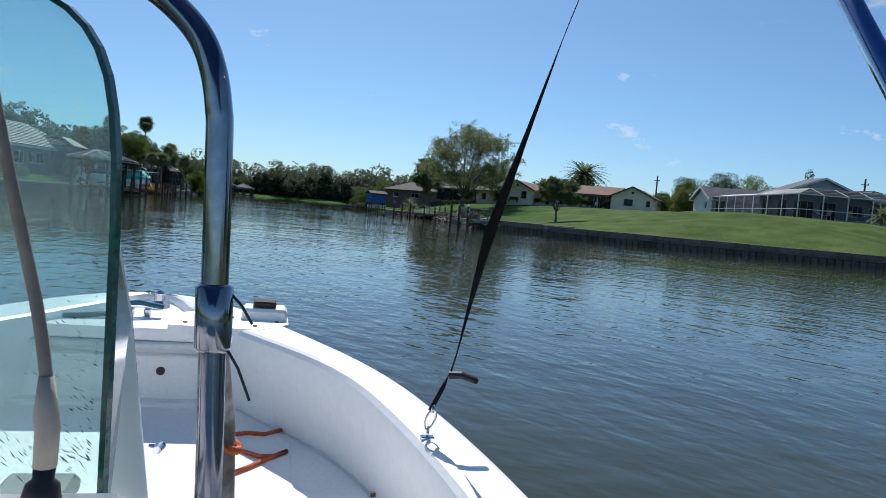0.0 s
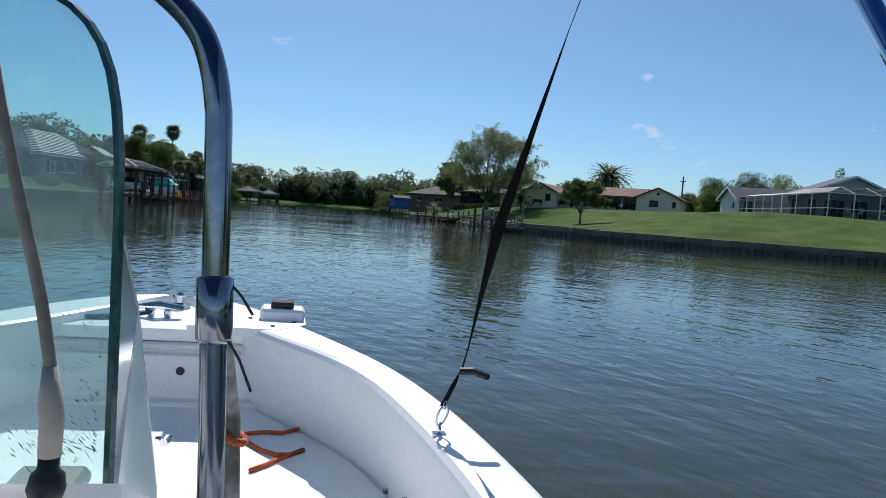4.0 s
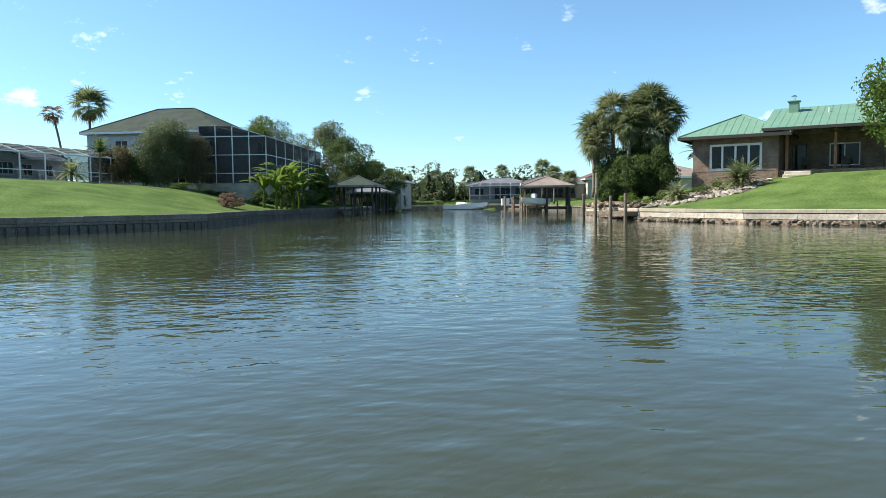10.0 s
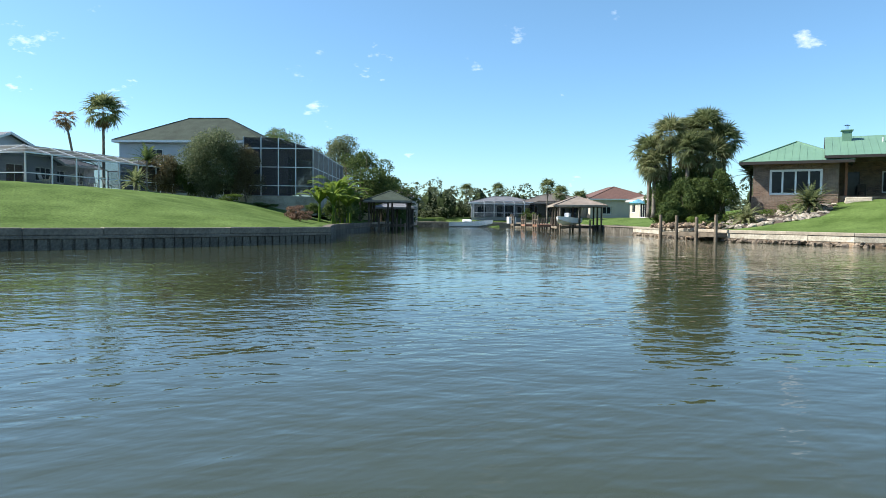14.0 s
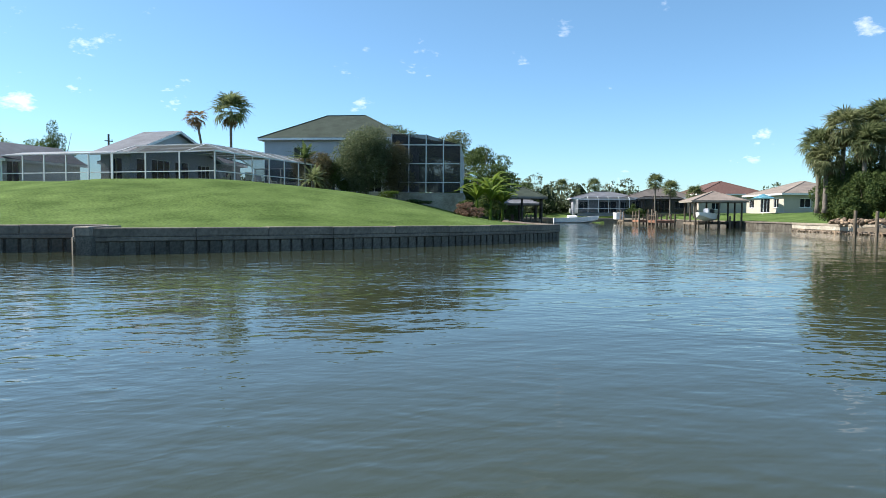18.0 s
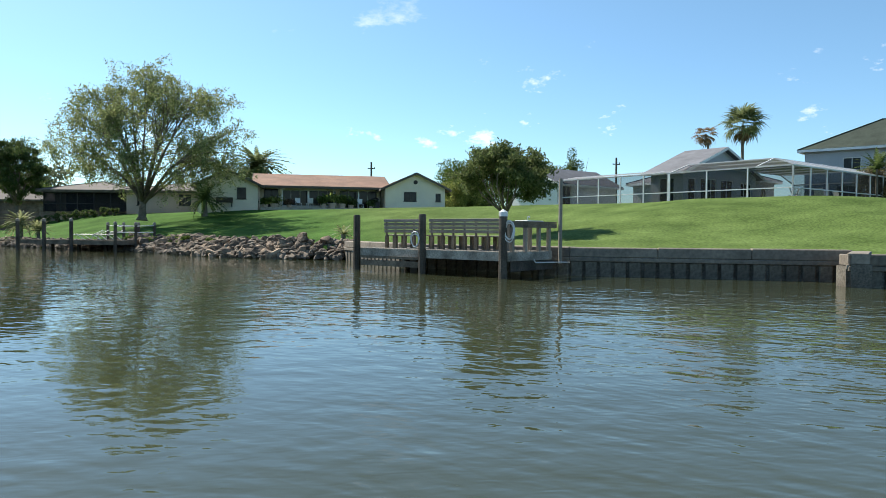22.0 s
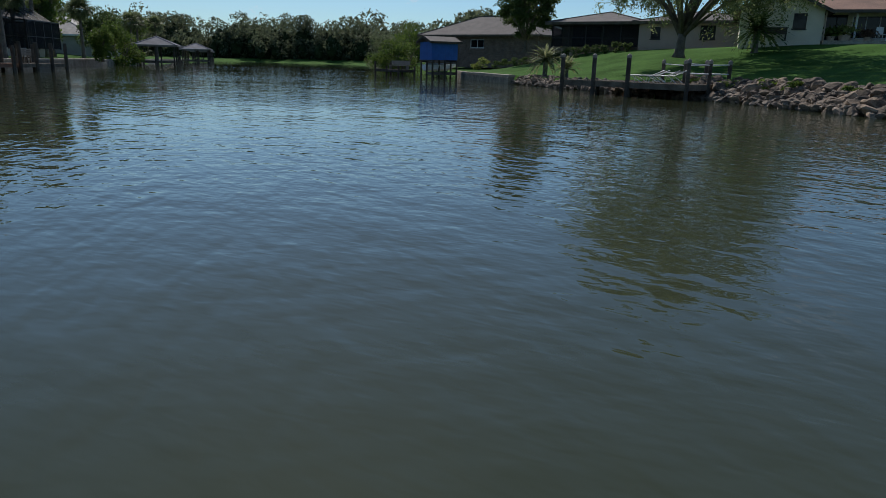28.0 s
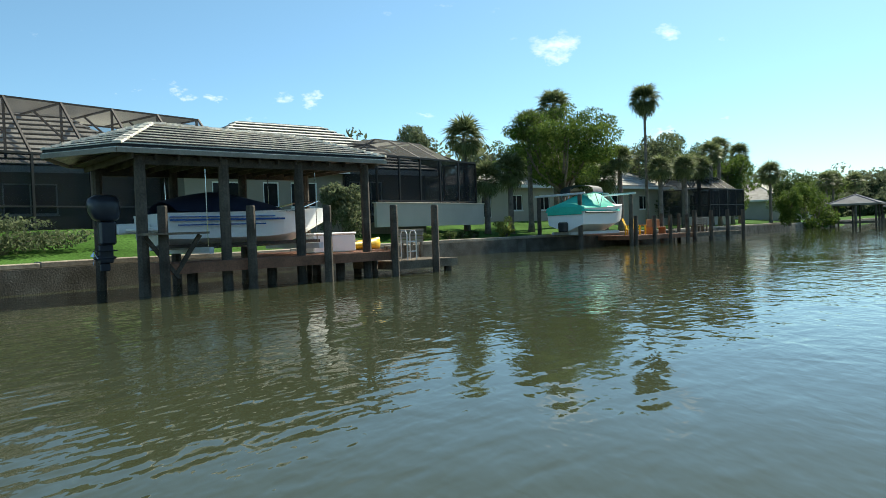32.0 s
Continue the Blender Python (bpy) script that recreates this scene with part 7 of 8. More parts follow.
def palm(x, y, h, crown, label, style="fan", n=34, trunk=0.16, seed=1, lean=(0, 0), skirt=0, droop=0.7, z=None, leaf="leaf_palm", category="palm tree", width=0.3, lo=-0.7, hi=1.3):
    rng = np.random.default_rng(seed)
    z = ground_z(x, y) - 0.05 if z is None else z
    T = thing("palm_tree", label, category, m=pz(x, y, z))
    bm = bmesh.new()
    k = 9
    pts = [(lean[0] * (i / k) ** 1.6, lean[1] * (i / k) ** 1.6, h * i / k) for i in range(k + 1)]
    tube(bm, pts, [trunk * (1.35 if i == 0 else 1.0 - 0.25 * i / k + (0.04 if i % 2 else 0)) for i in range(k + 1)], 8)
    part("trunk", bm, M["palm_bark"], T, smooth=True)
    v, f = palm_crown(rng, n, crown, style, droop, width, lo, hi)
    v = v + np.array(pts[-1])
    raw("crown", v.tolist(), f.tolist(), M[leaf], T)
    if skirt:
        v, f = palm_crown(rng, skirt, crown * 0.75, style, 1.0, width, -1.5, -0.75)
        v = v + np.array(pts[-1]) - np.array((0, 0, 0.12 * crown))
        raw("dead_fronds", v.tolist(), f.tolist(), M["leaf_dead"], T, label="hanging dry fronds")
    return T


def bush(x, y, rx, ry, h, label, leaf="leaf", n=900, size=0.07, seed=1, z=None, clumps=12, category="shrub", deg=0.0, name="shrub"):
    rng = np.random.default_rng(seed)
    z = ground_z(x, y) - 0.04 if z is None else z
    blobs = clump_blobs(rng, 0, 0, h * 0.5, rx * 0.8, ry * 0.8, h * 0.42, clumps, 0.45)
    v, f = leaf_cloud(rng, blobs, n, size)
    v[:, 2] = np.maximum(v[:, 2], 0.0)
    T = thing(name, label, category, m=pz(x, y, z, deg))
    raw("foliage", v.tolist(), f.tolist(), M[leaf], T)
    bm = bmesh.new()
    for i in range(5):
        a = i * 1.3
        tube(bm, [(0, 0, 0), (math.cos(a) * rx * 0.4, math.sin(a) * ry * 0.4, h * 0.6)], [0.03, 0.012], 5)
    part("stem", bm, M["bark"], T)
    return T


# the lawns of the point
branching_tree(-20.9, 44.2, 11.9, 7.9, "large spreading tree with thin yellow-green spring leaves", "leaf_spring", 3, trunk=0.29, fork=0.12, limbs=17, boughs=9, twigs=8, leaves=48, size=0.09, z=1.95, lean=(0.9, 0), low=0.15, droop=0.6, el0=-0.6, mid=0.40)
branching_tree(-2.3, 16.6, 4.4, 2.35, "small round-headed dark green garden tree", "leaf_garden", 5, trunk=0.11, fork=0.24, limbs=10, boughs=8, twigs=5, leaves=60, size=0.075, low=0.30, droop=0.12, spray=0.42)
branching_tree(-35.0, 66.6, 8.2, 2.9, "dark green magnolia tree beside a house", "leaf_dark", 7, trunk=0.2, fork=0.12, limbs=13, boughs=6, twigs=5, leaves=70, size=0.11, z=2.5, low=0.10, droop=0.15, spray=0.6, el0=-0.7, mid=0.5)
bush(36.0, 23.9, 3.1, 2.9, 6.9, "dense grey-green garden tree by the pool screen", "leaf_grey", 30000, 0.085, 9, clumps=60, category="tree", name="tree")
bush(38.0, 21.9, 1.9, 1.9, 5.6, "olive-brown garden shrub tree by the pool screen", "leaf_olive", 11000, 0.075, 18, clumps=34, category="tree", name="tree")
bush(32.9, 27.4, 2.3, 2.0, 4.6, "dark garden shrub tree by the pool screen", "leaf_olive", 9000, 0.09, 19, clumps=30, category="tree", name="tree")
bush(34.6, 25.6, 1.7, 1.5, 3.6, "dark green garden shrub by the pool screen", "leaf_dark", 6000, 0.08, 20, clumps=24)
palm(43.1, 54.9, 11.6, 2.7, "tall fan palm with a round green crown", "fan", 36, 0.2, 3, skirt=8, lo=-0.75, leaf="leaf_sabal")
palm(40.6, 56.2, 10.6, 1.6, "tall leaning fan palm with a dying brown crown", "fan", 20, 0.17, 4, lean=(-1.2, 0.6), leaf="leaf_dead", lo=-1.3, hi=0.8)
palm(-10.8, 88.6, 7.6, 4.6, "stout date palm with a wide arching crown", "feather", 130, 0.4, 5, droop=0.85, width=0.42, lo=-0.8, hi=1.25, leaf="leaf_sabal")
palm(25.2, 18.6, 0.6, 1.4, "low pygmy date palm beside the pool screen", "feather", 46, 0.12, 6, droop=0.6, width=0.14, lo=-0.2, hi=1.4, leaf="leaf_sabal")
palm(-16.4, 46.4, 1.3, 2.0, "dark sago palm beside the cream house", "feather", 90, 0.2, 8, droop=0.7, width=0.13, lo=-0.3, hi=1.4, leaf="leaf_dark")
palm(-29.3, 45.2, 1.1, 1.35, "small pindo palm on the bank", "feather", 60, 0.17, 9, droop=0.8, width=0.14, lo=-0.3, hi=1.4)
palm(-27.4, 42.0, 0.6, 1.05, "small sago palm on the bank", "feather", 44, 0.13, 10, droop=0.6, width=0.12, lo=0.0, hi=1.4)
palm(-9.2, 20.3, 0.55, 0.75, "small cycad beside the rocks", "feather", 18, 0.14, 11, droop=0.6, width=0.1, lo=-0.2, hi=1.2)
palm(31.0, 26.4, 3.2, 1.7, "dark feathery palm behind the pool screen", "feather", 26, 0.1, 12, droop=0.5, width=0.2, lo=0.0, hi=1.4, leaf="leaf_dark")
bush(33.6, 10.3, 2.4, 1.3, 1.5, "low reddish shrub at the lawn edge", "leaf_pink", 4200, 0.06, 21, deg=40)
bush(35.0, 20.4, 1.3, 0.6, 0.8, "clipped green hedge by the pool screen", "leaf", 1800, 0.05, 22, deg=-55)
bush(38.0, 19.2, 1.4, 0.6, 0.6, "low green shrub below the pool screen", "leaf_dark", 1400, 0.06, 23, deg=-55)
for i, (x, y, r, h) in enumerate(((41.0, 13.6, 1.6, 2.2), (44.0, 15.8, 2.0, 2.6), (47.5, 18.6, 2.0, 2.4), (40.0, 15.8, 1.2, 1.6), (50.5, 21.5, 2.2, 2.2))):
    bush(x, y, r, r, h, "dense dark green shrub on the canal bank", "leaf_dark", 2600, 0.08, 30 + i)


for i, (x, y, r) in enumerate(((-16.6, 26.6, 0.7), (-17.4, 28.2, 0.8), (-15.2, 24.0, 0.5), (-18.6, 30.3, 0.8), (-12.4, 21.2, 0.45), (-19.8, 32.0, 0.7), (-13.8, 22.6, 0.5), (-11.2, 20.0, 0.4))):
    bush(x, y, r, r * 0.8, 0.5, "low green weeds growing above the rocks", "leaf_banana" if i % 2 else "leaf", 900, 0.06, 280 + i)


def banana(x, y, h, label, seed, n=17):
    rng = np.random.default_rng(seed)
    T = thing("banana_plant", label, "plant", "banana plants", pz(x, y, ground_z(x, y) - 0.03))
    bm = bmesh.new()
    tube(bm, [(0, 0, 0), (0.05, 0, h * 0.5)], [0.13, 0.09], 7)
    part("stem", bm, M["leaf_banana"], T)
    for i in range(n):
        az = 2.4 * i + rng.uniform(-0.3, 0.3)
        el = rng.uniform(0.75, 1.5)
        L, w = h * rng.uniform(0.5, 0.75), 0.2
        vs = []
        for k in np.linspace(0, 1, 7):
            out = L * k * math.cos(el) + 0.25 * L * k * k
            z = h * 0.5 + L * k * math.sin(el) - 0.42 * L * k ** 3
            ww = w * math.sin(math.pi * min(0.97, 0.08 + 0.9 * k)) ** 0.6
            c, s = math.cos(az), math.sin(az)
            vs += [(c * out - s * ww, s * out + c * ww, z - 0.06), (c * out, s * out, z), (c * out + s * ww, s * out - c * ww, z - 0.06)]
        fs = []
        for j in range(6):
            fs += [(3 * j, 3 * j + 1, 3 * j + 4, 3 * j + 3), (3 * j + 1, 3 * j + 2, 3 * j + 5, 3 * j + 4)]
        raw("leaf", vs, fs, M["leaf_banana"], T)


for i, (x, y, h) in enumerate(((39.6, 12.6, 3.6), (40.9, 13.6, 4.4), (42.2, 14.5, 4.8), (43.0, 13.7, 3.8), (44.0, 15.6, 4.6), (41.4, 12.6, 3.2), (45.3, 15.8, 3.8), (39.2, 13.8, 3.4))):
    banana(x, y, h, "banana plant with broad yellow-green leaves", 60 + i)

# trees behind the houses of the point
for i, (x, y, h, sp, lf) in enumerate(((13.3, 60, 7.4, 3.2, "leaf_dark"), (18.5, 62, 7.2, 3.4, "leaf_light"), (22, 63, 6.8, 3.0, "leaf"), (25.6, 63, 8.6, 2.0, "leaf_dark"), (9, 58, 6.2, 3.0, "leaf"),
                                      (13.5, 66, 6.6, 3.4, "leaf_dark"), (17.5, 58.5, 5.2, 2.8, "leaf"), (8.5, 56, 4.2, 2.2, "leaf_light"), (5.0, 62, 4.4, 2.4, "leaf_dark"))):
    broad_tree(x, y, h, sp, "garden tree with dense foliage behind the houses", lf, 9500, 0.11, 0.16, 0.3, 30, 70 + i, low=0.0)
for i, (x, y, h, sp, lf) in enumerate(((60, 45, 11.4, 5.0, "leaf_grey"), (69, 41, 11.6, 4.8, "leaf_grey"), (64, 47, 11.5, 5.0, "leaf"), (66, 33, 9.8, 4.6, "leaf_dark"), (73, 34, 9.2, 4.4, "leaf_dark"), (79, 37.5, 8.4, 4.0, "leaf_dark"), (56, 40, 9.6, 4.4, "leaf"),
                                      (60, 31, 5.2, 2.8, "leaf"), (85, 43, 6.0, 3.0, "leaf"), (57.5, 28.6, 3.8, 2.2, "leaf"), (104, 60, 6.5, 4.0, "leaf_dark"), (112, 64, 5.5, 3.6, "leaf"))):
    broad_tree(x, y, h, sp, "broad tree on the canal bank", lf, 15000, 0.14, 0.18, 0.3, 34, 90 + i, low=0.05, sub=0.3)
BT = thing("bare_tree", "leafless grey tree behind the pool screen", "tree", m=pz(58.5, 38.5, 2.3))
bm = bmesh.new()
rr = random.Random(8)
for i in range(16):
    a = rr.uniform(0, 6.3)
    p1 = Vector((rr.uniform(-0.3, 0.3), rr.uniform(-0.3, 0.3), rr.uniform(4.0, 6.0)))
    p2 = p1 + Vector((math.cos(a) * rr.uniform(0.8, 2.2), math.sin(a) * rr.uniform(0.8, 2.2), rr.uniform(1.5, 3.5)))
    tube(bm, [p1, p1.lerp(p2, 0.5) + Vector((0.1, 0, 0.15)), p2], [0.07, 0.04, 0.012], 5)
    for _ in range(3):
        q = p1.lerp(p2, rr.uniform(0.4, 0.9))
        tube(bm, [q, q + Vector((rr.uniform(-0.7, 0.7), rr.uniform(-0.7, 0.7), rr.uniform(0.3, 0.9)))], [0.025, 0.008], 4)
tube(bm, [(0, 0, 0), (0, 0, 3), (0.1, 0, 6)], [0.2, 0.15, 0.08], 7)
part("trunk", bm, M["bark"], BT)

# the palm clump and garden by the green-roofed house
for i, (x, y, h, cr) in enumerate(((56.2, -9.2, 5.6, 1.75), (56.0, -11.0, 7.0, 1.8), (57.4, -13.6, 7.5, 1.9), (55.4, -9.9, 4.4, 1.6), (57.6, -15.0, 6.4, 1.7), (58.5, -12.2, 7.3, 1.8), (55.6, -12.6, 5.6, 1.7), (56.6, -14.4, 5.0, 1.7))):
    palm(x, y, h, cr, "sabal palm with dense fan leaves and dry skirt", "fan", 62, 0.2, 110 + i, skirt=22, z=1.6, lo=-1.15, hi=1.45, leaf="leaf_palm" if i % 2 else "leaf_sabal")
for i, (x, y, r, h) in enumerate(((55.2, -11.7, 1.4, 4.0), (54.4, -13.0, 1.8, 4.6), (55.4, -15.2, 1.8, 5.0), (58.0, -10.0, 2.2, 5.0), (59, -12, 2.8, 6.2), (53.2, -12.0, 1.2, 2.6), (56.4, -10.8, 2.0, 5.2), (56.6, -13.2, 2.2, 5.6))):
    bush(x, y, r, r, h, "dense dark evergreen shrub under the palms", "leaf_dark", 8000, 0.1, 130 + i, clumps=26)
for i, (x, y, r, h) in enumerate(((56.6, -10.6, 1.3, 2.6), (58.4, -10.0, 1.6, 4.4), (61.0, -9.6, 2.0, 5.8), (62.0, -10.8, 2.3, 6.8), (55.6, -11.6, 1.3, 3.0), (54.4, -12.4, 1.1, 2.0))):
    bush(x, y, r, r, h, "shaggy grey-green shrub beside the palm clump", "leaf_grey" if i % 2 else "leaf", 7000, 0.1, 320 + i, clumps=24)
palm(51.3, -18.2, 0.5, 1.5, "sago palm in the planting bed", "feather", 70, 0.2, 140, droop=0.7, width=0.13, lo=-0.6, hi=1.3)
palm(52.6, -22.2, 0.7, 1.95, "large sago palm in front of the brick house", "feather", 90, 0.22, 141, droop=0.6, width=0.15, lo=-0.3, hi=1.3, leaf="leaf_sabal")
bush(51.2, -14.6, 0.9, 0.8, 1.2, "yellow-green leafy shrub in the planting bed", "leaf_banana", 900, 0.09, 142)
for i, (x, y) in enumerate(((50.4, -16.4), (53.4, -19.0), (49.6, -15.6), (54.0, -17.4), (53.6, -20.6), (52.4, -17.0), (54.6, -21.4))):
    bush(x, y, 1.0, 0.9, 0.7 + 0.25 * (i % 3), "low grey-green shrub in the planting bed", "leaf", 700, 0.05, 143 + i)
broad_tree(49.5, -34.0, 9.0, 3.8, "tall feathery tree beside the stone wall lawn", "leaf", 15000, 0.12, 0.2, 0.25, 34, 150, low=0.15)
palm(59.5, -16.8, 3.4, 1.6, "slender palm behind the brick house", "feather", 20, 0.1, 151, droop=0.4, width=0.25)
# far palms along the side canal
for i, (x, y, h) in enumerate(((100.6, 22.6, 5.9), (98.8, 19.4, 4.6), (112, 46, 5.3), (116, 41, 5.4), (109, 52, 4.6), (94, 14, 3.4))):
    palm(x, y, h, 1.6, "slender fan palm by the side canal", "fan", 40, 0.15, 160 + i, lo=-0.9, hi=1.4, leaf="leaf_sabal")
for i, (x, y, r) in enumerate(((101.6, 26, 2.1), (92, 46, 2.2), (94, 50, 3.0), (89, 48, 2.4))):
    bush(x, y, r, r, r * 1.3, "round dark green shrub by the side canal", "leaf_dark", 1600, 0.16, 170 + i)

# the west bank gardens
for i, (x, y, h, cr, lab) in enumerate(((-65.7, 20.2, 5.6, 1.3, "sabal palm behind the pool screen"), (-65.1, 21.3, 3.3, 1.1, "short sabal palm beside the pool screen"), (-65.8, 23.2, 3.9, 1.15, "sabal palm beside the cream house"),
                                      (-69.4, 28.4, 8.4, 1.2, "tall sabal palm behind the oak"), (-67.6, 32.4, 5.0, 1.0, "sabal palm beside the covered boat"), (-67.4, 31.0, 3.6, 1.1, "short sabal palm beside the covered boat"),
                                      (-70.6, 38.0, 4.6, 1.0, "sabal palm on the dock lawn"), (-71.0, 40.6, 4.8, 1.0, "sabal palm on the dock lawn"), (-72.8, 41.9, 4.9, 1.05, "sabal palm on the dock lawn"),
                                      (-74.2, 44.6, 5.0, 1.1, "sabal palm beside a pool screen"), (-86.4, 60.2, 7.5, 1.2, "tall sabal palm among garden trees"), (-84, 57, 5.2, 1.3, "sabal palm among garden trees"), (-88, 66, 5.6, 1.4, "sabal palm among garden trees"))):
    palm(x, y, h, cr * 1.08, lab, "fan", 62, 0.19, 180 + i, lo=-1.15, hi=1.45, leaf="leaf_sabal")
broad_tree(-66.4, 27.2, 8.7, 3.8, "dense green oak with a clear trunk behind the covered boat", "leaf", 26000, 0.085, 0.26, 0.34, 60, 184, low=0.36, sub=0.27, limbs=10)
palm(-71.9, 37.7, 9.9, 1.3, "very tall thin palm with a small dark crown", "fan", 90, 0.12, 185, lo=-1.35, hi=1.4, leaf="leaf_sabal")
for i, (x, y, h) in enumerate(((-96.5, 84, 7.6), (-97.6, 86.5, 7.8), (-95.5, 88, 7.4))):
    palm(x, y, h, 1.5, "dark sabal palm by the far boathouses", "fan", 40, 0.18, 205 + i, lo=-1.15, hi=1.45, leaf="leaf_sabal")
bush(-63.6, 21.8, 0.72, 0.72, 1.3, "clipped round yellow-green shrub on the lawn", "leaf_light", 2200, 0.05, 210, clumps=16)
bush(-50.8, -1.0, 3.6, 0.9, 1.2, "long grey-green flowering hedge", "leaf_grey", 6000, 0.06, 211, deg=121, clumps=40)
bush(-57.3, 10.9, 1.5, 0.9, 3.1, "leafy green shrubs behind the boathouse", "leaf_grey", 5000, 0.08, 212, deg=121, clumps=20)
for i in range(6):
    bush(-59.7 - i * 0.6, 14.6 + i * 0.95, 0.5, 0.5, 0.5, "low mounded shrub in a mulch bed", "leaf_dark", 500, 0.05, 213 + i)
T = broad_tree(-80.6, 61, 3.9, 1.35, "drooping pale green willow at the waterside", "leaf", 8000, 0.08, 0.14, 0.4, 34, 220, low=0.0, z=0.5)
for i, (x, y, h, sp) in enumerate(((-84, 44, 5.5, 2.6), (-92, 60, 7.0, 3.0), (-94, 66, 8.0, 3.4), (-86, 52, 7.5, 3.6), (-82, 39, 6.4, 3.0), (-85, 48, 6.6, 2.8), (-90, 74, 7.0, 3.0), (-96, 78, 6.5, 3.0), (-101, 90, 7.0, 3.2))):
    broad_tree(x, y, h, sp, "dense garden tree on the west bank", "leaf_dark" if i % 2 else "leaf", 5000, 0.16, 0.18, 0.3, 22, 221 + i, low=0.1)
for i, (x, y, h, sp) in enumerate(((-77.5, 33.5, 7.8, 3.2), (-79, 29.5, 7.2, 3.0), (-80.5, 44.5, 8.6, 3.4), (-83.5, 50, 9.2, 3.6), (-84.0, 55.5, 8.2, 3.0), (-81.0, 22.0, 8.0, 3.2))):
    broad_tree(x, y, h, sp, "dense dark garden tree behind the west bank houses", ("leaf_dark", "leaf", "leaf_grey")[i % 3], 12000, 0.12, 0.18, 0.3, 34, 231 + i, low=0.05, sub=0.28)
for i, (x, y, h) in enumerate(((-67.0, 25.2, 6.8), (-75.5, 47.0, 6.4), (-77.0, 49.2, 7.0))):
    palm(x, y, h, 1.2, "sabal palm on the west bank lawn", "fan", 46, 0.18, 270 + i, lo=-1.15, hi=1.45, leaf="leaf_sabal")
# by the houses farther along the east bank
for i in range(9):
    bush(-31.8 + i * 0.85, 60.6 - i * 0.2, 0.55, 0.5, 1.0, "clipped dark green hedge shrub by a porch", "leaf_dark", 500, 0.07, 240 + i)
bush(-40.5, 70, 1.2, 1.0, 1.4, "rounded yellow-green shrub by a house", "leaf_light", 1400, 0.07, 250)
for i in range(4):
    bush(-38.5 + i * 1.1, 69.4 - i * 0.3, 0.7, 0.6, 1.0, "rounded dark shrub by a house", "leaf_dark", 600, 0.07, 251 + i)
for i, (x, y, h, sp) in enumerate(((-53, 79, 5.4, 3.0), (-57, 86, 6.4, 3.2), (-60, 92, 6.8, 3.4), (-62, 108, 7, 4), (-42, 98, 7.5, 4.5), (-16, 80, 6, 3.5))):
    broad_tree(x, y, h, sp, "leafy tree behind the east bank houses", "leaf_grey" if i == 1 else "leaf", 6500, 0.13, 0.18, 0.3, 22, 260 + i, low=0.06)


def woods(pts, depth, hmin, hmax, per, label, seed, n, size, leaf="leaf_wood", base=0.8):
    """A belt of far trees: many crowns of leaves in one mesh, with their trunks and dark cores."""
    rng = np.random.default_rng(seed)
    blobs = []
    bm = bmesh.new()
    for x, y, deg, L in polyline(pts, per):
        a = math.radians(deg)
        for row in range(3):
            o = rng.uniform(0, 1) * depth / 3 + row * depth / 3
            ox = rng.uniform(-per / 2, per / 2)
            px, py = x + math.cos(a) * ox - math.sin(a) * o, y + math.sin(a) * ox + math.cos(a) * o
            h = rng.uniform(hmin * 0.75, hmax) * (0.74 + 0.16 * row)
            r = h * rng.uniform(0.26, 0.4)
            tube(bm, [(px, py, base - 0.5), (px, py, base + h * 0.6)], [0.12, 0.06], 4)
            # solid dark core imitates the shade deep inside the crown
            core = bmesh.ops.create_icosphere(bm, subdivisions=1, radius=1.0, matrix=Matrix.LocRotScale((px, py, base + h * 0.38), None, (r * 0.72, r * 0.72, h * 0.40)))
            for k in range(9):
                q = rng.uniform(0.35, 0.6)
                blobs.append((px + rng.normal() * r * 0.55, py + rng.normal() * r * 0.55, base + h * rng.uniform(0.08, 0.92), r * q * 1.2, r * q * 1.2, r * q))
    v, f = leaf_cloud(rng, blobs, n, size)
    T = thing("woodland", label, "trees", kind="stuff")
    raw("foliage", v.tolist(), f.tolist(), M[leaf], T, kind="stuff")
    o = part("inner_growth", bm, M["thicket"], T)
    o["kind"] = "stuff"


woods([(-40, 222), (-115, 222), (-180, 212), (-250, 165)], -45, 12, 19, 6, "dense dark woodland along the far shore", 301, 90000, 0.5)
woods([(-205, 190), (-150, 130), (-112, 78), (-96, 46)][::-1], 45, 10, 16, 6, "dense mixed woodland behind the west bank houses", 302, 76000, 0.46)
woods([(-70, 125), (-85, 165), (-100, 210)][::-1], 30, 9, 14, 6, "woodland behind the east bank", 303, 14000, 0.55)
woods([(-96, 44), (-92, 20), (-95, -10), (-85, -60)], -25, 9, 13, 6, "trees behind the west bank gardens", 304, 34000, 0.36)
woods([(30, 100), (0, 110), (-40, 120)], -25, 6, 9, 6, "trees behind the houses of the point", 305, 12000, 0.45)
woods([(172, 40), (178, 95), (120, 112), (95, 90)], -25, 7, 10, 6, "trees beyond the end of the side canal", 306, 12000, 0.45)
woods([(85, -25), (110, -10), (140, 10), (165, 35)], -20, 6, 9, 6, "trees behind the side canal houses", 307, 9000, 0.4)
woods([(88, 56), (104, 52), (118, 34)], -10, 5, 7.5, 5, "trees behind the canal end houses", 309, 7000, 0.3)
woods([(-120, 232), (-190, 226), (-235, 195), (-262, 150)], -30, 13, 19, 6, "woodland closing the far bend of the water", 310, 16000, 0.7)
woods([(-192, 190), (-190, 218), (-150, 224), (-112, 226)], 16, 9, 14, 4, "woodland at the far end of the water", 311, 24000, 0.45, base=0.2)
woods([(75, -10), (80, -50), (100, -90)], 25, 6, 9, 8, "trees behind the brick house", 308, 5000, 0.4)

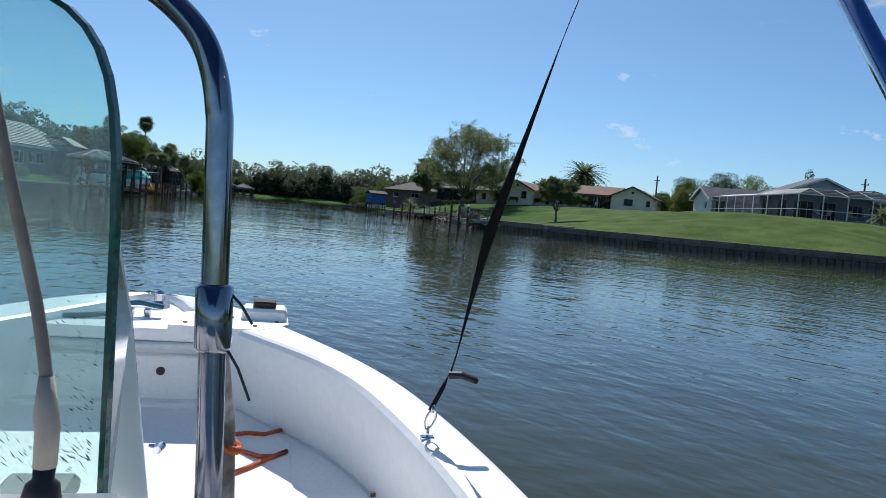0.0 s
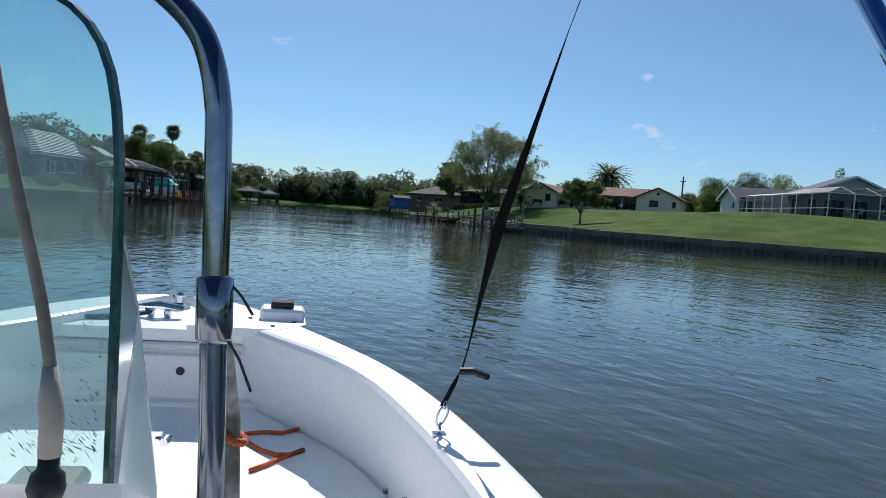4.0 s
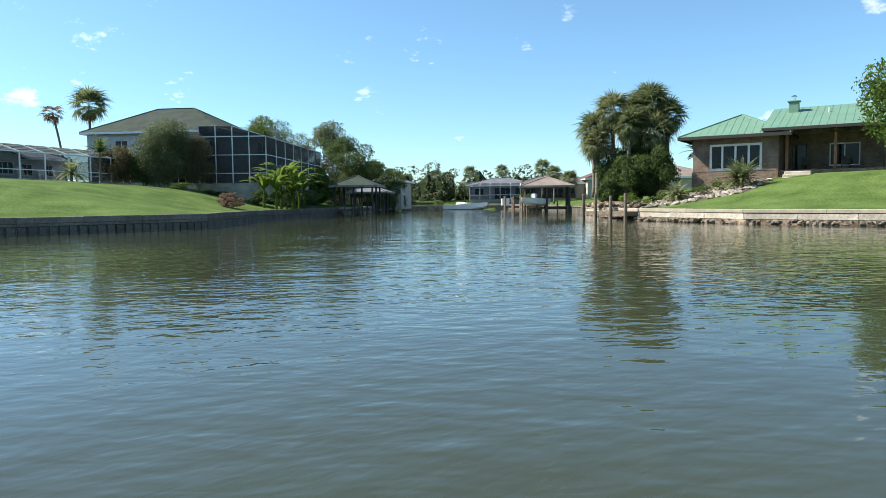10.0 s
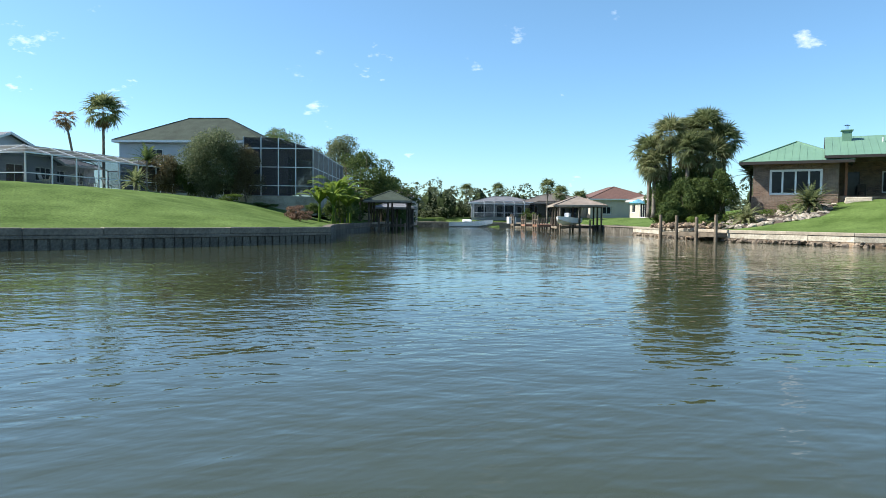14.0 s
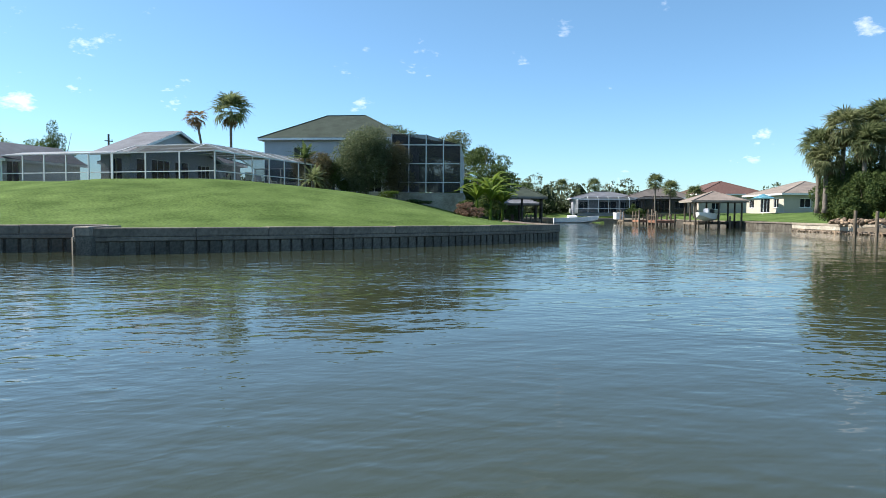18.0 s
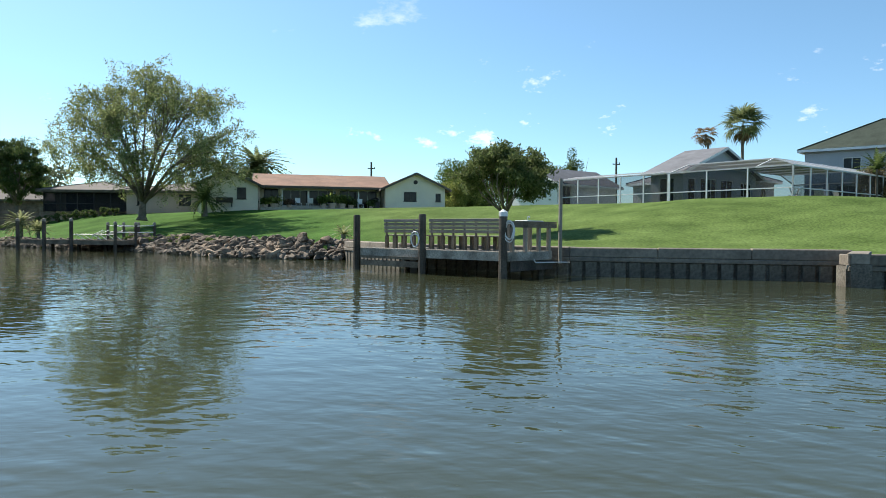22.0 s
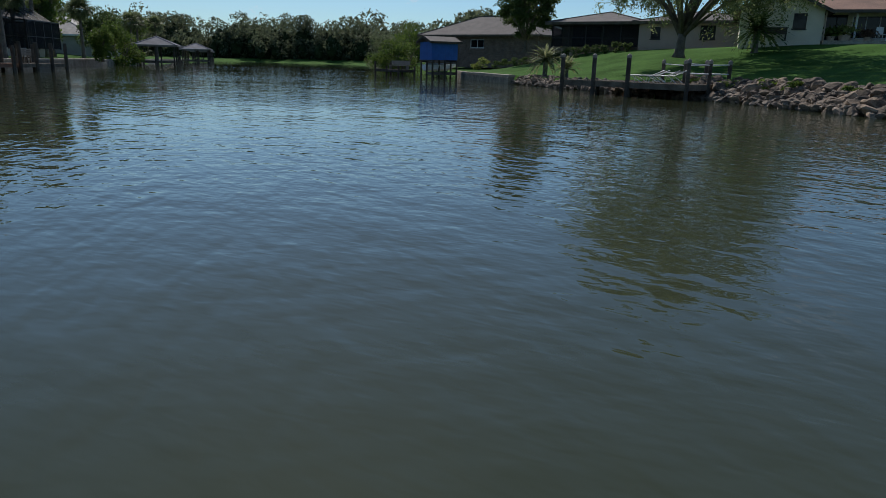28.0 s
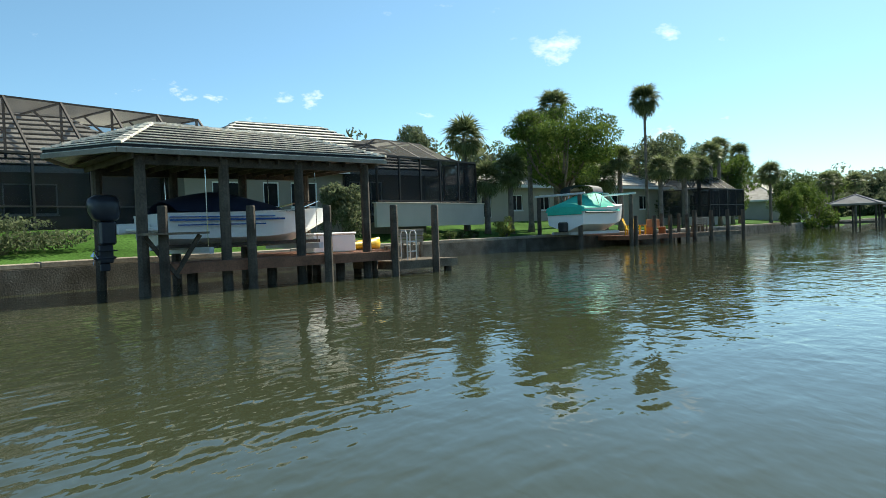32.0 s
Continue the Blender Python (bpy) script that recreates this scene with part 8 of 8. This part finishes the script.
# utility poles behind the houses
for i, (x, y, top) in enumerate(((3.5, 78.3, 10.5), (33, 66, 11.0))):
    T = thing("utility_pole", "dark wooden utility pole behind the houses", "utility pole", "utility poles", pz(x, y, ground_z(x, y) - 0.1))
    bm = bmesh.new()
    h = top - ground_z(x, y)
    tube(bm, [(0, 0, 0), (0, 0, h)], [0.16, 0.12], 8)
    part("pole", bm, M["wood_pole"], T)
    part("crossarm", boxes((-0.5, 0.5, -0.05, 0.05, h - 0.9, h - 0.78)), M["wood_pole"], T)
    part("insulator", boxes((0.4, 0.47, -0.04, 0.04, h - 0.78, h - 0.6)), M["rubber"], T)

# ---- the boat from which the trip starts: x to starboard, y ahead, z from the water ----
BM = pose(10.061, -49.968, 0, 1.07, 0.77, 34.06)
BOAT = thing("skiff", "white open fibreglass skiff with steel rails and green windshield", "boat", m=BM)
XC = -0.50


def half_beam(y):
    """Half the width of the boat, eased between its stations."""
    return float(np.mean(np.interp(y + np.linspace(-0.2, 0.2, 11) * min(1, max(0, (3.68 - y) / 0.3)), [-3.2, 0.6, 1.34, 1.71, 2.0, 2.3, 2.64, 2.85, 3.03, 3.3, 3.5, 3.62, 3.68], [1.13, 1.13, 1.10, 1.063, 1.015, 0.95, 0.815, 0.70, 0.61, 0.48, 0.34, 0.20, 0.05])))


def gunwale(y):
    return min(float(np.mean(np.interp(y + np.linspace(-0.15, 0.15, 7), [1.0, 2.3, 2.6, 2.9], [0.15, 0.155, 0.19, 0.26]))), half_beam(y) * 0.6)


ys = [-3.2, -2.4, -1.6, -0.8, 0.0, 0.4, 0.7] + [0.9 + 0.1 * i for i in range(24)] + [3.26, 3.32, 3.38, 3.44, 3.5, 3.56, 3.62, 3.68]
bm = bmesh.new()
rings = []
for y in ys:
    hb = half_beam(y)
    gw = gunwale(y)
    zt = 0.72 + 0.02 * max(0, y - 1) / 2.5
    # from the outer waterline over the gunwale and down the liner to the deck
    prof = [(hb * 0.8, -0.25), (hb * 0.93, 0.15), (hb - 0.015, zt - 0.09), (hb, zt - 0.022), (hb - 0.006, zt - 0.006), (hb - 0.02, zt), (hb - gw + 0.03, zt), (hb - gw + 0.012, zt - 0.006), (hb - gw, zt - 0.022), (hb - gw - 0.004, zt - 0.05), (max(hb - gw + 0.03, 0.01), 0.50), (max(hb - gw + 0.055, 0.008), 0.385), (max(hb - gw + 0.03, 0.005), 0.36)]
    rings.append((y, prof))
for s in (-1, 1):
    rows = [[bm.verts.new((XC + s * x, y, z)) for x, z in prof] for y, prof in rings]
    for r0, r1 in zip(rows, rows[1:]):
        for k in range(len(r0) - 1):
            f = (r0[k], r0[k + 1], r1[k + 1], r1[k])
            bm.faces.new(f if s > 0 else f[::-1])
part("hull", bm, M["gelcoat"], BOAT, "glossy white fibreglass hull and gunwale", smooth=True).data.set_sharp_from_angle(angle=radians(20))
# cockpit floor and raised casting deck with hatches
fl = []
for y in [v for v in ys if v <= 3.12]:
    fl.append((y, half_beam(y) - gunwale(y) + 0.04))
bm = bmesh.new()
rows = [[bm.verts.new((XC + s * x, y, 0.384)) for s in (-1, 1)] for y, x in fl]
for r0, r1 in zip(rows, rows[1:]):
    bm.faces.new((r0[0], r0[1], r1[1], r1[0]))
part("floor", bm, M["gelcoat_deck"], BOAT, "white non-slip cockpit floor")


BOW = Vector((0, 0.2, -0.055))


def hatch(x0, x1, y0, y1, label):
    bm = bmesh.new()
    box(bm, x0, x1, y0, y1, 0.364, 0.390, bevel=0.004)
    h = part("hatch", bm, M["gelcoat_deck"], BOAT, label)
    part("latch", boxes((x0 + 0.05, x0 + 0.07, (y0 + y1) / 2 - 0.06, (y0 + y1) / 2 + 0.06, 0.391, 0.396)), M["rubber"], h)


hatch(-0.60, 0.14, 1.75, 2.66, "white deck hatch with rounded corners")
hatch(-1.14, -0.66, 1.75, 2.66, "white deck hatch with rounded corners")
part("deck_lip", boxes((-1.0, 0.02, 2.97, 3.05, 0.374, 0.402), bevel=0.008), M["gelcoat_deck"], BOAT)
# bow locker face with its framed door
part("bow_bulkhead", boxes((-1.02, 0.02, 2.86, 2.92, 0.303, 0.70), bevel=0.012), M["gelcoat"], BOAT)
ld = part("locker_door", boxes((-0.93, -0.07, 2.835, 2.858, 0.36, 0.645), bevel=0.01), M["gelcoat_deck"], BOAT, "flat white locker door")
part("locker_frame", boxes((-0.96, -0.04, 2.845, 2.859, 0.335, 0.358), (-0.96, -0.04, 2.845, 2.859, 0.647, 0.668), (-0.96, -0.932, 2.845, 2.859, 0.36, 0.645), (-0.068, -0.04, 2.845, 2.859, 0.36, 0.645)), M["foam"], BOAT)
bm = bmesh.new()
tube(bm, [(-0.385, 2.828, 0.575), (-0.385, 2.836, 0.575)], 0.018, 12)
part("finger_hole", bm, M["rubber"], ld)
# bow deck: plate, blunt nose, raised pad and cushion block
bm = bmesh.new()
outline = [(XC - half_beam(3.02) + 0.05, 2.82), (XC + half_beam(3.02) - 0.16, 2.82)] + [(XC + max(half_beam(y + 0.2) - 0.05, 0.02), y) for y in (2.95, 3.1, 3.24, 3.36, 3.46)] + [(XC - max(half_beam(y + 0.2) - 0.05, 0.02), y) for y in (3.46, 3.36, 3.24, 3.1, 2.95)]
slab(bm, [(x, y, 0.705) for x, y in outline], 0.05, up=(0, 0, 1))
part("bow_deck", bm, M["gelcoat"], BOAT)
bm = bmesh.new()
slab(bm, [(-0.36, 2.74, 0.757), (0.0, 2.72, 0.757), (0.12, 2.86, 0.757), (0.12, 3.04, 0.757), (-0.2, 3.14, 0.757), (-0.36, 3.0, 0.757)], 0.035, up=(0, 0, 1))
pad = part("bow_pad", bm, M["gelcoat_deck"], BOAT, "white raised mounting plate")
for x, y in ((-0.3, 2.8), (-0.02, 2.79), (0.07, 2.9), (-0.12, 2.95)):
    bm = bmesh.new()
    tube(bm, [(x, y, 0.79), (x, y, 0.797)], 0.009, 8)
    part("screw", bm, M["rock"], pad)
part("motor_block", boxes((-0.08, 0.115, 2.93, 3.08, 0.757, 0.84), bevel=0.012), M["gelcoat"], BOAT, "white block for a bow motor")
bp = part("mount_pad", boxes((-0.035, 0.065, 2.96, 3.05, 0.842, 0.868), bevel=0.006), M["wood_dark"], BOAT, "dark mounting pad")
part("foredeck_trim", boxes((-1.0, 0.0, 2.80, 2.84, 0.67, 0.702), bevel=0.008), M["foam"], BOAT)
bm = bmesh.new()
tube(bm, [(-0.47, 3.32, 0.755), (-0.47, 3.32, 0.775), (-0.47, 3.32, 0.785), (-0.47, 3.32, 0.82), (-0.47, 3.32, 0.835)], [0.05, 0.045, 0.022, 0.024, 0.008], 12)
part("bow_light", bm, M["steel"], BOAT, "chrome bow light")
cl = part("cleat", boxes((-0.62, -0.42, 3.06, 3.09, 0.79, 0.81), (-0.57, -0.54, 3.06, 3.09, 0.755, 0.79), (-0.50, -0.47, 3.06, 3.09, 0.755, 0.79), bevel=0.006), M["steel"], BOAT, "chrome mooring cleat")
bm = bmesh.new()
tube(bm, [(-0.42, 3.07, 0.80), (-0.52, 3.05, 0.82), (-0.6, 3.09, 0.80), (-0.56, 3.05, 0.78), (-0.64, 3.0, 0.77), (-0.8, 2.95, 0.765), (-0.9, 2.87, 0.765), (-0.96, 2.81, 0.72), (-0.97, 2.79, 0.55), (-0.96, 2.74, 0.34)], 0.012, 7)
part("mooring_rope", bm, M["rope_blue"], BOAT, "blue rope over the bow", smooth=True)
for ob in BOAT.children:
    if ob.name.split(".")[0] in ("bow_bulkhead", "locker_door", "locker_frame", "bow_deck", "bow_pad", "motor_block", "mount_pad", "foredeck_trim", "bow_light", "cleat", "mooring_rope"):
        ob.location = BOW
# spots of grime by the deck fittings
for i, (x, y, z) in enumerate(((0.31, 1.75, 0.55), (0.32, 1.66, 0.50), (0.335, 1.5, 0.46), (0.33, 1.58, 0.60))):
    part("rivet", boxes((x + 0.0, x + 0.012, y, y + 0.012, z, z + 0.012)), M["rock"], BOAT)


def pipe(pts, r, material, name, label="", n=14):
    bm = bmesh.new()
    tube(bm, pts, r, n)
    return part(name, bm, material, BOAT, label, smooth=True)


def smooth_path(pts, k=5):
    """A rounder path through the points."""
    p = [Vector(q) for q in pts]
    out = []
    for i in range(len(p) - 1):
        a, b, c, d = p[max(i - 1, 0)], p[i], p[i + 1], p[min(i + 2, len(p) - 1)]
        for j in range(k):
            s = j / k
            out.append(0.5 * (2 * b + (c - a) * s + (2 * a - 5 * b + 4 * c - d) * s * s + (3 * b - a - 3 * c + d) * s ** 3))
    return out + [p[-1]]


# steel grab rail beside the console
px, py = -0.080, 1.037
rail = pipe(smooth_path([(-0.062, 1.012, 0.30), (-0.066, 1.020, 0.80), (px, py, 1.10), (-0.084, 1.043, 1.196), (-0.094, 1.058, 1.40), (-0.099, 1.061, 1.45), (-0.110, 1.065, 1.50), (-0.130, 1.072, 1.545), (-0.166, 1.083, 1.583), (-0.215, 1.095, 1.615), (-0.30, 1.12, 1.645), (-0.6, 1.2, 1.66), (-0.9, 1.27, 1.66)]), 0.0195, M["steel_rail"], "grab_rail", "bent stainless steel rail", 18)
bm = bmesh.new()
tube(bm, [(-0.0795, 1.036, 1.098), (-0.0795, 1.036, 1.104), (-0.0838, 1.0425, 1.19), (-0.0840, 1.0428, 1.195)], [0.022, 0.0265, 0.0265, 0.022], 18)
part("sleeve", bm, M["steel_rail"], rail, "steel joint sleeve", smooth=True)
pipe([(-0.040, 1.10, 0.30), (-0.046, 1.15, 0.80), (-0.056, 1.19, 0.93), (-0.072, 1.17, 1.04), (-0.086, 1.09, 1.15)], 0.0155, M["worn_tube"], "brace_tube", "worn tan and white painted brace tube")
for z, dx, dz in ((1.185, 0.035, -0.045), (1.105, 0.04, -0.08)):
    bm = bmesh.new()
    tube(bm, [(px + 0.018, py, z), (px + 0.018 + dx * 0.5, py, z + dz * 0.4), (px + 0.018 + dx, py, z + dz)], 0.0022, 5)
    part("cable_tie", bm, M["rubber"], rail)
# windshield: a rounded acrylic sheet with a dark edge
WSO = [(-0.196, 0.80), (-0.203, 1.05), (-0.210, 1.26), (-0.216, 1.36), (-0.225, 1.43), (-0.237, 1.482), (-0.254, 1.523), (-0.275, 1.553), (-0.302, 1.577), (-0.335, 1.594), (-0.38, 1.603), (-0.7, 1.61), (-1.15, 1.61), (-1.19, 1.5), (-1.20, 0.80)]


def ws_pt(x, z, off=0.0):
    return (x - 0.028, 1.10 - (x + 0.196) * 0.30 + (z - 0.85) * 0.055 + off, z)


bm = bmesh.new()
slab(bm, [ws_pt(x, z) for x, z in WSO], 0.003, up=(0.0, 1, 0))
ws = part("windshield", bm, M["acrylic"], BOAT, "green tinted acrylic windshield with crazed surface")
ws.visible_shadow = False
bm = bmesh.new()
for (xa, za), (xb, zb) in zip(WSO[:12], WSO[1:13]):
    beam(bm, ws_pt(xa, za, 0.002), ws_pt(xb, zb, 0.002), 0.009, 0.016, up=(0.3, 1, 0))
part("windshield_edge", bm, M["acrylic_edge"], ws, "dark green sheet edge")
bm = bmesh.new()
slab(bm, [(-0.240, 1.178, 1.232), (-0.229, 1.271, 1.101), (-0.207, 1.306, 0.891), (-0.186, 1.300, 0.769), (-0.174, 1.295, 0.62), (-0.224, 1.10, 0.60), (-0.226, 1.11, 0.830)], 0.003, up=(0, 1, 0))
wing = part("side_wing", bm, M["acrylic_side"], ws, "narrow side panel of the windshield")
wing.visible_shadow = False
# scuffs on the sheet, and steel flecks added for the sun glints of its crazing
rs = np.random.default_rng(7)
for name, mat_name, n, cx, cz, sx, sz, ln in (("scuffs", "acrylic_edge", 130, -0.245, 1.0, 0.03, 0.10, 0.0045), ("scratches", "acrylic_edge", 60, -0.285, 0.91, 0.04, 0.02, 0.007), ("crazing", "steel", 190, -0.315, 1.135, 0.022, 0.022, 0.0016)):
    vs = []
    for i in range(n):
        x, z = rs.normal(cx, sx), rs.normal(cz, sz)
        x = min(x, -0.222)
        a = rs.uniform(-0.9, -0.2) if name != "crazing" else rs.uniform(0, 6.3)
        l = ln * rs.uniform(0.4, 1.3)
        dx, dz = math.cos(a) * l, math.sin(a) * l
        wx, wz = -math.sin(a) * l * 0.14, math.cos(a) * l * 0.14
        tilt = rs.normal(0, 0.0008) if name == "crazing" else 0
        for ax, az, o in ((dx, dz, tilt), (wx, wz, -tilt), (-dx, -dz, tilt), (-wx, -wz, -tilt)):
            vs.append(ws_pt(x + ax, z + az, -0.0035 + o))
    raw(name, vs, [(4 * i, 4 * i + 1, 4 * i + 2, 4 * i + 3) for i in range(n)], M[mat_name], ws)
# the console under it
part("console", boxes((-1.15, -0.25, 0.55, 1.06, 0.30, 0.86), bevel=0.04), M["gelcoat"], BOAT)
bm = bmesh.new()
slab(bm, [(-1.15, 1.07, 0.84), (-0.20, 1.07, 0.84), (-0.16, 1.48, 0.60), (-1.15, 1.52, 0.60)], 0.03, up=(0, 0, 1))
part("console_front", bm, M["gelcoat"], BOAT)
part("console_front_box", boxes((-1.15, -0.17, 1.08, 1.48, 0.30, 0.60), bevel=0.02), M["gelcoat"], BOAT)
part("instrument", boxes((-0.42, -0.30, 1.2, 1.32, 0.765, 0.80), bevel=0.01), M["rubber"], BOAT)
bm = bmesh.new()
tube(bm, [(-0.164, 1.20, 0.885), (-0.162, 1.215, 0.885), (-0.160, 1.225, 0.885)], [0.007, 0.009, 0.007], 12)
tube(bm, [(-0.18, 1.222, 0.885), (-0.153, 1.222, 0.885)], 0.0035, 8)
part("thumb_screw", bm, M["steel"], BOAT)
# gooseneck aerial
pipe(smooth_path([(-0.475, 1.10, 1.72), (-0.432, 1.09, 1.58), (-0.405, 1.076, 1.50), (-0.388, 1.072, 1.42), (-0.358, 1.059, 1.31), (-0.330, 1.048, 1.21), (-0.311, 1.04, 1.14), (-0.294, 1.03, 1.06), (-0.290, 1.027, 1.03)], 3), 0.0085, M["wood_grey"], "aerial", "grey flexible aerial stem")
bm = bmesh.new()
tube(bm, [(-0.293, 1.029, 1.055), (-0.289, 1.026, 1.0), (-0.286, 1.024, 0.985), (-0.286, 1.022, 0.93)], [0.010, 0.017, 0.0165, 0.0155], 12)
part("aerial_base", bm, M["stucco_beige"], BOAT, smooth=True)
bm = bmesh.new()
tube(bm, [(-0.286, 1.022, 0.93), (-0.287, 1.022, 0.912), (-0.287, 1.022, 0.905), (-0.288, 1.021, 0.885), (-0.288, 1.021, 0.86)], [0.0145, 0.014, 0.022, 0.026, 0.018], 14)
part("aerial_foot", bm, M["rubber"], BOAT, smooth=True)
# canopy frame: blue-sleeved pole aft on the starboard side, straps
bm = bmesh.new()
tube(bm, [(0.80, 0.197, 0.735), (0.80, 0.448, 1.085), (0.80, 0.806, 1.585), (0.80, 1.16, 2.08)], 0.0115, 14)
cp = part("canopy_pole", bm, M["steel"], BOAT, "steel canopy pole with blue sleeve", smooth=True)
bm = bmesh.new()
tube(bm, [(0.802, 0.190, 0.740), (0.802, 0.441, 1.090), (0.802, 0.799, 1.590), (0.802, 1.153, 2.085)], 0.0125, 14)
part("blue_sleeve", bm, M["blue_plastic"], cp, "blue vinyl sleeve", smooth=True)
# blue canvas top overhead
bm = bmesh.new()
rows = []
for i in range(7):
    y = -1.6 + 2.75 * i / 6
    rows.append([bm.verts.new((XC + x, y, 2.10 + 0.10 * (1 - (x / 1.15) ** 2) + 0.02 * math.sin(math.pi * i / 6) - (0.03 if i in (0, 6) else 0))) for x in (-1.15, -0.7, 0, 0.7, 1.15)])
for r0, r1 in zip(rows, rows[1:]):
    for a in range(4):
        bm.faces.new((r0[a], r0[a + 1], r1[a + 1], r1[a]))
part("canvas_top", bm, M["blue_plastic"], BOAT, "blue canvas canopy", smooth=True)
for sx in (-1.2,):
    bm = bmesh.new()
    tube(bm, [(XC + sx * 0.9, -0.2, 0.73), (XC + sx * 0.95, 0.7, 1.5), (XC + sx * 0.96, 1.12, 2.08)], 0.016, 10)
    part("canopy_pole", bm, M["steel"], BOAT, "steel canopy pole", smooth=True)
for pts in ([(0.44, 1.72, 0.80), (0.465, 1.718, 0.86), (0.483, 1.717, 0.903), (0.497, 1.66, 1.09), (0.512, 1.607, 1.28), (0.55, 1.52, 1.53), (0.588, 1.43, 1.776), (0.60, 1.31, 1.95), (0.62, 1.16, 2.10)],):
    bm = bmesh.new()
    rows = []
    wd = [0.010, 0.011, 0.006, 0.016, 0.019, 0.012, 0.005, 0.012, 0.015]
    tw = [10, 20, 85, 40, 10, 30, 75, 50, 20]
    for p, w, a in zip(pts, wd, tw):
        c, s = math.cos(radians(a)) * w, math.sin(radians(a)) * w
        d = Vector((0.97, 0.22, 0)) * c + Vector((-0.22, 0.97, 0)) * s
        rows.append([bm.verts.new(Vector(p) - d), bm.verts.new(Vector(p) + d)])
    for r0, r1 in zip(rows, rows[1:]):
        bm.faces.new((r0[0], r0[1], r1[1], r1[0]))
    ext = bmesh.ops.solidify(bm, geom=bm.faces[:], thickness=0.0018)
    part("strap", bm, M["black"], BOAT, "twisted black webbing strap")
bm = bmesh.new()
tube(bm, [(0.478, 1.717, 0.895), (0.51, 1.71, 0.898), (0.545, 1.70, 0.888), (0.552, 1.70, 0.885)], [0.011, 0.010, 0.010, 0.007], 8)
part("strap_tail", bm, M["rubber"], BOAT, "black strap buckle tail")


def ring(c, a, b, r, m):
    bm = bmesh.new()
    tube(bm, [m @ Vector((a * math.cos(t), 0, b * math.sin(t))) + Vector(c) for t in [2 * math.pi * i / 14 for i in range(15)]], r, 6, cap=False)
    return bm


part("snap_hook", ring((0.441, 1.718, 0.775), 0.012, 0.028, 0.0032, Matrix.Rotation(0.3, 3, "Y")), M["steel"], BOAT, smooth=True)
part("strap_ring", ring((0.446, 1.718, 0.804), 0.009, 0.011, 0.002, Matrix.Rotation(0.9, 3, "Z")), M["steel"], BOAT, smooth=True)
bm = ring((0.438, 1.72, 0.743), 0.014, 0.012, 0.003, Matrix.Rotation(1.2, 3, "Z"))
box(bm, 0.42, 0.456, 1.708, 1.732, 0.722, 0.730, bevel=0.002)
part("pad_eye", bm, M["steel"], BOAT)
# orange rope lying on the deck
OR = thing("rope", "orange rope lying loose on the boat deck", "rope", m=BM)
for pts in ([(-0.10, 2.62, 0.397), (-0.02, 2.65, 0.397), (0.05, 2.64, 0.397), (0.12, 2.72, 0.39), (0.18, 2.78, 0.385), (0.22, 2.79, 0.40)],
            [(-0.10, 2.58, 0.397), (-0.03, 2.47, 0.397), (0.03, 2.42, 0.397), (0.08, 2.42, 0.397), (0.125, 2.47, 0.397), (0.05, 2.39, 0.397), (0.0, 2.33, 0.397), (-0.05, 2.28, 0.397)]):
    bm = bmesh.new()
    tube(bm, pts, 0.0085, 7)
    part("strand", bm, M["rope_orange"], OR, smooth=True)
bm = bmesh.new()
tube(bm, [(-0.052 + 0.021 * math.cos(a), 1.185 + 0.024 * math.sin(a), 0.905 - 0.01 * math.cos(a)) for a in [2 * math.pi * i / 12 for i in range(13)]], 0.007, 7)
part("loop", bm, M["rope_orange"], OR, "orange rope tied round the rail", smooth=True)
